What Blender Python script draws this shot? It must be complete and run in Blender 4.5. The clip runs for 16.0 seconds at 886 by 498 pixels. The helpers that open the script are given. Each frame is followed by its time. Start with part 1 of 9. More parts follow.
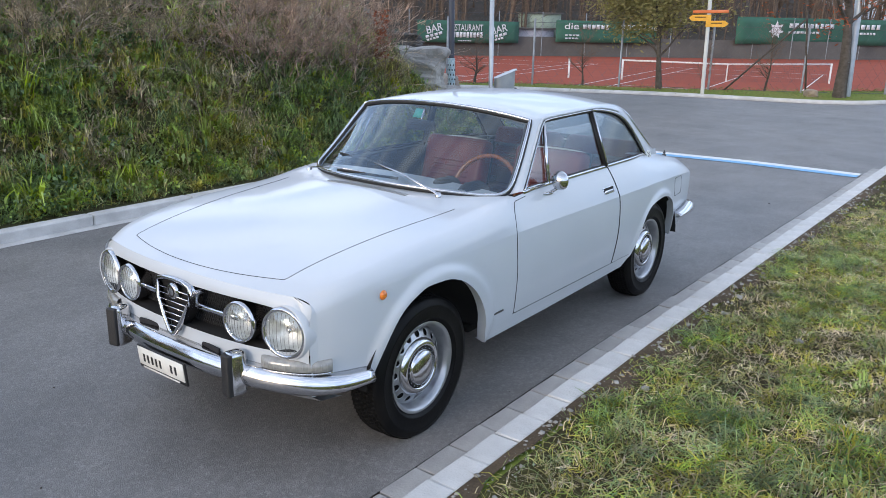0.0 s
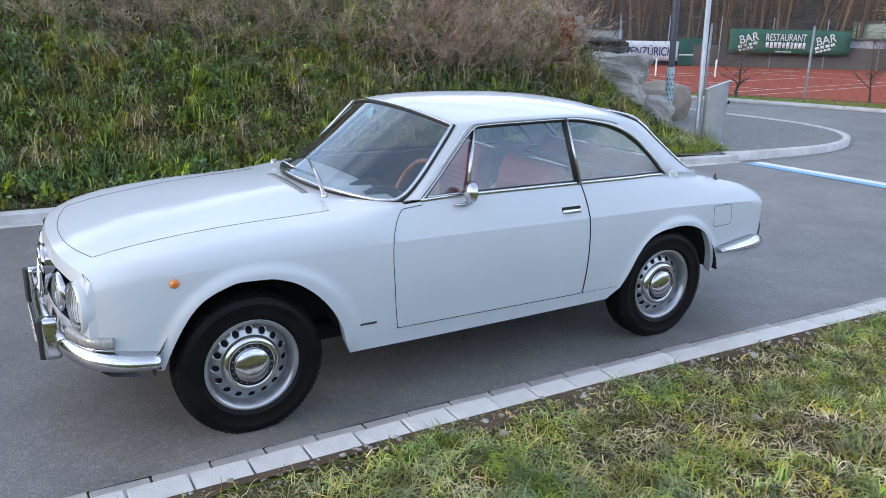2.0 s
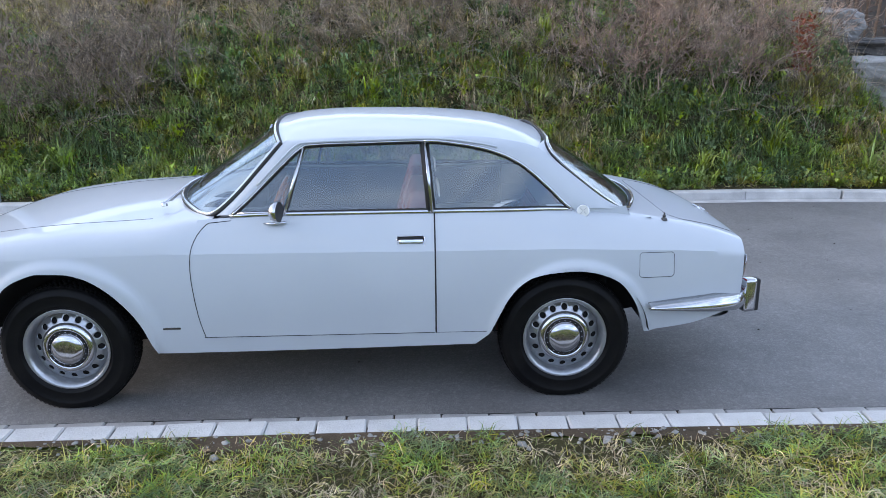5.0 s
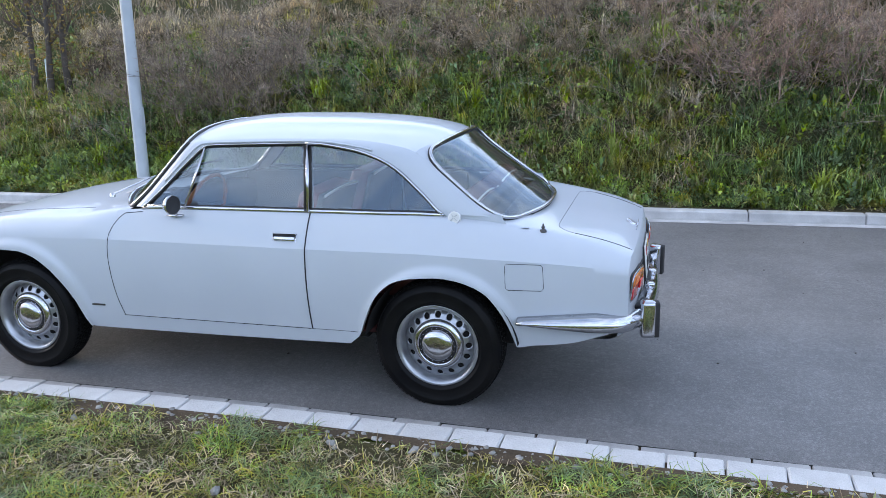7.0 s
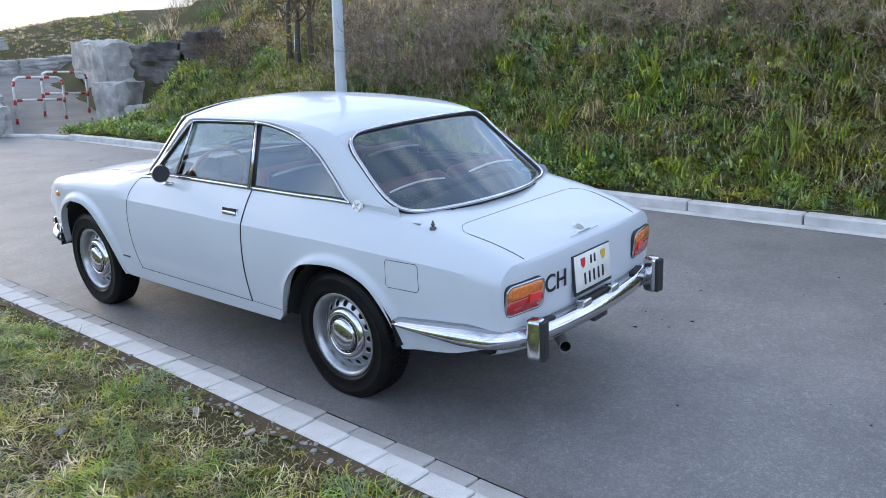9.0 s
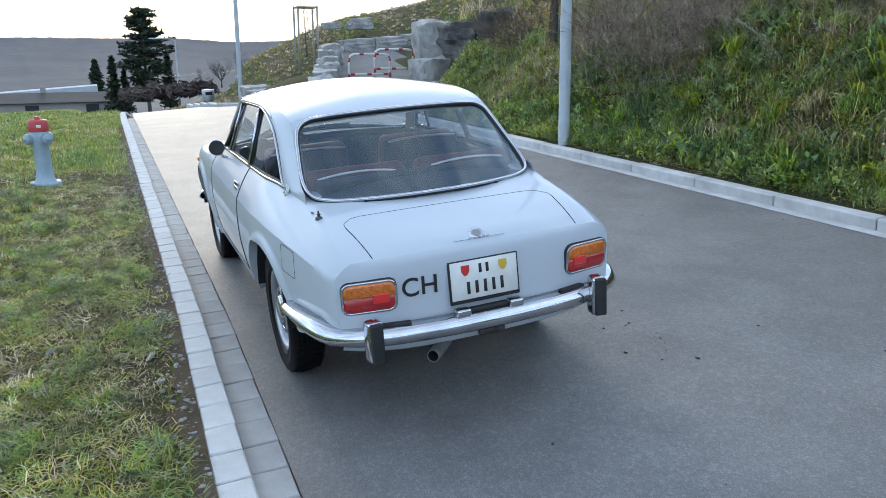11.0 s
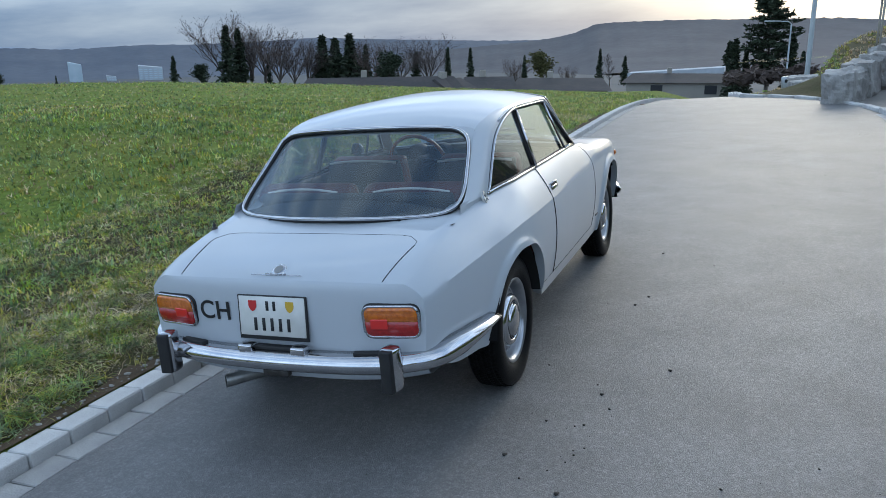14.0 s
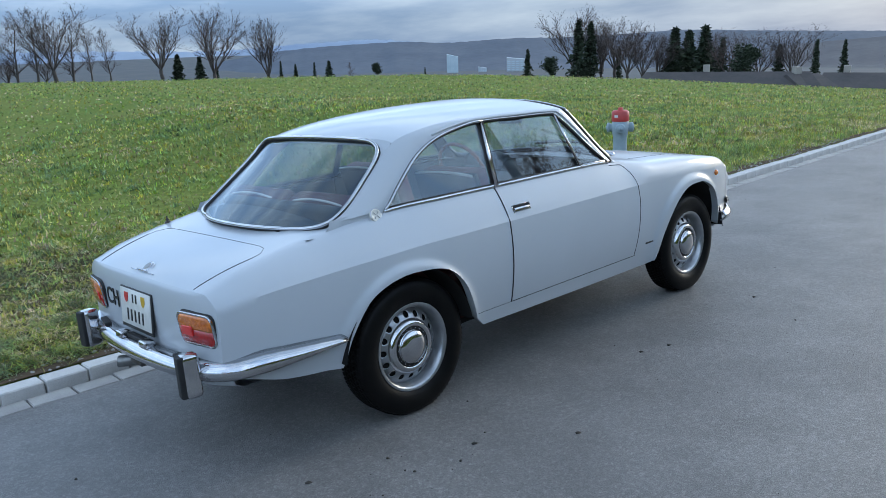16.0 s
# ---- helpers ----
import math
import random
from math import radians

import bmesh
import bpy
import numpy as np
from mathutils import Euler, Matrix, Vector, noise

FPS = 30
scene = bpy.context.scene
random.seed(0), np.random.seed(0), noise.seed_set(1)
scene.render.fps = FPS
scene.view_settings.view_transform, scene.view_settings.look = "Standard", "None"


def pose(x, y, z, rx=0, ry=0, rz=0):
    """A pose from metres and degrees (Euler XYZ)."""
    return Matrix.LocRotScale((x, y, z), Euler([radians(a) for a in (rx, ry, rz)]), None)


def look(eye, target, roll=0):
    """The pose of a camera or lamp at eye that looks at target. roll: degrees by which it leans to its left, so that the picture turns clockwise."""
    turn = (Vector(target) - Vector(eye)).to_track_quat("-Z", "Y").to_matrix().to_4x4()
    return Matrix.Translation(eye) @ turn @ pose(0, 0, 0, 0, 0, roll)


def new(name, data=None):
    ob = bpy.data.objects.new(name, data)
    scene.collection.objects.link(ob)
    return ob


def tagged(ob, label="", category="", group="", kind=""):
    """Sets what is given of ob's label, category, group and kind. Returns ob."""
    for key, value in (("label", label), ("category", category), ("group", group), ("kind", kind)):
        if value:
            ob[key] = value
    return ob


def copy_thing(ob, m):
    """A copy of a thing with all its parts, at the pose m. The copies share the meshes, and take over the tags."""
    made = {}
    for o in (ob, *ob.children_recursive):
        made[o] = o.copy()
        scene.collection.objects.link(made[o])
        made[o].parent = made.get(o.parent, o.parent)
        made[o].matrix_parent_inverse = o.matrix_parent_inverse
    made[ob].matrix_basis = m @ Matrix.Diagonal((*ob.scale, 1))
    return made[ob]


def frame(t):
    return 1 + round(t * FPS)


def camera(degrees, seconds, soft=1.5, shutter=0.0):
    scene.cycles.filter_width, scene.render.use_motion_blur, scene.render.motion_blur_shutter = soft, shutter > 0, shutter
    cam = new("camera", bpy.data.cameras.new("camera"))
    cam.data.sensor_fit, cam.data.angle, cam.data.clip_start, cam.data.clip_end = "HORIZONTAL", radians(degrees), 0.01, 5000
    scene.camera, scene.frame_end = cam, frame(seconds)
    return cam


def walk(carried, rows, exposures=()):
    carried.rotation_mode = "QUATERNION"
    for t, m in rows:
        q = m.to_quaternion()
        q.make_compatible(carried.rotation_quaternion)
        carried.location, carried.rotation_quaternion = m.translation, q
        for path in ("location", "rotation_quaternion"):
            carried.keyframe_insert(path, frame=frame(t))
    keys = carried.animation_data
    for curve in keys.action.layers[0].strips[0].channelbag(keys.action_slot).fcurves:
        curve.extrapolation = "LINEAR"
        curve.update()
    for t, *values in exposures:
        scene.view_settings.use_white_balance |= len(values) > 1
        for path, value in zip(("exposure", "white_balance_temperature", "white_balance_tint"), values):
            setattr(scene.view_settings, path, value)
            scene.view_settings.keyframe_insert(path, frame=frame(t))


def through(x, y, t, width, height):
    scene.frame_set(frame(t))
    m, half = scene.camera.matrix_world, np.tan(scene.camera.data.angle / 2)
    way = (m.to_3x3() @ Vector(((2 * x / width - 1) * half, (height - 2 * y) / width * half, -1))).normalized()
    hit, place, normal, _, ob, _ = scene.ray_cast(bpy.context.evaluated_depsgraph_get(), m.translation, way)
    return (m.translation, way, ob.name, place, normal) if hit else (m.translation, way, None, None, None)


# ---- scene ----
cam = camera(58.4, 16.0, soft=0.6)
PATH = [
    (0, (3.603, 2.59, 1.722), (2.06, 1.447, 1.162), 1.3),
    (0.5, (3.275, 2.981, 1.712), (1.86, 1.677, 1.165), 0.9),
    (1, (2.932, 3.316, 1.706), (1.665, 1.867, 1.161), 1.7),
    (1.5, (2.522, 3.539, 1.692), (1.39, 1.986, 1.141), 1.7),
    (2, (2.061, 3.706, 1.71), (1.076, 2.057, 1.152), 1.5),
    (2.5, (1.642, 3.859, 1.712), (0.81, 2.131, 1.148), 1.4),
    (3, (1.254, 3.941, 1.709), (0.572, 2.148, 1.141), 1.2),
    (3.5, (0.876, 4.044, 1.715), (0.337, 2.202, 1.152), 1.1),
    (4, (0.385, 4.182, 1.735), (0.032, 2.294, 1.175), 0.4),
    (4.5, (-0.071, 4.175, 1.731), (-0.262, 2.259, 1.188), -0.2),
    (5, (-0.482, 4.213, 1.776), (-0.546, 2.293, 1.22), -0.6),
    (5.2, (-0.622, 4.256, 1.781), (-0.655, 2.333, 1.231), -0.7),
    (7.5, (-2.702, 3.852, 1.687), (-1.954, 2.066, 1.186), -2.2),
    (8, (-3.118, 3.604, 1.703), (-2.197, 1.905, 1.187), -2.2),
    (8.2, (-3.251, 3.492, 1.696), (-2.264, 1.833, 1.173), -2.1),
    (10.3, (-4.65, 1.909, 1.641), (-3.004, 0.918, 1.085), -3.8),
    (10.5, (-4.744, 1.734, 1.646), (-3.058, 0.816, 1.087), -3.6),
    (11, (-4.912, 1.308, 1.615), (-3.127, 0.593, 1.066), -3.7),
    (11.5, (-5.02, 0.818, 1.6), (-3.155, 0.339, 1.061), -4.0),
    (12, (-5.098, 0.308, 1.566), (-3.182, 0.086, 1.039), -4.4),
    (12.5, (-5.032, -0.203, 1.558), (-3.1, -0.167, 1.043), -4.6),
    (13, (-4.957, -0.743, 1.54), (-3.043, -0.454, 1.036), -4.7),
    (13.5, (-4.83, -1.259, 1.539), (-2.962, -0.74, 1.049), -4.6),
    (14, (-4.584, -1.75, 1.561), (-2.789, -1.016, 1.076), -4.5),
    (14.5, (-4.32, -2.276, 1.538), (-2.62, -1.334, 1.068), -4.5),
    (15, (-3.947, -2.652, 1.515), (-2.362, -1.52, 1.059), -4.3),
    (15.5, (-3.623, -2.997, 1.497), (-2.168, -1.698, 1.052), -4.3),
    (16, (-3.338, -3.271, 1.491), (-2.014, -1.838, 1.053), -4.3),
]
walk(cam, [(t, look(eye, target, roll)) for t, eye, target, roll in PATH],
     exposures=((0, 0.50, 6500, 13), (2.5, 0.66, 6350, 13), (5, 0.64, 6200, 15), (8, 0.72, 6200, 15), (10.5, 0.54, 6120, 8), (12.5, 0.30, 5950, 5), (14, 0.02, 5900, 5), (16, 0.28, 5880, 5)))

# ---- world, sun, exposure ----
SUN_DIR = Vector((0.95, -0.07, 0.27)).normalized()
GLOW_DIR = Vector((0.972, -0.205, 0.085)).normalized()
world = bpy.data.worlds.new("sky")
scene.world = world
world.use_nodes = True
wn = world.node_tree
wn.nodes.clear()
w_out = wn.nodes.new("ShaderNodeOutputWorld")
w_bg = wn.nodes.new("ShaderNodeBackground")
w_sky = wn.nodes.new("ShaderNodeTexSky")
w_sky.sky_type = "NISHITA"
w_sky.sun_disc = False
w_sky.sun_elevation = math.asin(SUN_DIR.z)
w_sky.sun_rotation = math.atan2(SUN_DIR.x, SUN_DIR.y)
w_sky.air_density, w_sky.dust_density, w_sky.ozone_density = 1.0, 2.5, 1.0
w_co = wn.nodes.new("ShaderNodeTexCoord")
w_map = wn.nodes.new("ShaderNodeMapping")
w_map.inputs["Scale"].default_value = (1.6, 1.6, 9.0)
w_noise = wn.nodes.new("ShaderNodeTexNoise")
w_noise.inputs["Scale"].default_value = 1.7
w_noise.inputs["Detail"].default_value = 7
w_noise.inputs["Roughness"].default_value = 0.55
w_ramp = wn.nodes.new("ShaderNodeValToRGB")
w_ramp.color_ramp.elements[0].position, w_ramp.color_ramp.elements[0].color = 0.40, (3.1, 4.4, 6.7, 1)
w_ramp.color_ramp.elements[1].position, w_ramp.color_ramp.elements[1].color = 0.63, (7.6, 8.6, 10.0, 1)
w_mix = wn.nodes.new("ShaderNodeMixRGB")
w_mix.inputs["Fac"].default_value = 0.82
wn.links.new(w_co.outputs["Generated"], w_map.inputs["Vector"])
wn.links.new(w_map.outputs["Vector"], w_noise.inputs["Vector"])
wn.links.new(w_noise.outputs["Fac"], w_ramp.inputs["Fac"])
wn.links.new(w_sky.outputs["Color"], w_mix.inputs["Color1"])
wn.links.new(w_ramp.outputs["Color"], w_mix.inputs["Color2"])
w_sep = wn.nodes.new("ShaderNodeSeparateXYZ")
wn.links.new(w_co.outputs["Generated"], w_sep.inputs["Vector"])
# dim along the horizon, brightest at middle height, duller overhead
w_grad = wn.nodes.new("ShaderNodeValToRGB")
w_grad.color_ramp.interpolation = "EASE"
for k, (at, v) in enumerate(((0.06, 0.42), (0.22, 1.28), (0.48, 1.10), (0.95, 0.62))):
    el = w_grad.color_ramp.elements[k] if k < 2 else w_grad.color_ramp.elements.new(at)
    el.position, el.color = at, (v, v, v, 1)
wn.links.new(w_sep.outputs["Z"], w_grad.inputs["Fac"])
w_mul = wn.nodes.new("ShaderNodeVectorMath")
w_mul.operation = "SCALE"
wn.links.new(w_mix.outputs["Color"], w_mul.inputs["Vector"])
wn.links.new(w_grad.outputs["Color"], w_mul.inputs["Scale"])
# the bright evening patch of cloud in front of the low sun
w_dot = wn.nodes.new("ShaderNodeVectorMath")
w_dot.operation = "DOT_PRODUCT"
w_dot.inputs[1].default_value = GLOW_DIR
wn.links.new(w_co.outputs["Generated"], w_dot.inputs[0])
w_pow = wn.nodes.new("ShaderNodeMapRange")
w_pow.interpolation_type = "SMOOTHSTEP"
w_pow.inputs["From Min"].default_value, w_pow.inputs["From Max"].default_value = 0.92, 1.0
wn.links.new(w_dot.outputs["Value"], w_pow.inputs["Value"])
w_add = wn.nodes.new("ShaderNodeMixRGB")
w_add.blend_type = "ADD"
w_add.inputs["Color2"].default_value = (4.6, 3.8, 2.4, 1)
wn.links.new(w_pow.outputs["Result"], w_add.inputs["Fac"])
wn.links.new(w_mul.outputs["Vector"], w_add.inputs["Color1"])
wn.links.new(w_add.outputs["Color"], w_bg.inputs["Color"])
wn.links.new(w_bg.outputs["Background"], w_out.inputs["Surface"])
w_bg.inputs["Strength"].default_value = 0.165
sun = new("sun", bpy.data.lights.new("sun", "SUN"))
sun.data.energy, sun.data.angle, sun.data.color = 0.9, radians(20), (1.0, 0.86, 0.68)
sun.matrix_world = Matrix.Translation((0, 0, 20)) @ SUN_DIR.to_track_quat("Z", "Y").to_matrix().to_4x4()


# ---- materials ----
def material(name, color, rough=0.5, metal=0.0, color2=None, scale=8.0, bump=0.0, bump_scale=60.0, coat=0.0, fine=0.0, fine_scale=200.0, random=0.0, stretch=(1, 1, 1), emit=None, rough2=None):
    """Two-scale procedural surface: broad patches towards color2, fine grain, relief."""
    m = bpy.data.materials.new(name)
    m.use_nodes = True
    nt = m.node_tree
    b = nt.nodes["Principled BSDF"]
    b.inputs["Roughness"].default_value = rough
    b.inputs["Metallic"].default_value = metal
    b.inputs["Coat Weight"].default_value = coat
    b.inputs["Coat Roughness"].default_value = 0.04
    b.inputs["Base Color"].default_value = (*color, 1)
    co = nt.nodes.new("ShaderNodeTexCoord")
    mp = nt.nodes.new("ShaderNodeMapping")
    mp.inputs["Scale"].default_value = stretch
    nt.links.new(co.outputs["Object"], mp.inputs["Vector"])
    last = None
    if color2:
        n = nt.nodes.new("ShaderNodeTexNoise")
        n.inputs["Scale"].default_value, n.inputs["Detail"].default_value = scale, 6
        nt.links.new(mp.outputs["Vector"], n.inputs["Vector"])
        r = nt.nodes.new("ShaderNodeValToRGB")
        r.color_ramp.elements[0].position, r.color_ramp.elements[1].position = 0.35, 0.65
        r.color_ramp.elements[0].color, r.color_ramp.elements[1].color = (*color, 1), (*color2, 1)
        nt.links.new(n.outputs["Fac"], r.inputs["Fac"])
        last = r.outputs["Color"]
        if rough2 is not None:
            q = nt.nodes.new("ShaderNodeMapRange")
            q.inputs["To Min"].default_value, q.inputs["To Max"].default_value = rough, rough2
            nt.links.new(n.outputs["Fac"], q.inputs["Value"])
            nt.links.new(q.outputs["Result"], b.inputs["Roughness"])
    if fine or random:
        v = nt.nodes.new("ShaderNodeHueSaturation")
        v.inputs["Color"].default_value = (*color, 1)
        if last:
            nt.links.new(last, v.inputs["Color"])
        add = nt.nodes.new("ShaderNodeMath")
        add.operation = "ADD"
        add.inputs[0].default_value = add.inputs[1].default_value = 0.5
        if fine:
            n2 = nt.nodes.new("ShaderNodeTexNoise")
            n2.inputs["Scale"].default_value, n2.inputs["Detail"].default_value = fine_scale, 3
            nt.links.new(mp.outputs["Vector"], n2.inputs["Vector"])
            k = nt.nodes.new("ShaderNodeMapRange")
            k.inputs["From Min"].default_value, k.inputs["From Max"].default_value = 0.3, 0.7
            k.inputs["To Min"].default_value, k.inputs["To Max"].default_value = 0.5 - fine, 0.5 + fine
            nt.links.new(n2.outputs["Fac"], k.inputs["Value"])
            nt.links.new(k.outputs["Result"], add.inputs[0])
        if random:
            oi = nt.nodes.new("ShaderNodeNewGeometry")
            ob = nt.nodes.new("ShaderNodeObjectInfo")
            ad = nt.nodes.new("ShaderNodeMath")
            ad.operation = "ADD"
            fr = nt.nodes.new("ShaderNodeMath")
            fr.operation = "FRACT"
            nt.links.new(oi.outputs["Random Per Island"], ad.inputs[0])
            nt.links.new(ob.outputs["Random"], ad.inputs[1])
            nt.links.new(ad.outputs[0], fr.inputs[0])
            k = nt.nodes.new("ShaderNodeMapRange")
            k.inputs["To Min"].default_value, k.inputs["To Max"].default_value = 0.5 - random, 0.5 + random
            nt.links.new(fr.outputs[0], k.inputs["Value"])
            nt.links.new(k.outputs["Result"], add.inputs[1])
        nt.links.new(add.outputs[0], v.inputs["Value"])
        last = v.outputs["Color"]
    if last:
        nt.links.new(last, b.inputs["Base Color"])
    if bump:
        nb = nt.nodes.new("ShaderNodeTexNoise")
        nb.inputs["Scale"].default_value, nb.inputs["Detail"].default_value = bump_scale, 5
        nt.links.new(mp.outputs["Vector"], nb.inputs["Vector"])
        bp = nt.nodes.new("ShaderNodeBump")
        bp.inputs["Strength"].default_value, bp.inputs["Distance"].default_value = bump, 0.01
        nt.links.new(nb.outputs["Fac"], bp.inputs["Height"])
        nt.links.new(bp.outputs["Normal"], b.inputs["Normal"])
    if emit:
        b.inputs["Emission Color"].default_value, b.inputs["Emission Strength"].default_value = (*emit, 1), 1
    return m


def glass_material(name, tint, rough=0.0):
    m = bpy.data.materials.new(name)
    m.use_nodes = True
    nt = m.node_tree
    nt.nodes.clear()
    out = nt.nodes.new("ShaderNodeOutputMaterial")
    tr = nt.nodes.new("ShaderNodeBsdfTransparent")
    tr.inputs["Color"].default_value = (*tint, 1)
    gl = nt.nodes.new("ShaderNodeBsdfGlossy")
    gl.inputs["Roughness"].default_value = rough
    gl.inputs["Color"].default_value = (0.84, 0.94, 1.0, 1)
    lw = nt.nodes.new("ShaderNodeLayerWeight")
    lw.inputs["Blend"].default_value = 0.5
    po = nt.nodes.new("ShaderNodeMath")
    po.operation = "POWER"
    po.inputs[1].default_value = 5.0
    nt.links.new(lw.outputs["Facing"], po.inputs[0])
    fr = nt.nodes.new("ShaderNodeMapRange")
    fr.inputs["To Min"].default_value, fr.inputs["To Max"].default_value = 0.125, 1.0
    nt.links.new(po.outputs[0], fr.inputs["Value"])
    mx = nt.nodes.new("ShaderNodeMixShader")
    nt.links.new(fr.outputs["Result"], mx.inputs["Fac"])
    nt.links.new(tr.outputs["BSDF"], mx.inputs[1])
    nt.links.new(gl.outputs["BSDF"], mx.inputs[2])
    nt.links.new(mx.outputs["Shader"], out.inputs["Surface"])
    return m


M_PAINT = material("white_car_paint", (0.515, 0.545, 0.575), 0.42, color2=(0.49, 0.52, 0.55), scale=2.2, coat=0.65, fine=0.006, fine_scale=500)
M_PAINT.node_tree.nodes["Principled BSDF"].inputs["Specular IOR Level"].default_value = 0.25
M_CHROME = material("chrome", (0.62, 0.62, 0.63), 0.09, 1.0, color2=(0.52, 0.52, 0.54), scale=9, rough2=0.16)
M_STEEL = material("silver_wheel_paint", (0.42, 0.43, 0.445), 0.28, 0.80, color2=(0.33, 0.34, 0.355), scale=14, fine=0.03)
M_RUBBER = material("black_rubber", (0.013, 0.013, 0.014), 0.62, color2=(0.022, 0.021, 0.02), scale=12, bump=0.15, bump_scale=240)
M_TYRE = material("tyre_rubber", (0.0040, 0.0040, 0.0045), 0.42, color2=(0.008, 0.0075, 0.007), scale=9, bump=0.10, bump_scale=160, fine=0.05)
M_TREAD = material("tyre_tread", (0.005, 0.005, 0.005), 0.85, color2=(0.010, 0.0095, 0.009), scale=20, random=0.1)
for m in (M_TYRE, M_TREAD):
    m.node_tree.nodes["Principled BSDF"].inputs["Specular IOR Level"].default_value = 0.12
M_GAP = material("panel_gap_black", (0.01, 0.01, 0.012), 0.8)
M_UNDER = material("underbody_black", (0.006, 0.006, 0.0065), 0.92, color2=(0.011, 0.010, 0.009), scale=6)
M_RED = material("red_leather", (0.20, 0.022, 0.018), 0.45, color2=(0.14, 0.015, 0.012), scale=7, bump=0.06, bump_scale=90)
M_DARKRED = material("dark_red_carpet", (0.06, 0.012, 0.010), 0.9, color2=(0.035, 0.008, 0.008), scale=30, bump=0.4)
M_DASH = material("black_dashboard", (0.018, 0.018, 0.02), 0.55, color2=(0.03, 0.03, 0.032), scale=12, bump=0.2, bump_scale=150)
M_WOOD = material("varnished_wood", (0.36, 0.12, 0.03), 0.25, color2=(0.22, 0.06, 0.015), scale=30, coat=0.6)
M_HEAD = material("headlining_grey", (0.30, 0.29, 0.27), 0.9, color2=(0.24, 0.23, 0.22), scale=20)
M_GLASS = glass_material("window_glass", (0.66, 0.71, 0.73))
M_LAMPGLASS = glass_material("lamp_glass", (0.95, 0.95, 0.94), 0.03)
M_REFLECT = material("lamp_reflector", (0.80, 0.80, 0.77), 0.38, 0.6, color2=(0.55, 0.56, 0.54), scale=26, bump=0.35, bump_scale=45)
M_AMBER = material("amber_lens", (0.72, 0.20, 0.015), 0.16, color2=(0.55, 0.13, 0.01), scale=60, coat=0.8, bump=0.2, bump_scale=220)
M_REDLENS = material("red_lens", (0.42, 0.012, 0.012), 0.16, color2=(0.30, 0.008, 0.008), scale=60, coat=0.8, bump=0.2, bump_scale=220)
M_REDBOX = material("red_reflector", (0.72, 0.03, 0.025), 0.2, coat=0.8)
M_CLEARLENS = material("clear_ribbed_lens", (0.28, 0.28, 0.26), 0.12, color2=(0.20, 0.20, 0.19), scale=50, coat=0.8)
M_PLATE = material("white_plate", (0.74, 0.73, 0.68), 0.4, color2=(0.66, 0.65, 0.60), scale=18)
M_INK = material("black_ink", (0.014, 0.014, 0.015), 0.5)
M_MESH = material("black_grille_mesh", (0.015, 0.015, 0.016), 0.5)
M_DARKSTEEL = material("burnt_steel", (0.10, 0.095, 0.09), 0.4, 0.8, color2=(0.05, 0.045, 0.04), scale=20)
M_STICKER = material("green_sticker", (0.05, 0.42, 0.33), 0.4)
M_SHIELD_R = material("red_shield", (0.55, 0.03, 0.03), 0.4)
M_SHIELD_Y = material("yellow_shield", (0.62, 0.40, 0.04), 0.4)


# ---- mesh helpers ----
def part(name, bm, mat, parent=None, label="", smooth=True, kind=""):
    me = bpy.data.meshes.new(name)
    bmesh.ops.recalc_face_normals(bm, faces=bm.faces)
    bm.to_mesh(me)
    bm.free()
    me.materials.append(mat)
    if smooth:
        me.polygons.foreach_set("use_smooth", [True] * len(me.polygons))
    ob = new(name, me)
    if parent:
        ob.parent = parent
    tagged(ob, label, kind=kind)
    return ob


def raw(name, verts, faces, mat, parent=None, smooth=False, label="", kind=""):
    me = bpy.data.meshes.new(name)
    me.from_pydata([tuple(v) for v in verts], [], faces)
    me.materials.append(mat)
    if smooth:
        me.polygons.foreach_set("use_smooth", [True] * len(me.polygons))
    ob = new(name, me)
    if parent:
        ob.parent = parent
    return tagged(ob, label, kind=kind)


def bulk(name, verts, quads, mat, parent=None, label="", kind="", smooth=False, category=""):
    """A large mesh from numpy arrays: verts (n,3), quads (m,4)."""
    verts, quads = np.asarray(verts, np.float32), np.asarray(quads, np.int32)
    me = bpy.data.meshes.new(name)
    me.vertices.add(len(verts))
    me.vertices.foreach_set("co", verts.ravel())
    w = quads.shape[1]
    me.loops.add(quads.size)
    me.loops.foreach_set("vertex_index", quads.ravel())
    me.polygons.add(len(quads))
    me.polygons.foreach_set("loop_start", np.arange(0, quads.size, w, dtype=np.int32))
    me.polygons.foreach_set("loop_total", np.full(len(quads), w, np.int32))
    if smooth:
        me.polygons.foreach_set("use_smooth", np.ones(len(quads), bool))
    me.update(calc_edges=True)
    me.validate()
    me.materials.append(mat)
    ob = new(name, me)
    if parent:
        ob.parent = parent
    return tagged(ob, label, category, kind=kind)


def add_grid(bm, rows, closed=False, keep=None):
    """Quads over rows of points; closed joins each row's ends."""
    vs = [[bm.verts.new(p) for p in r] for r in rows]
    n = len(rows[0])
    for i in range(len(rows) - 1):
        for j in range(n if closed else n - 1):
            k = (j + 1) % n
            if keep is None or keep(i, j):
                try:
                    bm.faces.new((vs[i][j], vs[i][k], vs[i + 1][k], vs[i + 1][j]))
                except ValueError:
                    pass
    return vs


def grid(rows, closed=False, keep=None):
    bm = bmesh.new()
    add_grid(bm, rows, closed, keep)
    bmesh.ops.remove_doubles(bm, verts=bm.verts, dist=1e-5)
    return bm


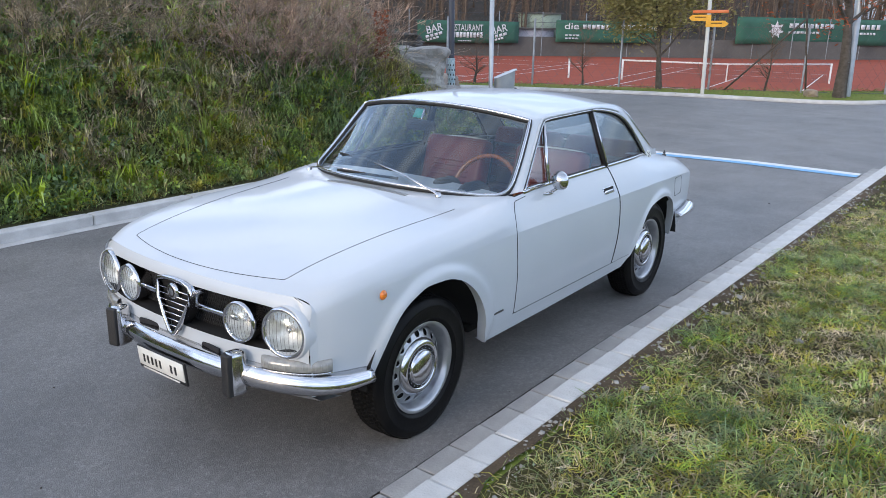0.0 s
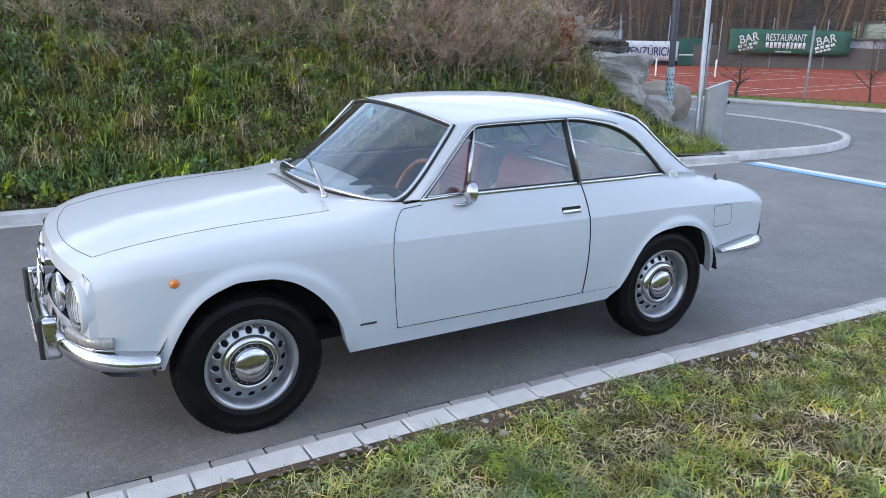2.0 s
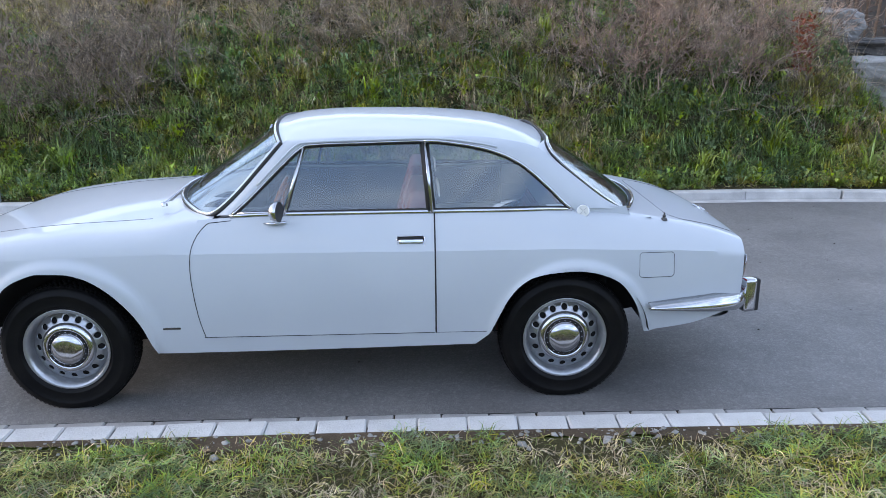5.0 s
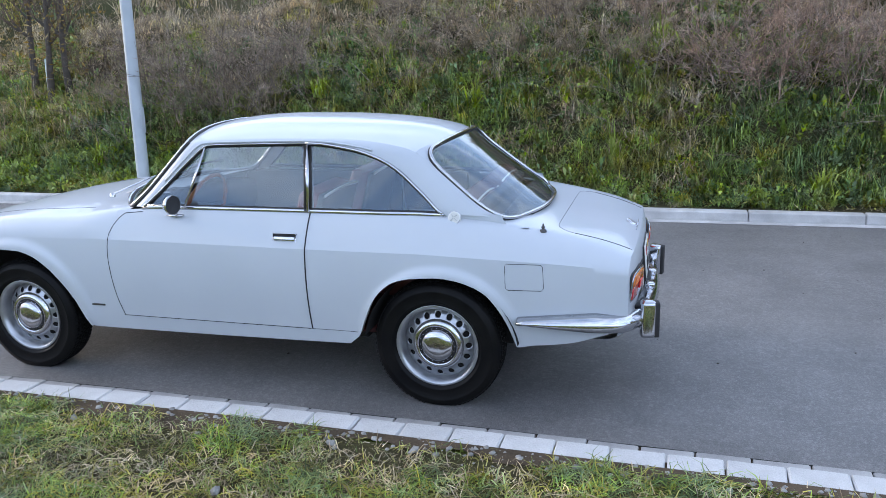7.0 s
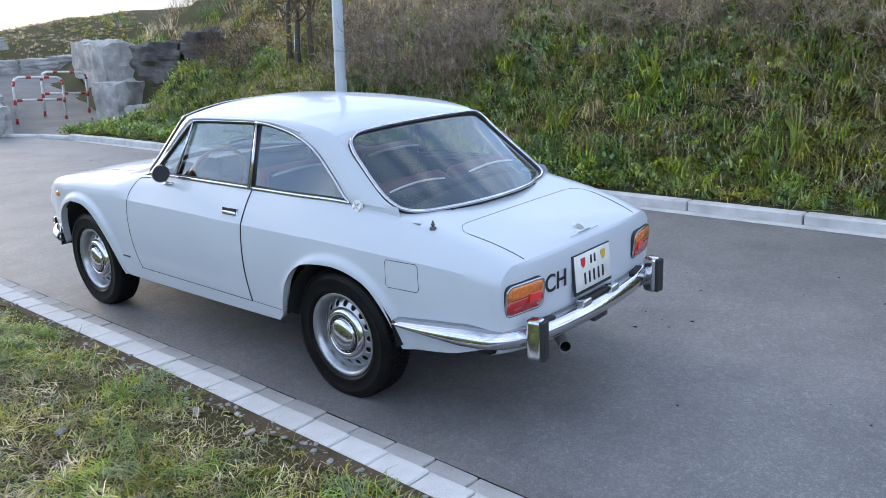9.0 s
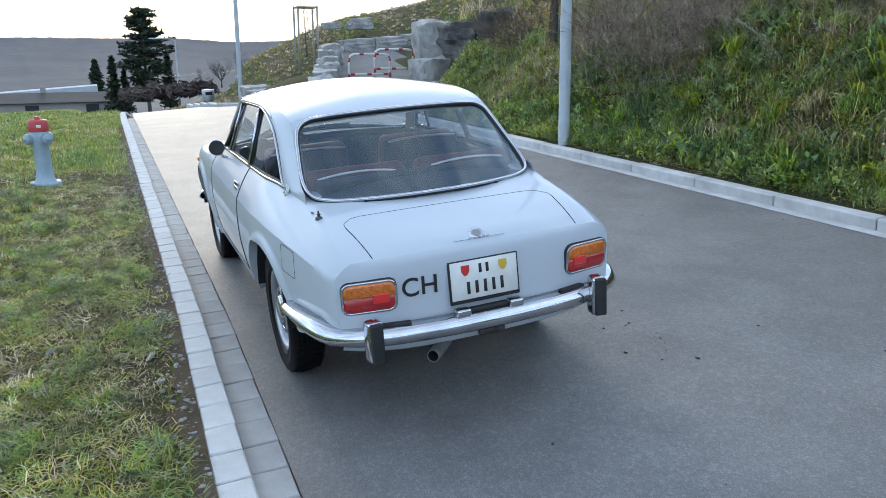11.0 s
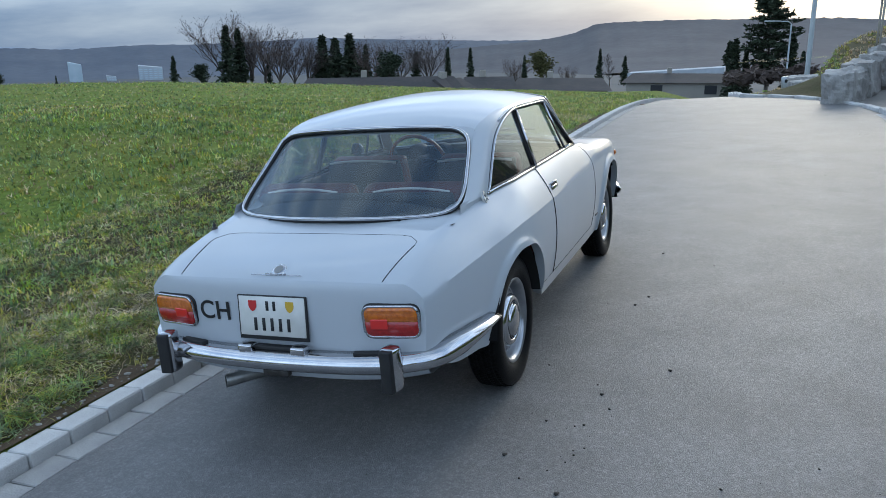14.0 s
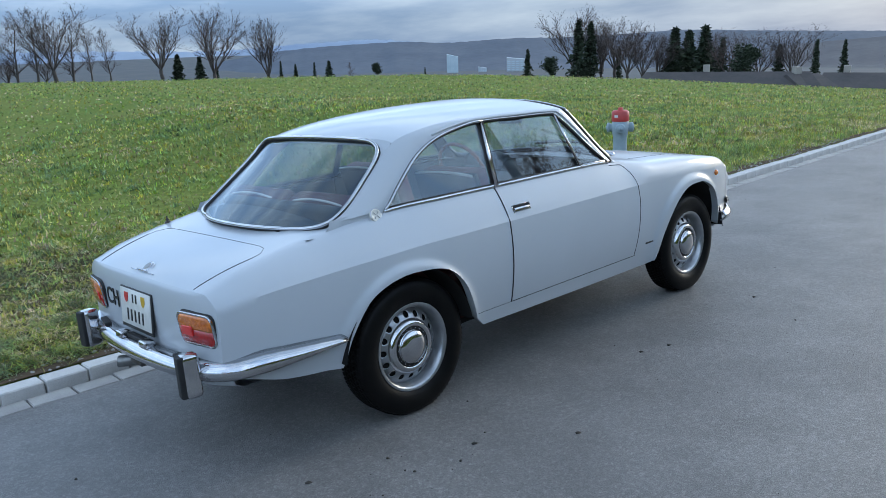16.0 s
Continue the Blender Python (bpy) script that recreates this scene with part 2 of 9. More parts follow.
def curve(pts, n):
    """n points evenly along a Catmull-Rom curve through pts."""
    p = np.array(pts, float)
    e = np.vstack([2 * p[0] - p[1], p, 2 * p[-1] - p[-2]])
    out = []
    for i in range(1, len(e) - 2):
        for s in np.linspace(0, 1, 16, endpoint=False):
            a, b, c, d = e[i - 1], e[i], e[i + 1], e[i + 2]
            out.append(0.5 * (2 * b + (c - a) * s + (2 * a - 5 * b + 4 * c - d) * s * s + (3 * b - a - 3 * c + d) * s**3))
    out.append(p[-1])
    out = np.array(out)
    d = np.concatenate([[0], np.cumsum(np.linalg.norm(np.diff(out, axis=0), axis=1))])
    t = np.linspace(0, d[-1], n)
    return np.stack([np.interp(t, d, out[:, k]) for k in range(p.shape[1])], -1)


def smooth_fn(*pairs):
    """A smooth function through (x, value) pairs (monotone cubic)."""
    pairs = sorted(pairs)
    x, y = np.array([a for a, _ in pairs], float), np.array([b for _, b in pairs], float)
    h, d = np.diff(x), np.diff(y) / np.diff(x)
    m = np.zeros(len(x))
    m[0], m[-1] = d[0], d[-1]
    for i in range(1, len(x) - 1):
        if d[i - 1] * d[i] > 0:
            w1, w2 = 2 * h[i] + h[i - 1], h[i] + 2 * h[i - 1]
            m[i] = (w1 + w2) / (w1 / d[i - 1] + w2 / d[i])

    def f(v):
        v = min(max(v, x[0]), x[-1])
        i = min(int(np.searchsorted(x, v, "right")) - 1, len(x) - 2)
        i = max(i, 0)
        t = (v - x[i]) / h[i]
        return float((2 * t**3 - 3 * t**2 + 1) * y[i] + (t**3 - 2 * t**2 + t) * h[i] * m[i] + (3 * t**2 - 2 * t**3) * y[i + 1] + (t**3 - t**2) * h[i] * m[i + 1])
    return f


def add_tube(bm, pts, r, n=8, flat=None, closed=False, caps=True):
    """A tube along pts; r a number or one for each point; flat=(a, b): half-widths sideways and upwards."""
    pts = [Vector(p) for p in pts]
    rows = []
    for i, p in enumerate(pts):
        a = pts[i - 1] if (i or closed) else p
        b = pts[(i + 1) % len(pts)] if (i < len(pts) - 1 or closed) else p
        t = (b - a).normalized() if (b - a).length > 1e-9 else Vector((1, 0, 0))
        up = Vector((0, 0, 1)) if abs(t.z) < 0.95 else Vector((0, 1, 0))
        s = t.cross(up).normalized()
        u = s.cross(t)
        rr = r[i] if hasattr(r, "__len__") else r
        fa, fb = flat if flat else (1, 1)
        rows.append([p + s * (math.cos(2 * math.pi * k / n) * rr * fa) + u * (math.sin(2 * math.pi * k / n) * rr * fb) for k in range(n)])
    if closed:
        rows.append(rows[0])
    vs = add_grid(bm, rows, closed=True)
    if caps and not closed:
        for end in (vs[0], vs[-1]):
            bm.faces.new(end)
    return bm


def tube(pts, r, n=8, **kw):
    return add_tube(bmesh.new(), pts, r, n, **kw)


def lathe(profile, n=32, axis="y", centre=(0, 0, 0), a0=0.0, a1=2 * math.pi):
    """Revolve (r, h) pairs round an axis through centre; h runs along the axis."""
    full = abs(a1 - a0 - 2 * math.pi) < 1e-6
    rows = []
    for r, h in profile:
        row = []
        for k in range(n if full else n + 1):
            a = a0 + (a1 - a0) * k / n
            c, s = r * math.cos(a), r * math.sin(a)
            row.append(Vector(centre) + Vector({"x": (h, c, s), "y": (c, h, s), "z": (c, s, h)}[axis]))
        rows.append(row)
    bm = bmesh.new()
    add_grid(bm, rows, closed=full)
    bmesh.ops.remove_doubles(bm, verts=bm.verts, dist=1e-6)
    return bm


def add_box(bm, centre, size, rot=None, bevel=0.0, seg=2):
    m = Matrix.Translation(centre) @ (rot.to_4x4() if rot else Matrix()) @ Matrix.Diagonal((*size, 1))
    made = bmesh.ops.create_cube(bm, size=1, matrix=m)
    if bevel:
        edges = {e for v in made["verts"] for e in v.link_edges}
        bmesh.ops.bevel(bm, geom=list(edges), offset=bevel, segments=seg, affect="EDGES", profile=0.6)
    return bm


def box(centre, size, rot=None, bevel=0.0, seg=2):
    return add_box(bmesh.new(), centre, size, rot, bevel, seg)


def rod(a, b, r, n=10):
    return tube([a, b], r, n)


def empty(name, at=(0, 0, 0)):
    ob = new(name)
    ob.location = at
    return ob

# ---- the car: x forward, y to its own left, z up; origin on the road amid the axles ----
car = empty("car")
tagged(car, "white two-door classic coupe with chrome trim parked on the asphalt road", "car")

f_low = smooth_fn((1.84, 0.37), (1.55, 0.36), (0.70, 0.275), (-0.82, 0.292), (-1.58, 0.325), (-1.8, 0.345), (-1.95, 0.385), (-2.07, 0.42))
f_crease = smooth_fn((1.84, 0.70), (1.7, 0.725), (1.39, 0.752), (0.5, 0.77), (-0.5, 0.764), (-1.03, 0.762), (-1.42, 0.745), (-1.95, 0.705), (-2.07, 0.685))
f_wide = smooth_fn((1.84, 0.665), (1.76, 0.692), (1.6, 0.724), (1.3, 0.755), (0.6, 0.762), (-0.9, 0.764), (-1.25, 0.747), (-1.5, 0.722), (-1.75, 0.692), (-1.95, 0.660), (-2.03, 0.643), (-2.07, 0.622))
f_shy = smooth_fn((1.84, 0.58), (1.72, 0.632), (1.5, 0.668), (1.2, 0.668), (0.8, 0.668), (0.4, 0.668), (-0.9, 0.652), (-1.25, 0.605), (-1.6, 0.568), (-1.9, 0.562), (-2.07, 0.55))
f_shz = smooth_fn((1.84, 0.752), (1.72, 0.787), (1.5, 0.820), (1.2, 0.850), (0.8, 0.872), (0.5, 0.910), (0.2, 0.925), (-1.0, 0.92), (-1.3, 0.902), (-1.6, 0.858), (-1.9, 0.797), (-2.07, 0.740))
f_top = smooth_fn((1.84, 0.755), (1.72, 0.792), (1.4, 0.852), (1.0, 0.898), (0.7, 0.924), (0.3, 0.945), (-1.2, 0.928), (-1.5, 0.884), (-1.75, 0.834), (-1.95, 0.791), (-2.03, 0.767), (-2.07, 0.744))
ARCHES = ((1.150, 0.28, 0.412, 0.415), (-1.205, 0.285, 0.362, 0.370))
f_arch_front = smooth_fn((0.705, 0.220), (0.760, 0.318), (0.795, 0.429), (0.853, 0.527), (0.934, 0.613), (1.025, 0.669), (1.114, 0.692), (1.224, 0.695), (1.311, 0.673), (1.388, 0.636), (1.444, 0.585), (1.502, 0.500), (1.552, 0.397), (1.585, 0.300))
f_arch_rear = smooth_fn((-0.745, 0.250), (-0.774, 0.314), (-0.808, 0.342), (-0.834, 0.396), (-0.860, 0.454), (-0.899, 0.532), (-0.951, 0.594), (-1.015, 0.634), (-1.093, 0.651), (-1.211, 0.657), (-1.290, 0.647), (-1.357, 0.626), (-1.424, 0.589), (-1.481, 0.521), (-1.526, 0.436), (-1.553, 0.355), (-1.585, 0.250))


def arch_at(x):
    """Height of the wheel opening's edge at x."""
    if 0.705 < x < 1.585:
        return f_arch_front(x)
    if -1.585 < x < -0.745:
        return f_arch_rear(x)
    return 0


def bow(x, y):
    """How far a body point is set back from its station by the rounded plan of nose and tail."""
    if x > 1.2:
        return -0.100 * ((x - 1.2) / 0.62) ** 2 * (abs(y) / 0.7) ** 2.4
    if x < -1.6:
        return 0.022 * ((-1.6 - x) / 0.46) ** 2 * (abs(y) / 0.65) ** 2.6
    return 0.0


def side_y(x, z):
    w = f_wide(x)
    y = w - 0.055 * (max(0, 0.60 - z) / 0.33) ** 1.8 - 0.012 * (max(0, z - 0.62) / 0.15) ** 2
    for cx, cz, a, b in ARCHES:
        d = abs(math.hypot((x - cx) / a, (z - cz) / b) - 1)
        if z > cz:
            y += 0.017 * math.exp(-(d / 0.115) ** 4)
    return y


NA, NB, NC = 13, 6, 12


def section(x):
    """Half section of the body at station x, from its lower edge to the centre line."""
    zl, zc = max(f_low(x), arch_at(x)), f_crease(x)
    zs = [zl, 0.36 if zl < 0.34 else zl + (zc - zl) * 0.06]
    zs += [zs[1] + (zc - zs[1]) * k / (NA - 2) for k in range(1, NA - 1)]
    pts = [(side_y(x, z), z) for z in zs]
    y0, z0 = pts[-1]
    y1, z1 = f_shy(x), f_shz(x)
    u = max(0.0, min(1.0, max((x - 0.42) / 0.3, (-0.95 - x) / 0.6)))
    mid = 0.16 + (0.56 if x > 0 else 0.14) * u * u * (3 - 2 * u)
    cy, cz = y0 + (y1 - y0) * (0.5 - 0.5 * mid), z0 + (z1 - z0) * (0.5 + 0.5 * mid)
    for k in range(1, NB + 1):
        t = k / NB
        pts.append(((1 - t) ** 2 * y0 + 2 * t * (1 - t) * cy + t * t * y1, (1 - t) ** 2 * z0 + 2 * t * (1 - t) * cz + t * t * z1))
    zt = f_top(x)
    for k in range(1, NC + 1):
        y = y1 * (1 - k / NC)
        pts.append((y, zt - (zt - z1) * (y / y1) ** 2.0))
    return pts


def body_point(x, y, z):
    return (x + bow(x, y), y, z)


stations = sorted(set([round(v, 4) for v in np.concatenate([
    np.linspace(-2.07, -1.60, 17), np.linspace(-1.60, -0.80, 41), np.linspace(-0.80, 0.70, 31), np.linspace(0.70, 1.56, 44), np.linspace(1.56, 1.84, 12), np.linspace(-0.895, -0.845, 11), np.linspace(0.70, 0.80, 13), np.linspace(-1.585, -1.50, 12), np.linspace(1.48, 1.585, 12),
    [-0.555, 0.52, -1.567, -1.563, 0.731, 0.735, 1.535, 1.539, -0.813, -0.817]])]))
ns = NA + NB + NC
half = [[body_point(x, y, z) for y, z in section(x)] for x in stations]


def sharpen(bm, vs):
    """The crisp waist crease along the flank."""
    for i in range(len(stations) - 1):
        if -1.95 < stations[i] < 1.55:
            e = bm.edges.get((vs[i][NA - 1], vs[i + 1][NA - 1]))
            if e:
                e.smooth = False


def body_faces(test):
    """Both halves of the body skin where test(x, row) holds, with a turned-in lower edge."""
    bm = bmesh.new()
    for side in (1, -1):
        rows = [[(p[0], side * p[1], p[2]) for p in r] for r in half]
        sharpen(bm, add_grid(bm, rows, keep=lambda i, j: test((stations[i] + stations[i + 1]) / 2, j)))
    bmesh.ops.remove_doubles(bm, verts=bm.verts, dist=1e-5)
    return bm


HOOD = (0.79, 1.745)
LID = (-2.066, -1.71)
j_hood = NA + NB + 2
is_door = lambda x, j: -0.555 < x < 0.52 and 1 <= j < NA + NB - 1
is_hood = lambda x, j: HOOD[0] < x < HOOD[1] and j >= j_hood
is_lid = lambda x, j: LID[0] < x < LID[1] and j >= j_hood
cabin = lambda x, j: (-1.10 < x < 0.46 and j >= NA + NB - 1) or (-1.46 < x <= -1.10 and j >= NA + NB + 1) or (-1.575 < x <= -1.46 and j >= NA + NB + 4)
shell = part("body", body_faces(lambda x, j: not is_hood(x, j) and not is_lid(x, j) and not cabin(x, j) and not is_door(x, j)), M_PAINT, car)
for side, s in (("left", 1), ("right", -1)):
    bm = bmesh.new()
    sharpen(bm, add_grid(bm, [[(p[0], s * p[1], p[2]) for p in r] for r in half], keep=lambda i, j: is_door((stations[i] + stations[i + 1]) / 2, j)))
    bmesh.ops.delete(bm, geom=[v for v in bm.verts if not v.link_faces], context="VERTS")
    door = part("door", bm, M_PAINT, car)
    # the shut line round the door
    part("shut_line", tube([(-0.562, s * (y + 0.0005), z) for y, z in section(-0.562)[1:NA + NB]], 0.0034, 6), M_GAP, door)
    front_edge = smooth_fn((0.36, 0.513), (0.46, 0.531), (0.56, 0.541), (0.69, 0.549), (0.775, 0.543), (0.853, 0.512), (0.90, 0.468))
    pts = []
    for y, z in section(0.53)[1:NA + NB - 1]:
        x = front_edge(z)
        if z < 0.895:
            zz, yy = zip(*[(c, b) for b, c in section(x)[:NA + NB]])
            pts.append((x, s * (float(np.interp(z, zz, yy)) + 0.0005), z))
    pts += [(0.462, s * (pts[-1][1] * s - 0.004), 0.898), (0.365, s * (f_shy(0.365) + 0.010), 0.906)]
    part("shut_line", tube(pts, 0.0017, 6), M_GAP, door)
    part("shut_line", tube([(x, s * (side_y(x, 0.36) + 0.0005), 0.36) for x in np.linspace(-0.555, 0.52, 20)], 0.0016, 6), M_GAP, door)
    # handle: chrome cup with a flap
    hy = section(-0.45)[NA + 1][0]
    hm = Matrix.Translation((-0.452, s * (hy + 0.006), 0.800)) @ Matrix.Rotation(s * radians(14), 4, "X")
    handle = part("handle", box((0, 0, 0), (0.124, 0.006, 0.060), None, 0.002), M_GAP, door, "black recessed door handle")
    handle.matrix_basis = hm
    rim = [(0.062, 0.031), (-0.056, 0.031), (-0.063, 0.022), (-0.055, -0.025), (-0.047, -0.031), (0.053, -0.031), (0.063, -0.022)]
    part("rim", tube([(x, s * 0.004, z) for x, z in rim], 0.0032, 6, closed=True), M_CHROME, handle, "chrome rim")
    part("flap", box((0.0, s * 0.007, 0.006), (0.110, 0.012, 0.020), None, 0.004, 2), M_CHROME, handle, "chrome flap")
    # small script badge on the wing
    part("badge", box((0.665, s * (side_y(0.66, 0.41) + 0.001), 0.412), (0.085, 0.005, 0.010), None, 0.002), M_DARKSTEEL, car)
    part("side_marker", lathe([(0.0, 0.014 * s), (0.010, 0.012 * s), (0.018, 0.005 * s), (0.019, 0.0)], 18, "y", (1.472, s * (side_y(1.472, 0.715) - 0.001), 0.715)), M_AMBER, car, "round amber side marker")
    # sill seam
    part("sill_seam", tube([(x, s * (side_y(x, 0.36) + 0.0005), 0.36) for x in np.linspace(-0.80, -0.56, 6)], 0.001, 5), M_GAP, car)
    bm = bmesh.new()
    fl = [(x, max(f_low(x), arch_at(x))) for x in stations if -2.0 < x < 1.78]
    add_grid(bm, [[(x + bow(x, .7), s * side_y(x, z), z) for x, z in fl], [(x + bow(x, .7), s * (side_y(x, z) - 0.012), z + 0.004) for x, z in fl], [(x + bow(x, .7), s * (side_y(x, z) - 0.045), z + 0.012) for x, z in fl]])
    part("flange", bm, M_PAINT, car)

hood = part("hood", body_faces(is_hood), M_PAINT, car)
lid = part("trunk_lid", body_faces(is_lid), M_PAINT, car)
for ob in (hood, lid):
    bm = bmesh.new()
    bm.from_mesh(ob.data)
    bmesh.ops.delete(bm, geom=[v for v in bm.verts if not v.link_faces], context="VERTS")
    bm.to_mesh(ob.data)


def skin(x, y):
    """A point on the top skin at station x and side offset y."""
    y1, z1, zt = f_shy(x), f_shz(x), f_top(x)
    return Vector(body_point(x, y, zt - (zt - z1) * (abs(y) / y1) ** 2))


# shut lines: round three sides of the bonnet, and over the boot lid down to the tail edge
hood_y = lambda x: 0.475 + (1.745 - x) * 0.072
pts = [skin(x, hood_y(x)) for x in np.linspace(0.76, 1.735, 30)]
pts += [skin(1.752 + 0.042 * (1 - k * k), 0.470 * k) for k in np.linspace(1, -1, 29)]
pts += [skin(x, -hood_y(x)) for x in np.linspace(1.735, 0.76, 30)]
part("shut_line", tube(pts, 0.0014, 6), M_GAP, hood)
lid_y = lambda x: 0.462 + (x + 2.05) * 0.115
for s in (1, -1):
    part("shut_line", tube([skin(x, s * lid_y(x)) for x in np.linspace(-2.060, -1.80, 16)], 0.0021, 6), M_GAP, lid)
pts = [skin(-1.80, 0.491), skin(-1.765, 0.487), skin(-1.722, 0.445)]
part("shut_line", tube(pts + [skin(-1.712, y) for y in np.linspace(0.40, -0.40, 17)] + [Vector((p.x, -p.y, p.z)) for p in reversed(pts)], 0.0012, 6), M_GAP, lid)

# tail panel
ring = section(-2.07)
sv = ring[:NA + NB]


def panel_rows(x0, ring, nk=25, xoff=lambda k, v: 0):
    sidep = ring[:NA + NB]
    rows = []
    for i, (sy, sz) in enumerate(sidep):
        v = i / (len(sidep) - 1)
        row = []
        for k in np.linspace(-1, 1, nk):
            zc = f_top(x0) - (f_top(x0) - f_shz(x0)) * k * k
            y = k * sy
            z = sz + (zc - f_shz(x0)) * v
            row.append((x0 + bow(x0, y) + xoff(k, v), y, z))
        rows.append(row)
    return rows


TAIL_X = lambda k, v: -0.020 * (1 - abs(k) ** 6) * math.sin(math.pi * min(1, max(0, v))) ** 0.6
part("tail_panel", grid(panel_rows(-2.07, ring, 33, TAIL_X)), M_PAINT, car)


def tail_x(y, z):
    k = max(-1, min(1, y / 0.6))
    v = min(1, max(0, (z - 0.42) / 0.30))
    return -2.07 + bow(-2.07, y) + TAIL_X(k, v)


# nose: upper lip, lower apron, opening between them
ringf = section(1.84)
NK = 49
ks = np.linspace(-1, 1, NK)
ends = lambda k: max(0.0, 1 - abs(k) ** 7) ** (1 / 3.0)
o_top = lambda k: 0.605 + 0.105 * ends(k)
o_bot = lambda k: 0.605 - 0.068 * ends(k)
NOSEW = 0.655


def nose_x(k, z):
    y = k * NOSEW
    return 1.84 + bow(1.84, y) + 0.030 * (1 - ((z - 0.62) / 0.13) ** 2 if z > 0.62 else 1 - ((0.62 - z) / 0.30) ** 2)


upper, lower = [], []
for m in range(7):
    t = m / 6
    row = []
    for k in ks:
        y1, zt, zs1 = f_shy(1.84), f_top(1.84), f_shz(1.84)
        ztop = zt - (zt - zs1) * k * k
        yt = k * y1
        zb = o_top(k)
        a = math.sin(t * math.pi / 2)
        z = ztop + (zb - ztop) * t
        y = yt + (k * NOSEW - yt) * a
        xa = 1.84 + bow(1.84, yt)
        xb = nose_x(k, zb)
        row.append((xa + (xb - xa) * a, y, z))
    upper.append(row)
for m in range(8):
    t = m / 7
    row = []
    for k in ks:
        zb, z0 = o_bot(k), 0.37
        z = zb + (z0 - zb) * t
        row.append((nose_x(k, z) + (0.0 if t < 1 else -0.01), k * (NOSEW - 0.02 * t), z))
    lower.append(row)
bm = grid(upper)
add_grid(bm, lower)
part("nose", bm, M_PAINT, car)
for s in (1, -1):
    bm = bmesh.new()
    last = [(1.84 + bow(1.84, y), s * y, z) for y, z in ringf[:NA + NB]]
    inner = [(nose_x(s, z), s * min(y, NOSEW), z) for y, z in ringf[:NA + NB]]
    add_grid(bm, [last, inner])
    part("nose_corner", bm, M_PAINT, car)
    edge = [r[-1 if s > 0 else 0] for r in upper]
    rz, ry = [z for y, z in ringf[:NA + NB]], [y for y, z in ringf[:NA + NB]]
    wing = [(1.84 + bow(1.84, y), s * y, z) for y, z in [(float(np.interp(q[2], rz, ry)), q[2]) for q in edge]]
    part("nose_corner", grid([wing, [((a[0] + b[0]) / 2 + 0.004, (a[1] + b[1]) / 2, a[2]) for a, b in zip(wing, edge)], edge]), M_PAINT, car)
# inner flange of the opening
bm = bmesh.new()
for f in (o_top, o_bot):
    add_grid(bm, [[(nose_x(k, f(k)) - d, k * NOSEW, f(k)) for k in ks] for d in (0, 0.02, 0.10)])
part("grille_frame", bm, M_UNDER, car)

# greenhouse
NT = 60
inner_pts = [(0.36, 0.668, 0.927), (0.27, 0.638, 1.005), (0.13, 0.594, 1.14), (0.045, 0.570, 1.212), (-0.02, 0.565, 1.227), (-0.25, 0.562, 1.232), (-0.52, 0.562, 1.236),
             (-0.65, 0.563, 1.226), (-0.83, 0.572, 1.190), (-0.97, 0.580, 1.125), (-1.10, 0.597, 1.015), (-1.17, 0.607, 0.945), (-1.205, 0.609, 0.918)]
outer_pts = [(0.44, 0.632, 0.920), (0.345, 0.612, 1.01), (0.215, 0.578, 1.15), (0.14, 0.55, 1.232), (0.06, 0.535, 1.255), (-0.25, 0.532, 1.264), (-0.55, 0.532, 1.264),
             (-0.75, 0.530, 1.254), (-0.93, 0.525, 1.230), (-1.06, 0.518, 1.190), (-1.20, 0.538, 1.083), (-1.37, 0.566, 0.953), (-1.47, 0.570, 0.903)]
def through_pts(pts, per=6):
    p = np.array(pts, float)
    e = np.vstack([2 * p[0] - p[1], p, 2 * p[-1] - p[-2]])
    out = []
    for i in range(1, len(e) - 2):
        for s in np.linspace(0, 1, per, endpoint=False):
            a, b, c, d = e[i - 1], e[i], e[i + 1], e[i + 2]
            out.append(0.5 * (2 * b + (c - a) * s + (2 * a - 5 * b + 4 * c - d) * s * s + (3 * b - a - 3 * c + d) * s**3))
    out.append(p[-1])
    return np.array(out)


I3, O3 = through_pts(inner_pts), through_pts(outer_pts)
roof_from, roof_to = 6 * 3, 6 * 9


def mirror(p, s):
    return (p[0], s * p[1], p[2])


for s in (1, -1):
    rows = []
    for m in range(6):
        t = m / 5
        b = 0.012 * math.sin(math.pi * t)
        rows.append([mirror(i * (1 - t) + o * t + np.array([0, b, b * 0.4]), s) for i, o in zip(I3, O3)])
    part("pillar_frame", grid(rows), M_PAINT, car)
    # inside face of the frame, in trim cloth
    part("frame_trim", grid([[mirror(p - np.array([0, 0.02, 0.004]), s) for p in I3], [mirror(p - np.array([0, 0.03, 0.02]), s) for p in O3]]), M_HEAD, car)

# fillet where the rear pillar runs into the body
for s in (1, -1):
    foot = [np.array(I3[-1]) * (1 - t) + np.array(O3[-1]) * t for t in np.linspace(0.0, 1.0, 14)]
    low = []
    for p in foot:
        x = p[0] - 0.020
        low.append(np.array([x, min(p[1] + 0.012, f_shy(x) - 0.003), f_shz(x) - 0.004]))
    part("pillar_foot", grid([[mirror(p + np.array([-0.004, 0.003, 0.014]), s) for p in foot], [mirror(p * 0.5 + q * 0.5 + np.array([-0.005, 0.005, 0.003]), s) for p, q in zip(foot, low)], [mirror(q + np.array([-0.014, 0.004, -0.004]), s) for q in low]]), M_PAINT, car)

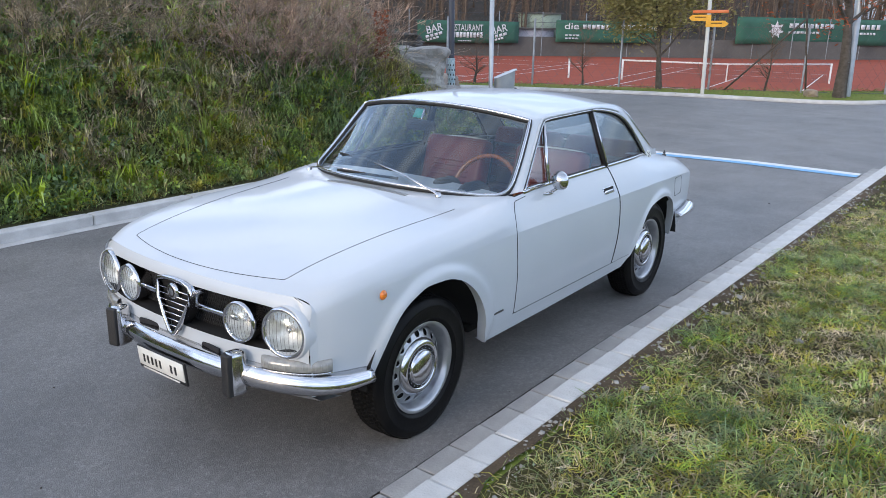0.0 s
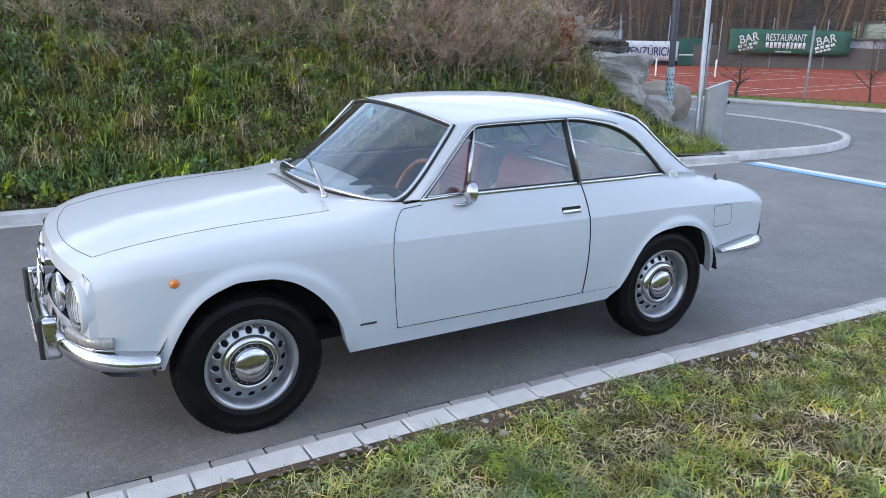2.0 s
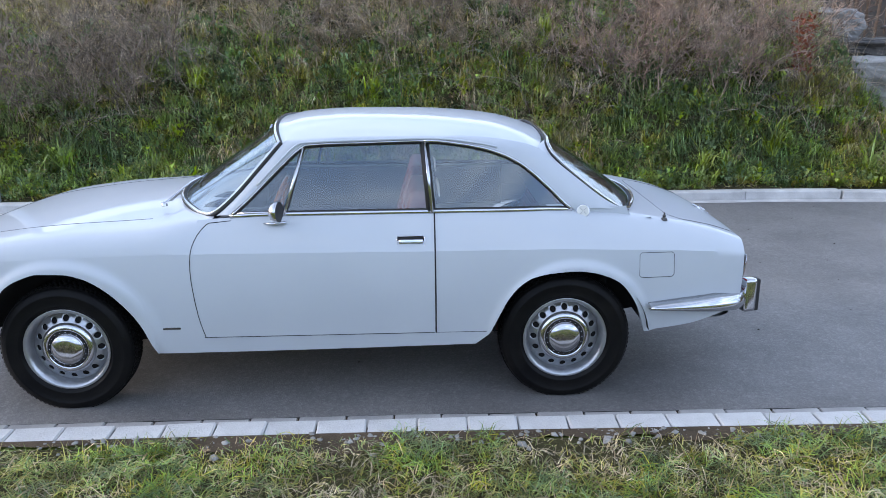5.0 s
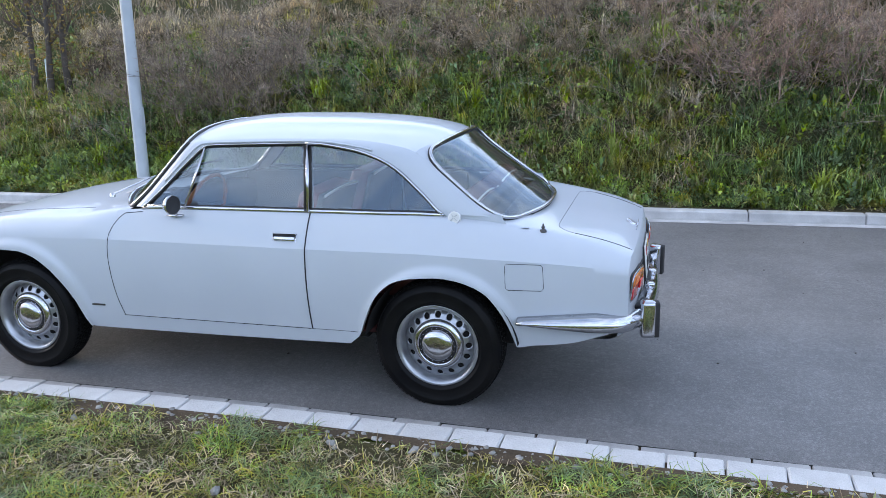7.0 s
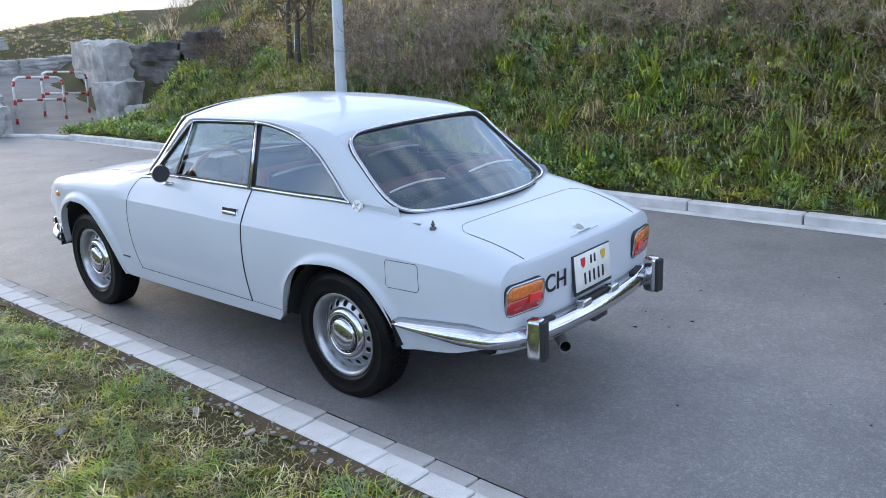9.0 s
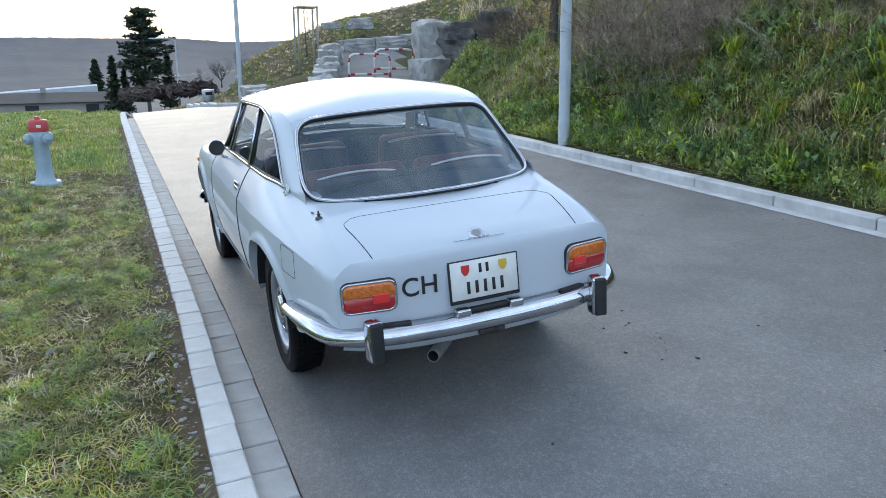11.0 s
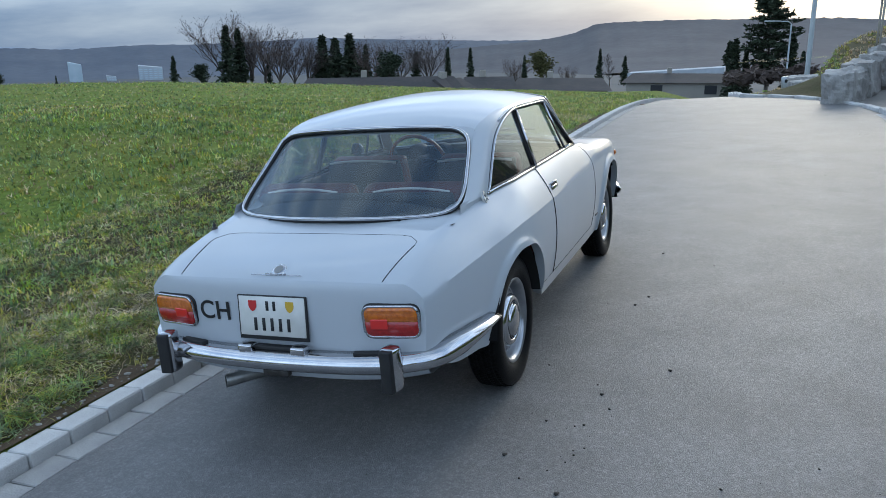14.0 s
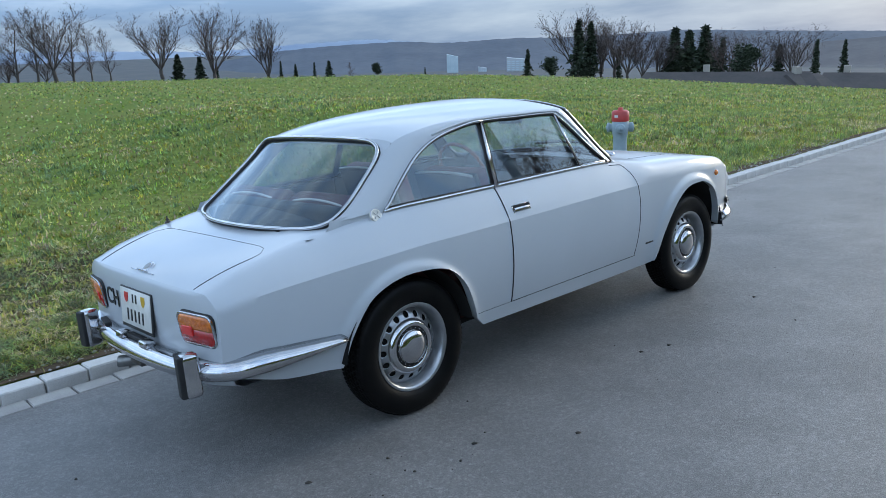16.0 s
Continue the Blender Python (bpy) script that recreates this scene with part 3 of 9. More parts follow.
# roof skin
rows = []
n_r = roof_to - roof_from
f_roofz = smooth_fn((0.0, 1.290), (0.12, 1.316), (0.3, 1.327), (0.5, 1.324), (0.7, 1.309), (0.85, 1.282), (0.95, 1.243), (1.0, 1.214))
f_roofx = smooth_fn((0.0, 0.215), (0.5, -0.40), (1.0, -1.125))
for i in range(roof_from, roof_to + 1):
    t = (i - roof_from) / n_r
    e = O3[i]
    row = []
    for k in np.linspace(-1, 1, 33):
        w = 1 - abs(k) ** 2.1
        row.append((e[0] + (f_roofx(t) - e[0]) * (1 - k * k), k * e[1], e[2] + (f_roofz(t) - e[2]) * w))
    rows.append(row)
roof = part("roof", grid(rows), M_PAINT, car)
part("headlining", grid([[(x, y * 0.985, z - 0.022) for x, y, z in r] for r in rows]), M_HEAD, car)
roof_rear = rows[-1]


def screen(edge, top_c, bot_c, n=33, out=0.0, sag=0.0):
    """A curved pane: edge runs from the roof down the pillar and round the lower corner."""
    res = []
    for i, e in enumerate(edge):
        t = i / (len(edge) - 1)
        c = np.array(top_c) * (1 - t) + np.array(bot_c) * t
        row = []
        for k in np.linspace(-1, 1, n):
            w = 1 - abs(k) ** 2.3
            row.append((e[0] + (c[0] - e[0]) * w + out, k * e[1], e[2] + (c[2] - e[2]) * w))
        res.append(row)
    return res


# windscreen
ws_edge = curve([O3[roof_from], (0.215, 0.575, 1.15), (0.335, 0.608, 1.02), (0.425, 0.624, 0.94), (0.475, 0.605, 0.916), (0.535, 0.545, 0.912)], 22)
ws = screen(ws_edge, (0.215, 0, 1.283), (0.72, 0, 0.938))
pane = part("windscreen", grid(ws), M_GLASS, car)
pane.visible_shadow = False
loop = [r[-1] for r in ws] + list(reversed(ws[-1]))[1:] + [r[0] for r in reversed(ws)][1:] + list(ws[0])[1:-1]
part("screen_seal", tube(loop, 0.014, 8, closed=True), M_RUBBER, pane)
part("screen_trim", tube([(x + 0.006, y * 1.004, z + 0.008) for x, y, z in loop], 0.0085, 8, closed=True), M_CHROME, pane)
# rear window
rw_edge = curve([(-1.118, 0.36, 1.207), (-1.108, 0.44, 1.196), (-1.118, 0.492, 1.166), (-1.155, 0.514, 1.122), (-1.22, 0.529, 1.066), (-1.34, 0.551, 0.970), (-1.42, 0.550, 0.915), (-1.475, 0.524, 0.888), (-1.515, 0.455, 0.875), (-1.537, 0.38, 0.871)], 30)
rw = screen(rw_edge, (-1.125, 0, 1.214), (-1.615, 0, 0.876))
pane = part("rear_window", grid(rw), M_GLASS, car)
pane.visible_shadow = False
loop = [r[-1] for r in rw] + list(reversed(rw[-1]))[1:] + [r[0] for r in reversed(rw)][1:] + list(rw[0])[1:-1]
part("screen_seal", tube(loop, 0.011, 8, closed=True), M_RUBBER, pane)
part("screen_trim", tube([(x - 0.007, y * 1.006, z + 0.008) for x, y, z in loop], 0.0085, 8, closed=True), M_CHROME, pane)

part("shelf_edge", grid([[(x + 0.006, y * 0.985, z - 0.013) for x, y, z in r] for r in rw[22:]]), M_DASH, car, "black edge of the parcel shelf")

# painted corners between roof, pillar and rear window
for s in (1, -1):
    a = curve([(-1.118, 0.36, 1.214), (-1.092, 0.44, 1.213), tuple(O3[roof_to]), tuple(O3[roof_to + 4]), tuple(O3[roof_to + 8])], 14)
    b = curve([(-1.118, 0.36, 1.207), (-1.108, 0.44, 1.196), (-1.118, 0.492, 1.166), (-1.155, 0.514, 1.122), (-1.22, 0.529, 1.066)], 14)
    part("roof_corner", grid([[mirror(p, s) for p in a], [mirror(p, s) for p in b]]), M_PAINT, car)

M_GALVPAINT = material("dull_silver", (0.30, 0.30, 0.29), 0.4, 0.5)
# side windows
BELT = lambda x: 0.925 - 0.006 * max(0, -x - 0.5)
def side_wy(z):
    return 0.668 - (z - 0.927) * 0.345


def window_top(x):
    """Height of the daylight opening at x."""
    xs = I3[::-1, 0]
    return float(np.interp(x, xs, I3[::-1, 2]))


B_TOP, B_BOT = (-0.525, 1.236), (-0.552, 0.925)
V_TOP, V_BOT = (0.035, 1.215), (0.125, 0.927)


def pane_between(xa0, xa1, xb0, xb1, n=14, m=8):
    """Side pane: lower edge from xa0 to xb0 on the belt, upper edge on the frame between xa1 and xb1."""
    rows = []
    for j in range(m + 1):
        t = j / m
        row = []
        for i in range(n + 1):
            u = i / n
            xb, xt = xa0 + (xb0 - xa0) * u, xa1 + (xb1 - xa1) * u
            zt = window_top(xt)
            z = BELT(xb) + (zt - BELT(xb)) * t
            x = xb + (xt - xb) * t
            row.append((x, side_wy(z) - 0.012 - 0.052 * max(0, (-0.55 - x) / 0.65) ** 1.4 * (1 - 0.6 * (z - 0.92) / 0.31), z))
        rows.append(row)
    return rows


for s in (1, -1):
    for name, rows in (("vent_window", pane_between(0.345, 0.345, 0.125, 0.035, 6)), ("door_window", pane_between(0.12, 0.03, -0.545, -0.52)), ("quarter_window", pane_between(-0.562, -0.535, -1.19, -1.19, 18))):
        pane = part(name, grid([[mirror(p, s) for p in r] for r in rows]), M_GLASS, car)
        pane.visible_shadow = False
    # black seal and bright frame along the opening
    part("window_seal", tube([mirror(p + np.array([0, -0.004, 0.0]), s) for p in I3], 0.010, 8), M_RUBBER, car)
    q = [mirror(p + np.array([0, 0.004, 0.004]), s) for p in I3[6 * 6:]]
    part("window_trim", tube(q, 0.007, 8), M_CHROME, car)
    part("window_trim", tube([mirror(p + np.array([0, 0.004, 0.004]), s) for p in I3[:6 * 6 + 1]], 0.0042, 8), M_CHROME, car)
    part("belt_trim", tube([(x, s * (f_shy(x) + 0.003 - 0.002), f_shz(x) + 0.004) for x in np.linspace(0.37, -1.21, 30)], 0.008, 8, flat=(0.7, 1.3)), M_CHROME, car, "thin chrome waist strip")
    part("belt_seal", tube([(x, s * (f_shy(x) - 0.010), f_shz(x) + 0.010) for x in np.linspace(0.36, -1.20, 30)], 0.009, 8), M_RUBBER, car)
    for (xt, zt), (xb, zb), r in ((B_TOP, B_BOT, 0.0095), (V_TOP, V_BOT, 0.010)):
        part("window_post", tube([(xb, s * (side_wy(zb) + 0.001), zb), (xt, s * (side_wy(zt) + 0.001), zt)], r, 8, flat=(1, 0.7)), M_CHROME, car, "chrome window post")
    part("pillar_rubber", tube([(B_BOT[0] + 0.002, s * (side_wy(0.925) - 0.016), 0.925), (B_TOP[0] + 0.002, s * (side_wy(1.236) - 0.016), 1.236)], 0.024, 8, flat=(1, 0.5)), M_RUBBER, car)
    part("window_post_gap", tube([(B_BOT[0] + 0.012, s * (side_wy(0.93)), 0.93), (B_TOP[0] + 0.012, s * (side_wy(1.23)), 1.232)], 0.006, 6), M_RUBBER, car)
    part("vent_frame", tube([(0.335, s * (side_wy(0.935) + 0.004), 0.937), (0.14, s * (side_wy(0.94) + 0.004), 0.939)], 0.006, 6), M_CHROME, car)
    part("drip_rail", tube([mirror(p * 0.72 + o * 0.28 + np.array([0, 0.010, 0.006]), s) for p, o in zip(I3[8:-24], O3[8:-24])], 0.0055, 6), M_PAINT, car)
    # round emblem on the rear pillar
    em = part("emblem", lathe([(0.0, 0.007), (0.024, 0.007), (0.026, 0.008), (0.029, 0.007), (0.031, 0.003), (0.031, -0.006)], 28, "y"), M_PLATE, car, "round cream pillar emblem")
    em.matrix_basis = Matrix.Translation((-1.262, s * 0.612, 0.905)) @ Euler((radians(20) if s > 0 else radians(-20) + math.pi, 0, radians(-5 * s))).to_matrix().to_4x4()
    for k in range(4):
        a = radians(45 + 90 * k)
        part("petal", tube([(0.004 * math.cos(a), 0.0078, 0.004 * math.sin(a)), (0.021 * math.cos(a), 0.0078, 0.021 * math.sin(a))], 0.0035, 6, flat=(1, 0.3)), M_GALVPAINT, em)
    part("rim", tube([(0.030 * math.cos(a), 0.0055, 0.030 * math.sin(a)) for a in np.linspace(0, 2 * math.pi, 28, endpoint=False)], 0.0018, 6, closed=True), M_CHROME, em)

# wheels
R_TYRE = 0.312


def wheel(at, s):
    w = empty("wheel")
    w.parent = car
    w.location = at
    tyre_prof = [(0.196, -0.060), (0.215, -0.076), (0.245, -0.084), (0.275, -0.082), (0.296, -0.074), (0.307, -0.062), (0.3105, -0.04), (0.3115, 0), (0.3105, 0.04), (0.307, 0.062), (0.296, 0.074), (0.275, 0.082), (0.270, 0.0845), (0.266, 0.082), (0.245, 0.084), (0.222, 0.079), (0.2195, 0.0805), (0.215, 0.076), (0.196, 0.060)]
    tyre = part("tyre", lathe(tyre_prof, 64, "y"), M_TYRE, w, "black rubber tyre")
    bm = bmesh.new()
    rnd = random.Random(4)
    for row, y in enumerate((-0.052, -0.031, -0.0105, 0.0105, 0.031, 0.052)):
        for k in range(84):
            a = 2 * math.pi * (k + 0.5 * (row % 2)) / 84
            m = Matrix.Rotation(a, 3, "Y")
            drop = 0.0 if abs(y) < 0.04 else 0.004
            add_box(bm, m @ Vector((0.3105 - drop, y, 0)), (0.008, 0.017, 0.0165), m @ Euler((radians(22 if row % 2 else -22), 0, 0)).to_matrix())
    # the foot of the tyre is pressed flat on the road
    bm_t = bm
    for me_v in (tyre.data.vertices, bm_t.verts):
        for v in me_v:
            if v.co.z < -0.22:
                v.co.y *= 1 + 0.9 * (-0.22 - v.co.z)
            v.co.z = max(v.co.z, -R_TYRE + 0.012 - 0.0015 * (v.co.z + R_TYRE < 0))
    part("tread", bm, M_TREAD, tyre)
    o = s
    # rim: outer flange and barrel
    rim = part("rim", lathe([(0.170, -0.02 * o), (0.176, 0.040 * o), (0.186, 0.056 * o), (0.194, 0.064 * o), (0.199, 0.066 * o), (0.199, 0.058 * o), (0.190, 0.048 * o)], 64, "y"), M_STEEL, w, "silver pressed-steel rim")
    part("rim_edge", lathe([(0.1785, 0.050 * o), (0.184, 0.062 * o), (0.196, 0.071 * o), (0.2015, 0.069 * o)], 64, "y"), M_STEEL, w)
    # disc with a ring of holes
    bm = bmesh.new()
    n_h = 16
    def disc_y(r):
        return o * float(np.interp(r, (0.085, 0.105, 0.120, 0.150, 0.170, 0.177), (0.052, 0.052, 0.044, 0.030, 0.012, 0.008)))
    for k in range(n_h):
        a0 = 2 * math.pi * k / n_h
        da = math.pi / n_h
        r_a, r_b, r_h, rh = 0.118, 0.176, 0.1455, 0.0142
        quad, circ = [], []
        for q in range(24):
            th = 2 * math.pi * q / 24
            c, sn = math.cos(th), math.sin(th)
            mx = max(abs(c), abs(sn))
            u, v = c / mx, sn / mx
            r = r_a + (r_b - r_a) * (u + 1) / 2
            a = a0 + v * da
            quad.append((r * math.cos(a), disc_y(r), r * math.sin(a)))
            rr, tt = r_h + rh * c, rh * 1.0 * sn
            a = a0 + tt / r_h
            circ.append((rr * math.cos(a), disc_y(rr), rr * math.sin(a)))
        rim_in = [(x * 0.998, y - 0.0035 * o, z * 0.998) for x, y, z in circ]
        lip = [(x, y + 0.0022 * o, z) for x, y, z in circ]
        flat = [tuple(0.3 * p + 0.7 * q for p, q in zip(u, v)) for u, v in zip(quad, circ)]
        add_grid(bm, [quad, flat, circ, rim_in], closed=True)
    bmesh.ops.remove_doubles(bm, verts=bm.verts, dist=1e-5)
    part("disc", bm, M_STEEL, rim)
    part("backplate", lathe([(0.10, 0.036 * o), (0.120, 0.032 * o), (0.150, 0.016 * o), (0.168, 0.000 * o)], 32, "y"), M_UNDER, w)
    part("ring", lathe([(0.127, 0.040 * o), (0.121, 0.054 * o), (0.111, 0.062 * o), (0.099, 0.064 * o), (0.092, 0.060 * o), (0.091, 0.050 * o)], 48, "y"), M_CHROME, w, "chrome wheel ring")
    cap = part("hub_cap", lathe([(0.091, 0.050 * o), (0.090, 0.056 * o), (0.0775, 0.058 * o), (0.0755, 0.067 * o), (0.072, 0.0725 * o), (0.040, 0.0790 * o), (0.0, 0.0810 * o)], 48, "y"), M_CHROME, w, "chrome hub cap")
    bm = lathe([(0.0915, 0.0535 * o), (0.090, 0.0585 * o), (0.0785, 0.0595 * o), (0.076, 0.056 * o)], 48, "y")
    part("vent_band", bm, M_UNDER, cap)
    bm = bmesh.new()
    for k in range(20):
        a = 2 * math.pi * k / 20
        m = Matrix.Rotation(a, 3, "Y")
        add_box(bm, m @ Vector((0.0845, 0.0595 * o, 0)), (0.005, 0.003, 0.004), m)
    part("studs", bm, M_CHROME, cap, kind="stuff")
    return w


for x, y, s in ((1.175, 0.634, 1), (-1.180, 0.628, 1), (1.175, -0.634, -1), (-1.180, -0.628, -1)):
    wheel((x, y, R_TYRE - 0.010), s)

# wheel wells and floor
for cx, cz, a, b in ARCHES:
    for s in (1, -1):
        pts = [(cx + (a + 0.012) * math.cos(t), cz + (b + 0.015) * math.sin(t)) for t in np.linspace(0.16, math.pi - 0.16, 24)]
        part("wheel_well", grid([[(x, s * 0.735, z) for x, z in pts], [(x, s * 0.42, z) for x, z in pts], [(cx + (x - cx) * 0.2, s * 0.42, cz + (z - cz) * 0.2) for x, z in pts]]), M_UNDER, car)
bm = box((-0.05, 0, 0.275), (2.9, 0.86, 0.09), None, 0.02)
add_box(bm, (-0.05, 0, 0.30), (1.50, 1.20, 0.04), None, 0.01)
part("floor_pan", bm, M_UNDER, car, "black underbody")
for s in (1, -1):
    part("axle", rod((-1.175, 0, 0.30), (-1.175, s * 0.6, 0.30), 0.035), M_UNDER, car)
    part("axle", rod((1.175, s * 0.2, 0.26), (1.175, s * 0.6, 0.29), 0.025), M_UNDER, car)

# bumpers
def bumper(path, h, name, owner, tip):
    prof = [(-0.018, -0.5), (0.004, -0.44), (0.014, -0.30), (0.022, -0.05), (0.018, 0.12), (0.006, 0.38), (-0.004, 0.47), (-0.05, 0.52)]
    pts = curve(path, 61)
    rows = []
    for i, p in enumerate(pts):
        t = pts[min(i + 1, 60)] - pts[max(i - 1, 0)]
        nrm = np.array([t[1], -t[0]])
        nrm /= np.linalg.norm(nrm)
        rows.append((p, nrm))
    sgn = 1 if (rows[30][1] @ rows[30][0][:2]) > 0 else -1
    grid_rows = [[(p[0] + sgn * nr[0] * d, p[1] + sgn * nr[1] * d, p[2] + h * hz * (tip + (1 - tip) * min(1.0, min(i, 60 - i) / 9))) for d, hz in prof] for i, (p, nr) in enumerate(rows)]
    ob = part(name, grid(grid_rows), M_CHROME, owner, "chrome bumper")
    so = ob.modifiers.new("thickness", "SOLIDIFY")
    so.thickness = 0.006
    return ob


rb = bumper([(-1.570, 0.742, 0.463), (-1.75, 0.735, 0.463), (-1.93, 0.705, 0.460), (-2.045, 0.63, 0.446), (-2.12, 0.42, 0.434), (-2.15, 0.0, 0.432), (-2.12, -0.42, 0.434), (-2.045, -0.63, 0.446), (-1.93, -0.705, 0.460), (-1.75, -0.735, 0.463), (-1.570, -0.742, 0.463)], 0.078, "rear_bumper", car, 0.36)
fb = bumper([(1.545, 0.748, 0.412), (1.68, 0.715, 0.418), (1.785, 0.625, 0.424), (1.860, 0.45, 0.430), (1.900, 0.2, 0.433), (1.907, 0.0, 0.433), (1.900, -0.2, 0.433), (1.860, -0.45, 0.430), (1.785, -0.625, 0.424), (1.68, -0.715, 0.418), (1.545, -0.748, 0.412)], 0.090, "front_bumper", car, 0.7)
for s in (1, -1):
    for owner, x, y, z, d in ((rb, -2.135, 0.508, 0.437, -1), (fb, 1.890, 0.375, 0.440, 1)):
        rot = Euler((0, 0, -s * d * radians(10))).to_matrix()
        part("overrider", box((x, s * y, z), (0.072, 0.064, 0.176), rot, 0.022, 4), M_CHROME, owner, "chrome overrider")
        part("rubber_strip", box((x + d * 0.034, s * (y - 0.002), z), (0.030, 0.050, 0.166), rot, 0.008, 3), M_RUBBER, owner, "black rubber overrider strip")

# head lamps
def head_lamp(at, r, yaw):
    lamp = empty("head_lamp")
    lamp.parent = car
    lamp.matrix_basis = Matrix.Translation(at) @ Matrix.Rotation(radians(yaw), 4, "Z")
    part("bezel", lathe([(r * 0.97, -0.09), (r * 1.14, -0.03), (r * 1.16, 0.0), (r * 1.10, 0.016), (r * 1.0, 0.014), (r * 0.97, 0.004)], 40, "x"), M_CHROME, lamp, "chrome lamp bezel")
    part("reflector", lathe([(r * 0.98, 0.004), (r * 0.8, -0.03), (r * 0.5, -0.055), (r * 0.12, -0.066), (0.0, -0.066)], 32, "x"), M_REFLECT, lamp)
    part("bulb_shield", lathe([(0.0, -0.018), (r * 0.13, -0.021), (r * 0.16, -0.045)], 16, "x"), M_CHROME, lamp)
    lens = part("lens", lathe([(r * 0.985, 0.008), (r * 0.8, 0.020), (r * 0.5, 0.029), (0.0, 0.033)], 32, "x"), M_LAMPGLASS, lamp, "clear domed lens")
    lens.visible_shadow = False
    bm = bmesh.new()
    for k in range(-4, 5):
        y = k * r * 0.2
        hgt = math.sqrt(max(0, (r * 0.93) ** 2 - y * y))
        add_tube(bm, [(0.013 + 0.016 * (1 - (y * y + z * z) / (r * r)), y, z) for z in np.linspace(-hgt, hgt, 7)], 0.0011, 4)
    part("lens_ribs", bm, M_CLEARLENS, lens)
    return lamp


for s in (1, -1):
    head_lamp((1.800, s * 0.553, 0.617), 0.086, s * 10)
    head_lamp((1.838, s * 0.352, 0.622), 0.070, s * 4)
    # lamp cup in black behind the bezel
    part("lamp_cup", lathe([(0.101, -0.07), (0.100, -0.01), (0.097, -0.005)], 32, "x", (1.80, s * 0.553, 0.617)), M_CHROME, car)
    # ribbed clear front indicator wrapping the corner
    pts = curve([(1.838, s * 0.465, 0.497), (1.812, s * 0.55, 0.497), (1.765, s * 0.635, 0.497), (1.700, s * 0.690, 0.497)], 14)
    rows = []
    for k, p in enumerate(pts):
        q = pts[min(k + 1, 13)] - pts[max(k - 1, 0)]
        n = Vector((abs(q[1]), s * abs(q[0]), 0)).normalized()
        w = 1.0 if 0 < k < 13 else 0.35
        rows.append([Vector(p) + n * o * w + Vector((0, 0, z)) for o, z in ((-0.015, -0.024), (0.012, -0.024), (0.022, -0.016), (0.018, 0.012), (0.006, 0.021), (-0.015, 0.021))])
    turn = part("front_indicator", grid(rows), M_CLEARLENS, car, "clear ribbed front indicator")
    for k in range(1, 13):
        part("lens_rib", tube([rows[k][2] + Vector((0.001, 0, 0)), rows[k][3] + Vector((0.001, 0, 0))], 0.0006, 4), M_GALVPAINT, turn)
    part("lens_frame", tube([r[1] + Vector((0.003, 0, -0.003)) for r in rows], 0.004, 6), M_CHROME, turn)
    # the wing's rounded eye round the outer lamp
    eye = [[(1.80 + x, s * (0.553 + r * math.cos(a)), 0.617 + r * math.sin(a)) for a in np.linspace(radians(-95), radians(100), 24)] for r, x in ((0.099, 0.000), (0.102, 0.003), (0.105, -0.004), (0.109, -0.024), (0.112, -0.060))]
    part("lamp_eye", grid(eye), M_PAINT, car)

# grille: mesh panel, bars, shield
mesh_rows = []
for z in np.linspace(0.535, 0.715, 4):
    mesh_rows.append([(nose_x(k, 0.62) - 0.085, k * NOSEW, z) for k in np.linspace(-0.80, 0.80, 31)])
part("grille_backing", grid(mesh_rows), M_UNDER, car)
bm = bmesh.new()
for k in np.linspace(-0.78, 0.78, 80):
    for sl in (-1, 1):
        add_tube(bm, [(nose_x(k, 0.62) - 0.072, k * NOSEW, 0.540), (nose_x(min(0.80, max(-0.80, k + sl * 0.10)), 0.62) - 0.072, min(0.80, max(-0.80, k + sl * 0.10)) * NOSEW, 0.712)], 0.0021, 4, caps=False)
part("grille_mesh", bm, M_MESH, car, "black wire grille mesh")
for s in (1, -1):
    part("grille_bar", tube([(nose_x(k, 0.62) - 0.028, s * k * NOSEW, 0.624) for k in np.linspace(0.12, 0.50, 8)], 0.012, 8, flat=(0.6, 1.0)), M_CHROME, car, "chrome horizontal grille bar")
shield = empty("shield_grille")
shield.parent = car
SX = 1.872


def shield_outline(w=0.105, top=0.706, tip=0.498, n=8):
    right = [(w * 0.55, top + 0.012), (w * 0.93, top), (w, top - 0.02), (w * 0.90, top - 0.075), (w * 0.55, tip + 0.065), (w * 0.18, tip + 0.008)]
    pts = [(0, top + 0.014)] + right + [(0, tip)] + [(-y, z) for y, z in reversed(right)]
    return pts


outl = shield_outline()
part("shield_frame", tube([(SX + 0.02 * (0.71 - z) / 0.2, y, z) for y, z in outl], 0.0095, 8, closed=True), M_CHROME, shield, "chrome shield surround")
bm = bmesh.new()
side_ring = [(SX + 0.02 * (0.71 - z) / 0.2, y, z) for y, z in outl]
add_grid(bm, [side_ring, [(x - 0.055, y * 1.16, z + 0.004) for x, y, z in side_ring]], closed=True)
part("shield_side", bm, M_CHROME, shield)
bm = bmesh.new()
vs = [bm.verts.new((SX - 0.02 + 0.02 * (0.71 - z) / 0.2, y * 0.97, z)) for y, z in outl]
bm.faces.new(vs)
part("shield_back", bm, M_UNDER, shield)
for z in np.linspace(0.53, 0.675, 7):
    wz = float(np.interp(z, (0.50, 0.56, 0.63, 0.69), (0.012, 0.052, 0.091, 0.10)))
    part("slat", tube([(SX + 0.02 * (0.71 - z) / 0.2 - 0.003, -wz, z), (SX + 0.02 * (0.71 - z) / 0.2 - 0.003, wz, z)], 0.0042, 6, flat=(1.2, 0.8)), M_CHROME, shield)
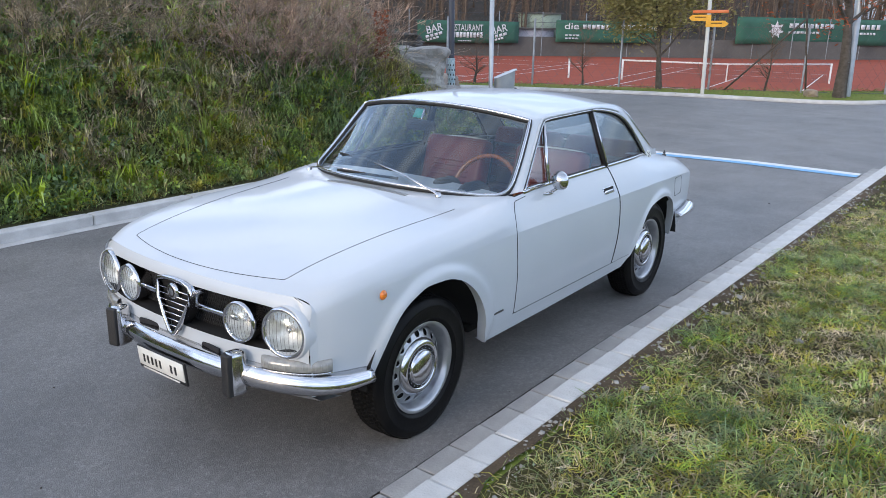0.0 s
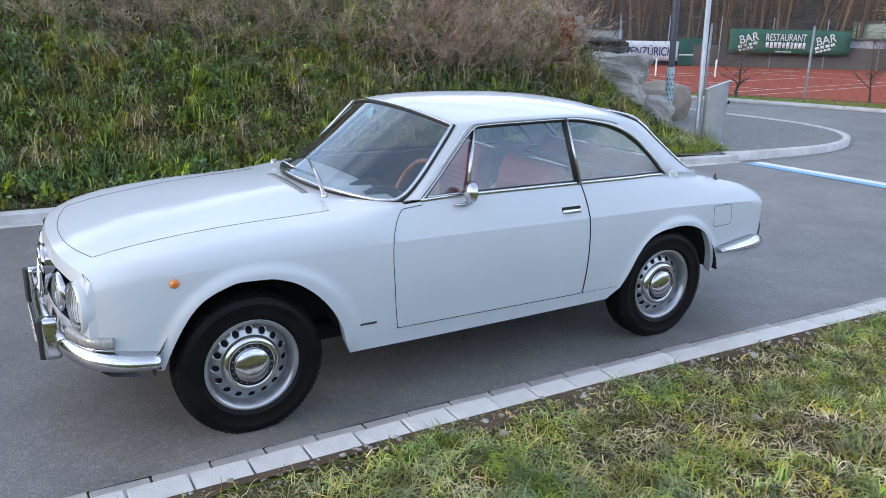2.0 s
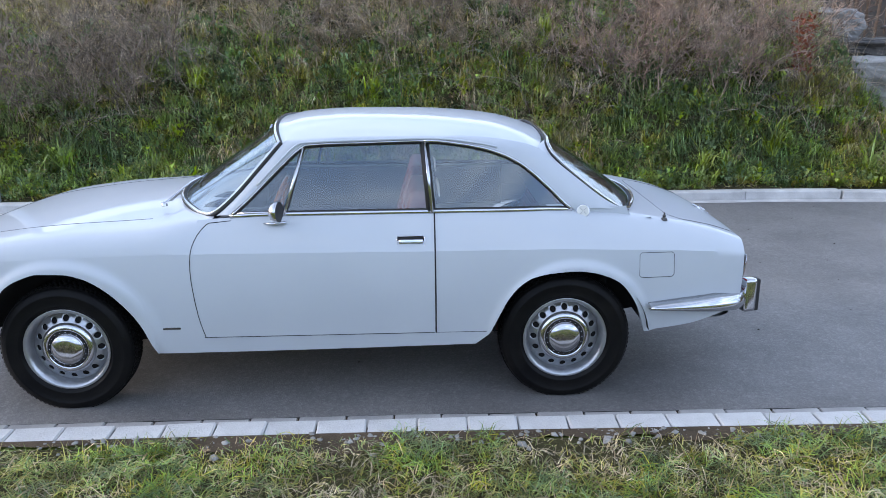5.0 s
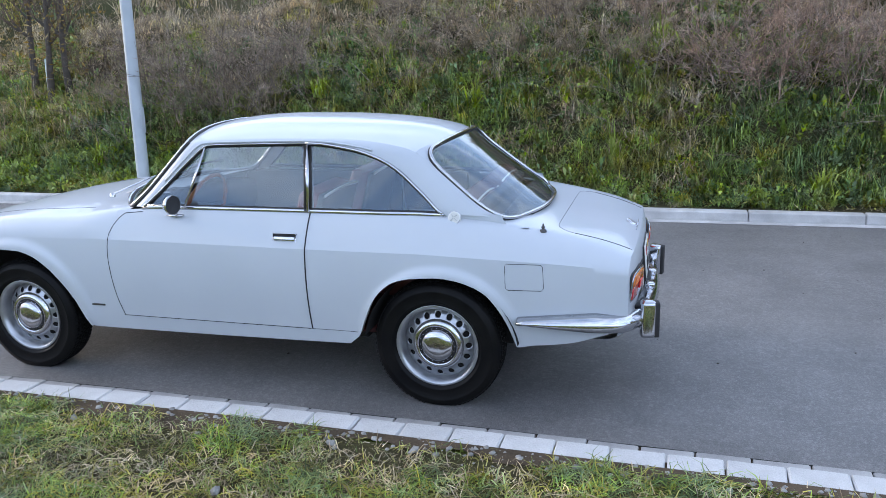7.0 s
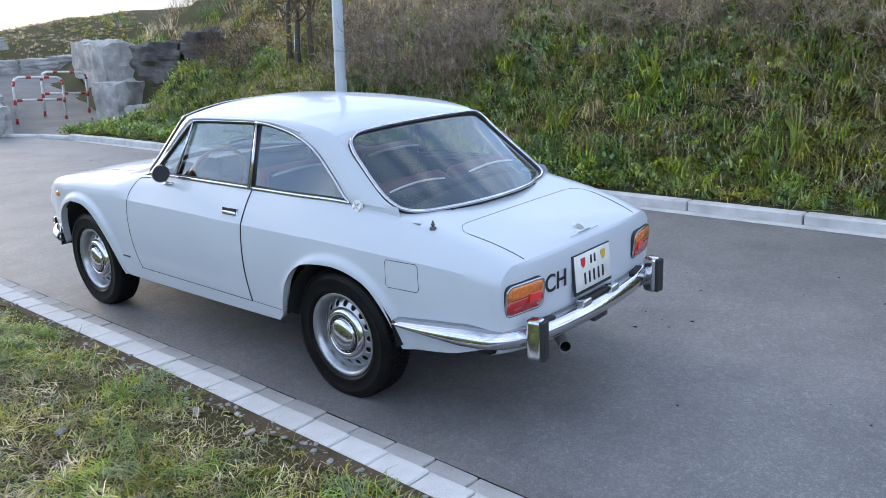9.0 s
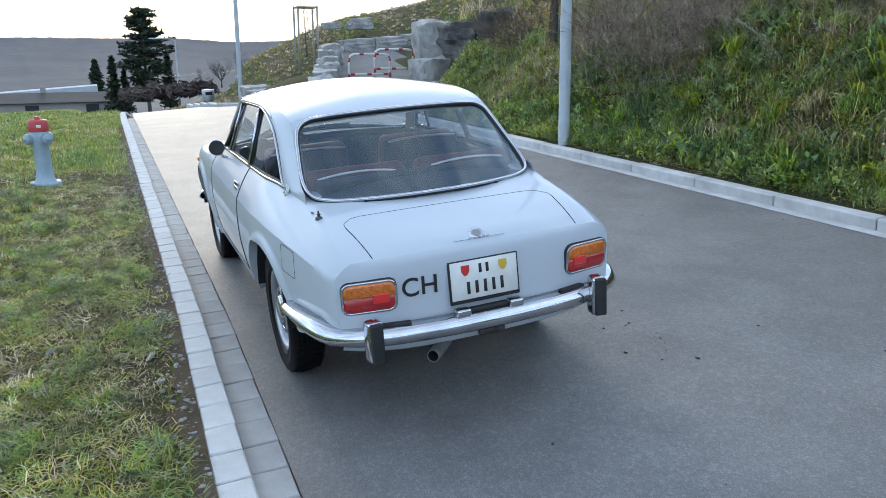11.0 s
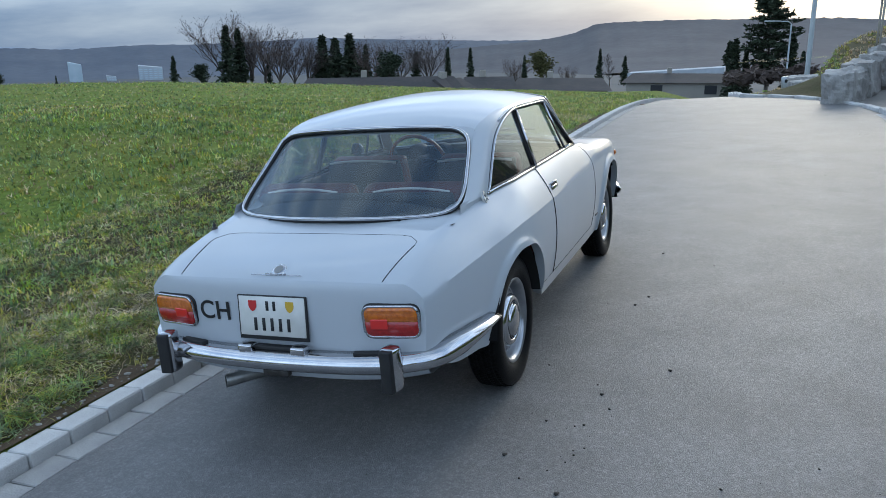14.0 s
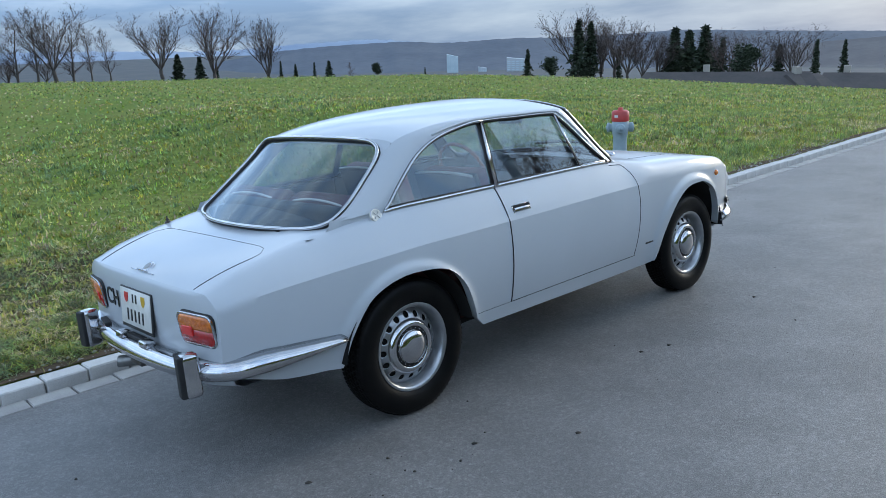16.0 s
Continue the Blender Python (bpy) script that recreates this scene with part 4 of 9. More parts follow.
part("emblem", lathe([(0.0, 0.012), (0.026, 0.011), (0.032, 0.006), (0.034, -0.004)], 28, "x", (SX + 0.004, 0, 0.672)), M_CHROME, shield, "round chrome emblem")
part("emblem_ring", lathe([(0.018, 0.0135), (0.024, 0.0125)], 28, "x", (SX + 0.004, 0, 0.672)), M_DARKSTEEL, shield)
for s in (1, -1):
    part("air_slot", box((nose_x(0.3, 0.485) + 0.002, s * 0.185, 0.486), (0.012, 0.15, 0.020), Euler((0, 0, -s * radians(7))).to_matrix(), 0.005, 2), M_GAP, car)


def plate(name, at, w, h, rot, rows, shields):
    p = empty(name)
    p.parent = car
    p.matrix_basis = Matrix.Translation(at) @ rot.to_matrix().to_4x4()
    part("plate_frame", box((-0.004, 0, -0.004), (0.010, w + 0.016, h + 0.022), None, 0.004, 2), M_INK, p, "black plate holder")
    part("plate_face", box((0.002, 0, 0.002), (0.006, w, h), None, 0.002, 1), M_PLATE, p, "white number plate with black bars")
    for y, z, bw, bh in rows:
        part("bar", box((0.0060, y, z), (0.002, bw, bh), None, 0.0006, 1), M_INK, p)
    for y, m in shields:
        o = [(-0.018, 0.020), (0.018, 0.020), (0.018, -0.004), (0.010, -0.018), (0, -0.024), (-0.010, -0.018), (-0.018, -0.004)]
        bm = bmesh.new()
        add_grid(bm, [[(0.0052, y + a, 0.045 + b) for a, b in o], [(0.0072, y + a, 0.045 + b) for a, b in o]], closed=True)
        bm.faces.new([bm.verts.new((0.0072, y + a, 0.045 + b)) for a, b in o])
        part("shield", bm, m, p, smooth=False)
    return p


plate("front_plate", (1.935, -0.03, 0.372), 0.300, 0.080, Euler((0, radians(6), 0)), [(0.100, 0, 0.012, 0.036), (0.072, 0, 0.012, 0.036)] + [(-0.0 - 0.027 * k, 0, 0.011, 0.036) for k in range(5)], [])
part("plate_text_bar", box((1.938, -0.03, 0.329), (0.004, 0.24, 0.005)), M_PLATE, car)
plate("rear_plate", (tail_x(0, 0.6) - 0.012, 0.008, 0.600), 0.300, 0.158, Euler((0, radians(-5), math.pi)), [(-0.018, 0.045, 0.013, 0.038), (0.014, 0.045, 0.013, 0.038)] + [(-0.076 + 0.038 * k, -0.030, 0.014, 0.052) for k in range(5)], [(-0.085, M_SHIELD_R), (0.085, M_SHIELD_Y)])

# tail lamps
def tail_lamp(s):
    y0, z0, w, h = s * 0.494, 0.600, 0.205, 0.118
    lamp = empty("tail_lamp")
    lamp.parent = car
    lamp.matrix_basis = Matrix.Translation((tail_x(y0, z0) + 0.004, y0, z0)) @ Euler((0, radians(-7), s * radians(-9))).to_matrix().to_4x4() @ Matrix.Diagonal((0.62, 1, 1, 1))
    def rounded(wy, hz, r=0.026, n=5):
        pts = []
        for cy, cz, a0 in ((wy / 2 - r, hz / 2 - r, 0), (-wy / 2 + r, hz / 2 - r, 90), (-wy / 2 + r, -hz / 2 + r, 180), (wy / 2 - r, -hz / 2 + r, 270)):
            for k in range(n + 1):
                a = radians(a0 + 90 * k / n)
                pts.append((cy + r * math.cos(a), cz + r * math.sin(a)))
        return pts
    rim = rounded(w + 0.020, h + 0.020, 0.034)
    part("gasket", grid([[(0.010, y * 1.01, z * 1.015) for y, z in rim], [(-0.010, y * 0.985, z * 0.975) for y, z in rim]], closed=True), M_RUBBER, lamp)
    part("lamp_rim", tube([(-0.018, y, z) for y, z in rounded(w + 0.008, h + 0.008, 0.030)], 0.006, 8, closed=True), M_CHROME, lamp, "chrome lamp surround")
    def half_lens(name, sel, m, label):
        o = rounded(w, h, 0.028)
        bm = bmesh.new()
        cl = [(y, max(z, 0.004) if sel > 0 else min(z, 0.004)) for y, z in o]
        add_grid(bm, [[(0.0, y, z) for y, z in cl], [(-0.022, y, z) for y, z in cl], [(-0.032, y * 0.93, 0.004 + (z - 0.004) * 0.92) for y, z in cl]], closed=True)
        bm.faces.new([bm.verts.new((-0.032, y * 0.93, 0.004 + (z - 0.004) * 0.92)) for y, z in cl])
        bmesh.ops.remove_doubles(bm, verts=bm.verts, dist=1e-4)
        part(name, bm, m, lamp, label)
    half_lens("indicator_lens", 1, M_AMBER, "amber indicator lens")
    half_lens("brake_lens", -1, M_REDLENS, "dark red brake lens")
    part("reflector", box((-0.036, s * -0.045, -0.004), (0.012, 0.066, 0.040), None, 0.004, 2), M_REDBOX, lamp, "bright red square reflector")
    bm = bmesh.new()
    for k in range(9):
        add_box(bm, (-0.0325, 0, 0.012 + k * 0.0048), (0.003, w * 0.86, 0.0016))
    part("lens_ribs", bm, M_AMBER, lamp)


tail_lamp(1)
tail_lamp(-1)

# country letters on the tail panel
def lettering(name, text, size, m, mat, parent, depth=0.001, spacing=1.0):
    c = bpy.data.curves.new(name, "FONT")
    c.body, c.size, c.extrude, c.align_x, c.align_y, c.space_character, c.offset = text, size, depth, "CENTER", "CENTER", spacing, size * 0.008
    ob = bpy.data.objects.new(name, c)
    scene.collection.objects.link(ob)
    dg = bpy.context.evaluated_depsgraph_get()
    me = bpy.data.meshes.new_from_object(ob.evaluated_get(dg))
    bpy.data.objects.remove(ob)
    me.materials.clear()
    me.materials.append(mat)
    res = new(name, me)
    res.parent = parent
    res.matrix_basis = m
    return res


part("letter_backing", box((tail_x(0.28, 0.6) + 0.004, 0.28, 0.6), (0.004, 0.02, 0.02)), M_PAINT, car)
lettering("country_letters", "CH", 0.108, Matrix.Translation((tail_x(0.28, 0.608) - 0.0035, 0.286, 0.608)) @ Euler((radians(90), 0, radians(-90))).to_matrix().to_4x4() @ Euler((0, radians(-3), 0)).to_matrix().to_4x4(), M_INK, car, 0.0015, 1.05)

# trunk emblem and script
ec = skin(-2.025, 0.0)
part("trunk_emblem", lathe([(0.0, 0.006), (0.022, 0.0055), (0.029, 0.003), (0.031, -0.003)], 28, "z"), M_CHROME, car, "round chrome trunk emblem").matrix_basis = Matrix.Translation(ec + Vector((-0.001, 0, 0.001))) @ Euler((0, radians(-33), 0)).to_matrix().to_4x4()
part("trunk_emblem_face", lathe([(0.0, 0.0072), (0.019, 0.0066)], 24, "z"), M_GALVPAINT, car).matrix_basis = Matrix.Translation(ec + Vector((-0.001, 0, 0.001))) @ Euler((0, radians(-33), 0)).to_matrix().to_4x4()
bm = tube([skin(-2.052, y) + Vector((-0.002, 0, 0.003)) for y in np.linspace(-0.115, 0.115, 12)], 0.0016, 5)
for k in range(5):
    add_box(bm, skin(-2.050, -0.04 + 0.02 * k) + Vector((-0.002, 0, 0.004)), (0.006, 0.014, 0.014), Euler((0, radians(-30), 0)).to_matrix(), 0.002, 1)
part("trunk_script", bm, M_CHROME, car, "thin chrome trunk script")
part("small_sticker", box((tail_x(0, 0.72) - 0.006, 0.02, 0.722), (0.003, 0.07, 0.008)), M_DARKSTEEL, car)
# aerial base
ab = skin(-1.665, 0.566)
part("aerial_base", lathe([(0.0, 0.034), (0.0035, 0.033), (0.0045, 0.022), (0.009, 0.019), (0.009, 0.014), (0.005, 0.012), (0.006, 0.009), (0.013, 0.006), (0.015, 0.001), (0.016, -0.006)], 18, "z", ab), M_DARKSTEEL, car, "black and chrome aerial base")
# fuel flap
fl = [(-1.523, 0.725), (-1.672, 0.722), (-1.682, 0.712), (-1.687, 0.615), (-1.677, 0.603), (-1.530, 0.605), (-1.518, 0.615), (-1.515, 0.715)]
part("fuel_flap_line", tube([(x, side_y(x, z) + 0.0004, z) for x, z in fl], 0.0014, 5, closed=True), M_GAP, car)
# bumper fittings at the rear
for y in (0.125, -0.115):
    part("plate_lamp", box((-2.128, y, 0.480), (0.050, 0.064, 0.032), None, 0.010, 3), M_CHROME, rb, "chrome plate lamp")
part("bumper_stay", box((-2.112, 0.005, 0.478), (0.03, 0.18, 0.016), None, 0.004), M_RUBBER, rb)
part("tow_bracket", box((-2.128, 0.0, 0.380), (0.03, 0.115, 0.026), None, 0.005), M_DARKSTEEL, rb)
for s in (1, -1):
    part("bumper_slot", box((-2.098, s * 0.405, 0.476), (0.03, 0.13, 0.014), Euler((0, 0, s * radians(-12))).to_matrix(), 0.005), M_RUBBER, rb)
part("rear_valance", grid([[(-2.06 + bow(-2.07, y) + d + 0.06 * (abs(y) / 0.62) ** 4, y, z + 0.03 * (abs(y) / 0.6) ** 3) for y in np.linspace(-0.60, 0.60, 25)] for d, z in ((-0.026, 0.430), (-0.024, 0.385), (-0.014, 0.345), (0.02, 0.328), (0.16, 0.320))]), M_PAINT, car)
M_GALVPIPE = material("dull_pipe_steel", (0.30, 0.30, 0.29), 0.4, 0.8, color2=(0.2, 0.2, 0.19), scale=20)
pts = curve([(-1.70, 0.13, 0.30), (-1.95, 0.135, 0.315), (-2.03, 0.178, 0.322), (-2.118, 0.262, 0.314)], 16)
pipe = part("exhaust_pipe", tube(pts, 0.0270, 18, caps=False), M_GALVPIPE, car, "dull steel exhaust pipe")
part("pipe_mouth", tube(pts, 0.0235, 18, caps=False), M_UNDER, pipe)
part("pipe_lip", tube([pts[-1] + 0.0252 * (math.cos(a) * np.array([0.69, 0.72, 0.0]) + math.sin(a) * np.array([0.07, -0.07, 0.99])) for a in np.linspace(0, 2 * math.pi, 24, endpoint=False)], 0.0028, 6, closed=True), M_GALVPIPE, pipe)
part("front_valance", grid([[(nose_x(k, 0.37) - d, k * NOSEW * 0.97, z) for k in np.linspace(-1, 1, 21)] for d, z in ((0.0, 0.372), (0.05, 0.335), (0.16, 0.315))]), M_PAINT, car)

# door mirror on the left
mir = empty("door_mirror")
mir.parent = car
part("mirror_foot", tube([(0.215, 0.690, 0.893), (0.17, 0.704, 0.894), (0.115, 0.694, 0.898)], [0.005, 0.013, 0.010], 10, flat=(1, 0.6)), M_CHROME, mir)
part("mirror_stem", tube([(0.150, 0.700, 0.898), (0.143, 0.722, 0.912), (0.140, 0.738, 0.930)], 0.008, 8), M_CHROME, mir)
part("mirror_head", lathe([(0.0, 0.040), (0.022, 0.036), (0.040, 0.022), (0.048, 0.004), (0.049, -0.006), (0.046, -0.010)], 28, "x"), M_CHROME, mir, "round chrome mirror shell").matrix_basis = Matrix.Translation((0.142, 0.742, 0.958)) @ Euler((0, 0, radians(-14))).to_matrix().to_4x4()
part("mirror_glass", lathe([(0.0, -0.0095), (0.0455, -0.0095)], 28, "x"), M_DASH, mir).matrix_basis = Matrix.Translation((0.142, 0.742, 0.958)) @ Euler((0, 0, radians(-14))).to_matrix().to_4x4()

# wipers, cowl grille
for py, by in ((0.43, -0.13), (-0.50, -0.02)):
    base = Vector((0.735, py, 0.925)) if py > 0 else Vector((0.655, py, 0.922))
    w = part("wiper", lathe([(0.0, 0.022), (0.013, 0.020), (0.015, 0.0)], 14, "z", base), M_CHROME, car)
    end = Vector((0.565, by - 0.06, 1.005)) if py > 0 else Vector((0.665, -0.08, 0.955))
    part("wiper_arm", tube([base + Vector((0, 0, 0.014)), base.lerp(end, 0.45) + Vector((0.012, 0, 0.03)), end + Vector((0.012, 0, 0.012))], [0.007, 0.006, 0.004], 6, flat=(1.3, 0.6)), M_CHROME, w, "chrome wiper arm")
    d = Vector((0, 1, 0)) if py < 0 else Vector((-0.03, -1, 0.03))
    part("wiper_blade", tube([end + Vector((0.012, 0, 0)) - d * 0.19 + Vector((-0.03 if py > 0 else 0, 0, 0)), end + Vector((0.014, 0, 0.004)), end + Vector((0.012, 0, 0)) + d * 0.19 + Vector((-0.035, 0, 0))], 0.006, 6, flat=(0.8, 1.2)), M_RUBBER, w, "black rubber wiper blade")
bm = bmesh.new()
for k in range(34):
    y = -0.24 + 0.50 * k / 33
    add_box(bm, skin(0.762, y) + Vector((0, 0, 0.001)), (0.032, 0.006, 0.004))
part("cowl_grille", bm, M_GALVPAINT, car)

# interior
part("cabin_floor", box((-0.35, 0, 0.33), (1.9, 1.22, 0.03)), M_DARKRED, car)
part("rear_shelf", grid([[(x, y, 0.868 + 0.01 * math.sin(x * 9)) for y in np.linspace(-0.58, 0.58, 9)] for x in np.linspace(-1.60, -1.10, 6)]), M_DASH, car, "black rear parcel shelf")
part("bulkhead", box((0.62, 0, 0.59), (0.03, 1.20, 0.50)), M_UNDER, car)
part("rear_bulkhead", box((-1.38, 0, 0.60), (0.03, 1.18, 0.52)), M_UNDER, car)
for s in (1, -1):
    part("door_card", box((-0.02, s * 0.645, 0.66), (1.10, 0.025, 0.50), None, 0.01), M_DASH, car, "black vinyl door card")
    part("side_card", box((-0.80, s * 0.625, 0.79), (0.42, 0.03, 0.24), None, 0.01), M_DASH, car)
dash = part("dashboard", grid([[(x, y, z - 0.045 * (y / 0.58) ** 2) for y in np.linspace(-0.58, 0.58, 17)] for x, z in ((0.68, 0.895), (0.60, 0.902), (0.50, 0.905), (0.44, 0.895), (0.42, 0.85), (0.44, 0.74), (0.50, 0.66))]), M_DASH, car, "black padded dashboard")
for y in (0.255, 0.425):
    part("gauge_pod", lathe([(0.0, -0.03), (0.062, -0.03), (0.066, -0.055), (0.072, -0.05), (0.074, 0.03), (0.05, 0.10)], 24, "x", (0.44, y, 0.880)), M_DASH, dash)
    part("gauge_face", lathe([(0.0, -0.036), (0.058, -0.036)], 24, "x", (0.44, y, 0.880)), M_MESH, dash)
wheel_m = Matrix.Translation((0.225, 0.34, 0.855)) @ Euler((0, radians(-22), 0)).to_matrix().to_4x4()
sw = part("steering_wheel", tube([wheel_m @ Vector((0, 0.195 * math.cos(a), 0.195 * math.sin(a))) for a in np.linspace(0, 2 * math.pi, 40, endpoint=False)], 0.0125, 8, closed=True), M_WOOD, car, "wooden steering wheel rim")
for a in (90 + 90, 0, 270):
    part("spoke", tube([wheel_m @ Vector((0.025, 0, 0)), wheel_m @ Vector((0.0, 0.19 * math.cos(radians(a)), 0.19 * math.sin(radians(a))))], 0.009, 6, flat=(0.5, 1.4)), M_DASH, sw)
part("hub", lathe([(0.0, -0.02), (0.035, -0.015), (0.04, 0.03), (0.03, 0.24)], 18, "x", (0.235, 0.34, 0.852)), M_DASH, sw)


# bench copy of the red seat leather, rear cabin shade put into its colour
M_BENCH = material("shaded_red_leather", (0.105, 0.016, 0.014), 0.45, color2=(0.075, 0.012, 0.011), scale=7, bump=0.06, bump_scale=90)
M_PIPING = material("pale_piping", (0.80, 0.77, 0.72), 0.35, coat=0.6)


def cushion(w, d, h, m, name, parent, pleats=0):
    """A padded block with a domed face and piped pleats."""
    bm = box((0, 0, 0), (d, w, h), None, min(d, h) * 0.38, 4)
    bmesh.ops.transform(bm, matrix=m, verts=bm.verts)
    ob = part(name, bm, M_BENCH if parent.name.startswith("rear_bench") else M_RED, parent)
    for k in range(pleats):
        z = (k - (pleats - 1) / 2) * 0.032
        part("pleat", tube([m @ Vector((d * 0.5 - 0.001, y, z)) for y in np.linspace(-w * 0.30, w * 0.30, 7)], 0.007, 6), M_RED, ob)
    return ob


for s in (1, -1):
    seat = empty("front_seat")
    seat.parent = car
    cushion(0.50, 0.50, 0.15, pose(-0.16, s * 0.335, 0.50, 0, -8, 0), "cushion", seat)
    cushion(0.46, 0.12, 0.50, pose(-0.445, s * 0.335, 0.755, 0, -16, 0), "backrest", seat, 7)
    part("seat_back_shell", box((0, 0, 0), (0.03, 0.45, 0.46), None, 0.012, 2), M_DASH, seat, "black seat back").matrix_basis = pose(-0.512, s * 0.335, 0.765, 0, -16, 0)
    part("piping", tube([pose(-0.512, s * 0.335, 0.765, 0, -16, 0) @ Vector((-0.014, y, 0.236 - 0.3 * y * y)) for y in np.linspace(-0.21, 0.21, 11)], 0.0065, 6), M_PIPING, seat, "pale seat piping")
bench = empty("rear_bench")
bench.parent = car
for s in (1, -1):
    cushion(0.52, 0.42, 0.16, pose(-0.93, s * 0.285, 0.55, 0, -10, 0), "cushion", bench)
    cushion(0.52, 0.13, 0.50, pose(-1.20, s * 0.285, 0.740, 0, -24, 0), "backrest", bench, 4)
    part("piping", tube([pose(-1.20, s * 0.285, 0.735, 0, -24, 0) @ Vector((-0.034, y, 0.268 - 0.55 * y * y)) for y in np.linspace(-0.27, 0.27, 13)], 0.0055, 6), M_PIPING, bench, "pale seat piping")
part("bench_back_panel", box((0, 0, 0), (0.05, 1.00, 0.46), None, 0.02, 3), M_DASH, bench).matrix_basis = pose(-1.275, 0, 0.735, 0, -24, 0)
part("mirror_inside", box((0.30, -0.02, 1.175), (0.025, 0.17, 0.055), Euler((0, radians(12), radians(8))).to_matrix(), 0.012, 3), M_DASH, car, "interior mirror")
part("mirror_stalk", rod((0.31, -0.02, 1.18), (0.27, -0.02, 1.255), 0.006), M_CHROME, car)
part("toll_sticker", box((0.268, -0.06, 1.232), (0.002, 0.06, 0.055), Euler((0, radians(-38), 0)).to_matrix()), M_STICKER, car, "small green toll sticker")

# ---- ground materials ----
M_ASPHALT = material("asphalt", (0.192, 0.182, 0.172), 0.64, color2=(0.150, 0.145, 0.14), scale=0.55, bump=0.40, bump_scale=200, fine=0.18, fine_scale=240, rough2=0.54)
def chippings(m, amount, scale):
    """Single stone chips in the surface, lighter and darker."""
    nt = m.node_tree
    b = nt.nodes["Principled BSDF"]
    src = b.inputs["Base Color"].links[0].from_socket
    co = nt.nodes["Texture Coordinate"]
    for sc, am in ((scale, amount), (scale * 0.36, amount * 0.55)):
        vo = nt.nodes.new("ShaderNodeTexVoronoi")
        vo.inputs["Scale"].default_value = sc
        nt.links.new(co.outputs["Object"], vo.inputs["Vector"])
        sep = nt.nodes.new("ShaderNodeSeparateColor")
        nt.links.new(vo.outputs["Color"], sep.inputs["Color"])
        pw = nt.nodes.new("ShaderNodeMath")
        pw.operation = "POWER"
        pw.inputs[1].default_value = 2.5
        nt.links.new(sep.outputs["Red"], pw.inputs[0])
        mr = nt.nodes.new("ShaderNodeMapRange")
        mr.inputs["To Min"].default_value, mr.inputs["To Max"].default_value = 1 - am * 0.6, 1 + am * 1.6
        nt.links.new(pw.outputs[0], mr.inputs["Value"])
        mu = nt.nodes.new("ShaderNodeVectorMath")
        mu.operation = "SCALE"
        nt.links.new(src, mu.inputs["Vector"])
        nt.links.new(mr.outputs["Result"], mu.inputs["Scale"])
        src = mu.outputs["Vector"]
    # broad worn and damp patches
    st = nt.nodes.new("ShaderNodeTexNoise")
    st.inputs["Scale"].default_value, st.inputs["Detail"].default_value, st.inputs["Roughness"].default_value = 1.6, 8, 0.7
    nt.links.new(co.outputs["Object"], st.inputs["Vector"])
    mr = nt.nodes.new("ShaderNodeMapRange")
    mr.inputs["From Min"].default_value, mr.inputs["From Max"].default_value = 0.3, 0.7
    mr.inputs["To Min"].default_value, mr.inputs["To Max"].default_value = 0.76, 1.20
    nt.links.new(st.outputs["Fac"], mr.inputs["Value"])
    mu = nt.nodes.new("ShaderNodeVectorMath")
    mu.operation = "SCALE"
    nt.links.new(src, mu.inputs["Vector"])
    nt.links.new(mr.outputs["Result"], mu.inputs["Scale"])
    nt.links.new(mu.outputs["Vector"], b.inputs["Base Color"])


chippings(M_ASPHALT, 0.20, 180)
M_THATCH = material("matted_thatch", (0.070, 0.066, 0.028), 0.95, color2=(0.052, 0.044, 0.024), scale=3.5, bump=1.0, bump_scale=30, fine=0.2, fine_scale=60)
M_KERB = material("granite_kerb", (0.58, 0.57, 0.55), 0.85, color2=(0.44, 0.43, 0.415), scale=5, bump=0.35, bump_scale=90, fine=0.10, fine_scale=240, random=0.07)
M_GUTTER = material("gutter_stone", (0.40, 0.39, 0.37), 0.85, color2=(0.30, 0.29, 0.28), scale=6, bump=0.3, bump_scale=90, fine=0.10, fine_scale=240, random=0.08)
M_SOIL = material("bare_soil", (0.115, 0.085, 0.058), 0.95, color2=(0.075, 0.058, 0.040), scale=4, bump=0.8, bump_scale=30, fine=0.15, fine_scale=90)
M_TURF = material("turf", (0.130, 0.180, 0.032), 0.95, color2=(0.175, 0.195, 0.048), scale=0.5, bump=1.0, bump_scale=14, fine=0.34, fine_scale=16)
M_BANK = material("bank_soil", (0.085, 0.075, 0.042), 0.95, color2=(0.060, 0.062, 0.028), scale=0.9, bump=1.0, bump_scale=9, fine=0.2, fine_scale=24)
M_ROCK = material("limestone_rock", (0.42, 0.405, 0.38), 0.88, color2=(0.24, 0.23, 0.215), scale=2.2, bump=0.9, bump_scale=9, fine=0.10, fine_scale=40)
M_ROCKD = material("dark_weathered_rock", (0.13, 0.12, 0.11), 0.9, color2=(0.05, 0.048, 0.045), scale=3, bump=0.9, bump_scale=9, fine=0.1, fine_scale=40)
M_CLAY = material("red_clay", (0.32, 0.085, 0.055), 0.9, color2=(0.28, 0.075, 0.05), scale=0.7, fine=0.05, fine_scale=20)
M_WHITE = material("white_line", (0.72, 0.72, 0.70), 0.6, color2=(0.62, 0.62, 0.60), scale=9, fine=0.06)
M_BLUE = material("blue_line", (0.12, 0.36, 0.62), 0.6, color2=(0.20, 0.42, 0.62), scale=9, fine=0.06)
M_GALV = material("galvanised_steel", (0.44, 0.46, 0.47), 0.42, 0.7, color2=(0.36, 0.38, 0.40), scale=6, fine=0.03)
M_POST = material("grey_painted_post", (0.48, 0.52, 0.54), 0.45, color2=(0.42, 0.46, 0.48), scale=4)

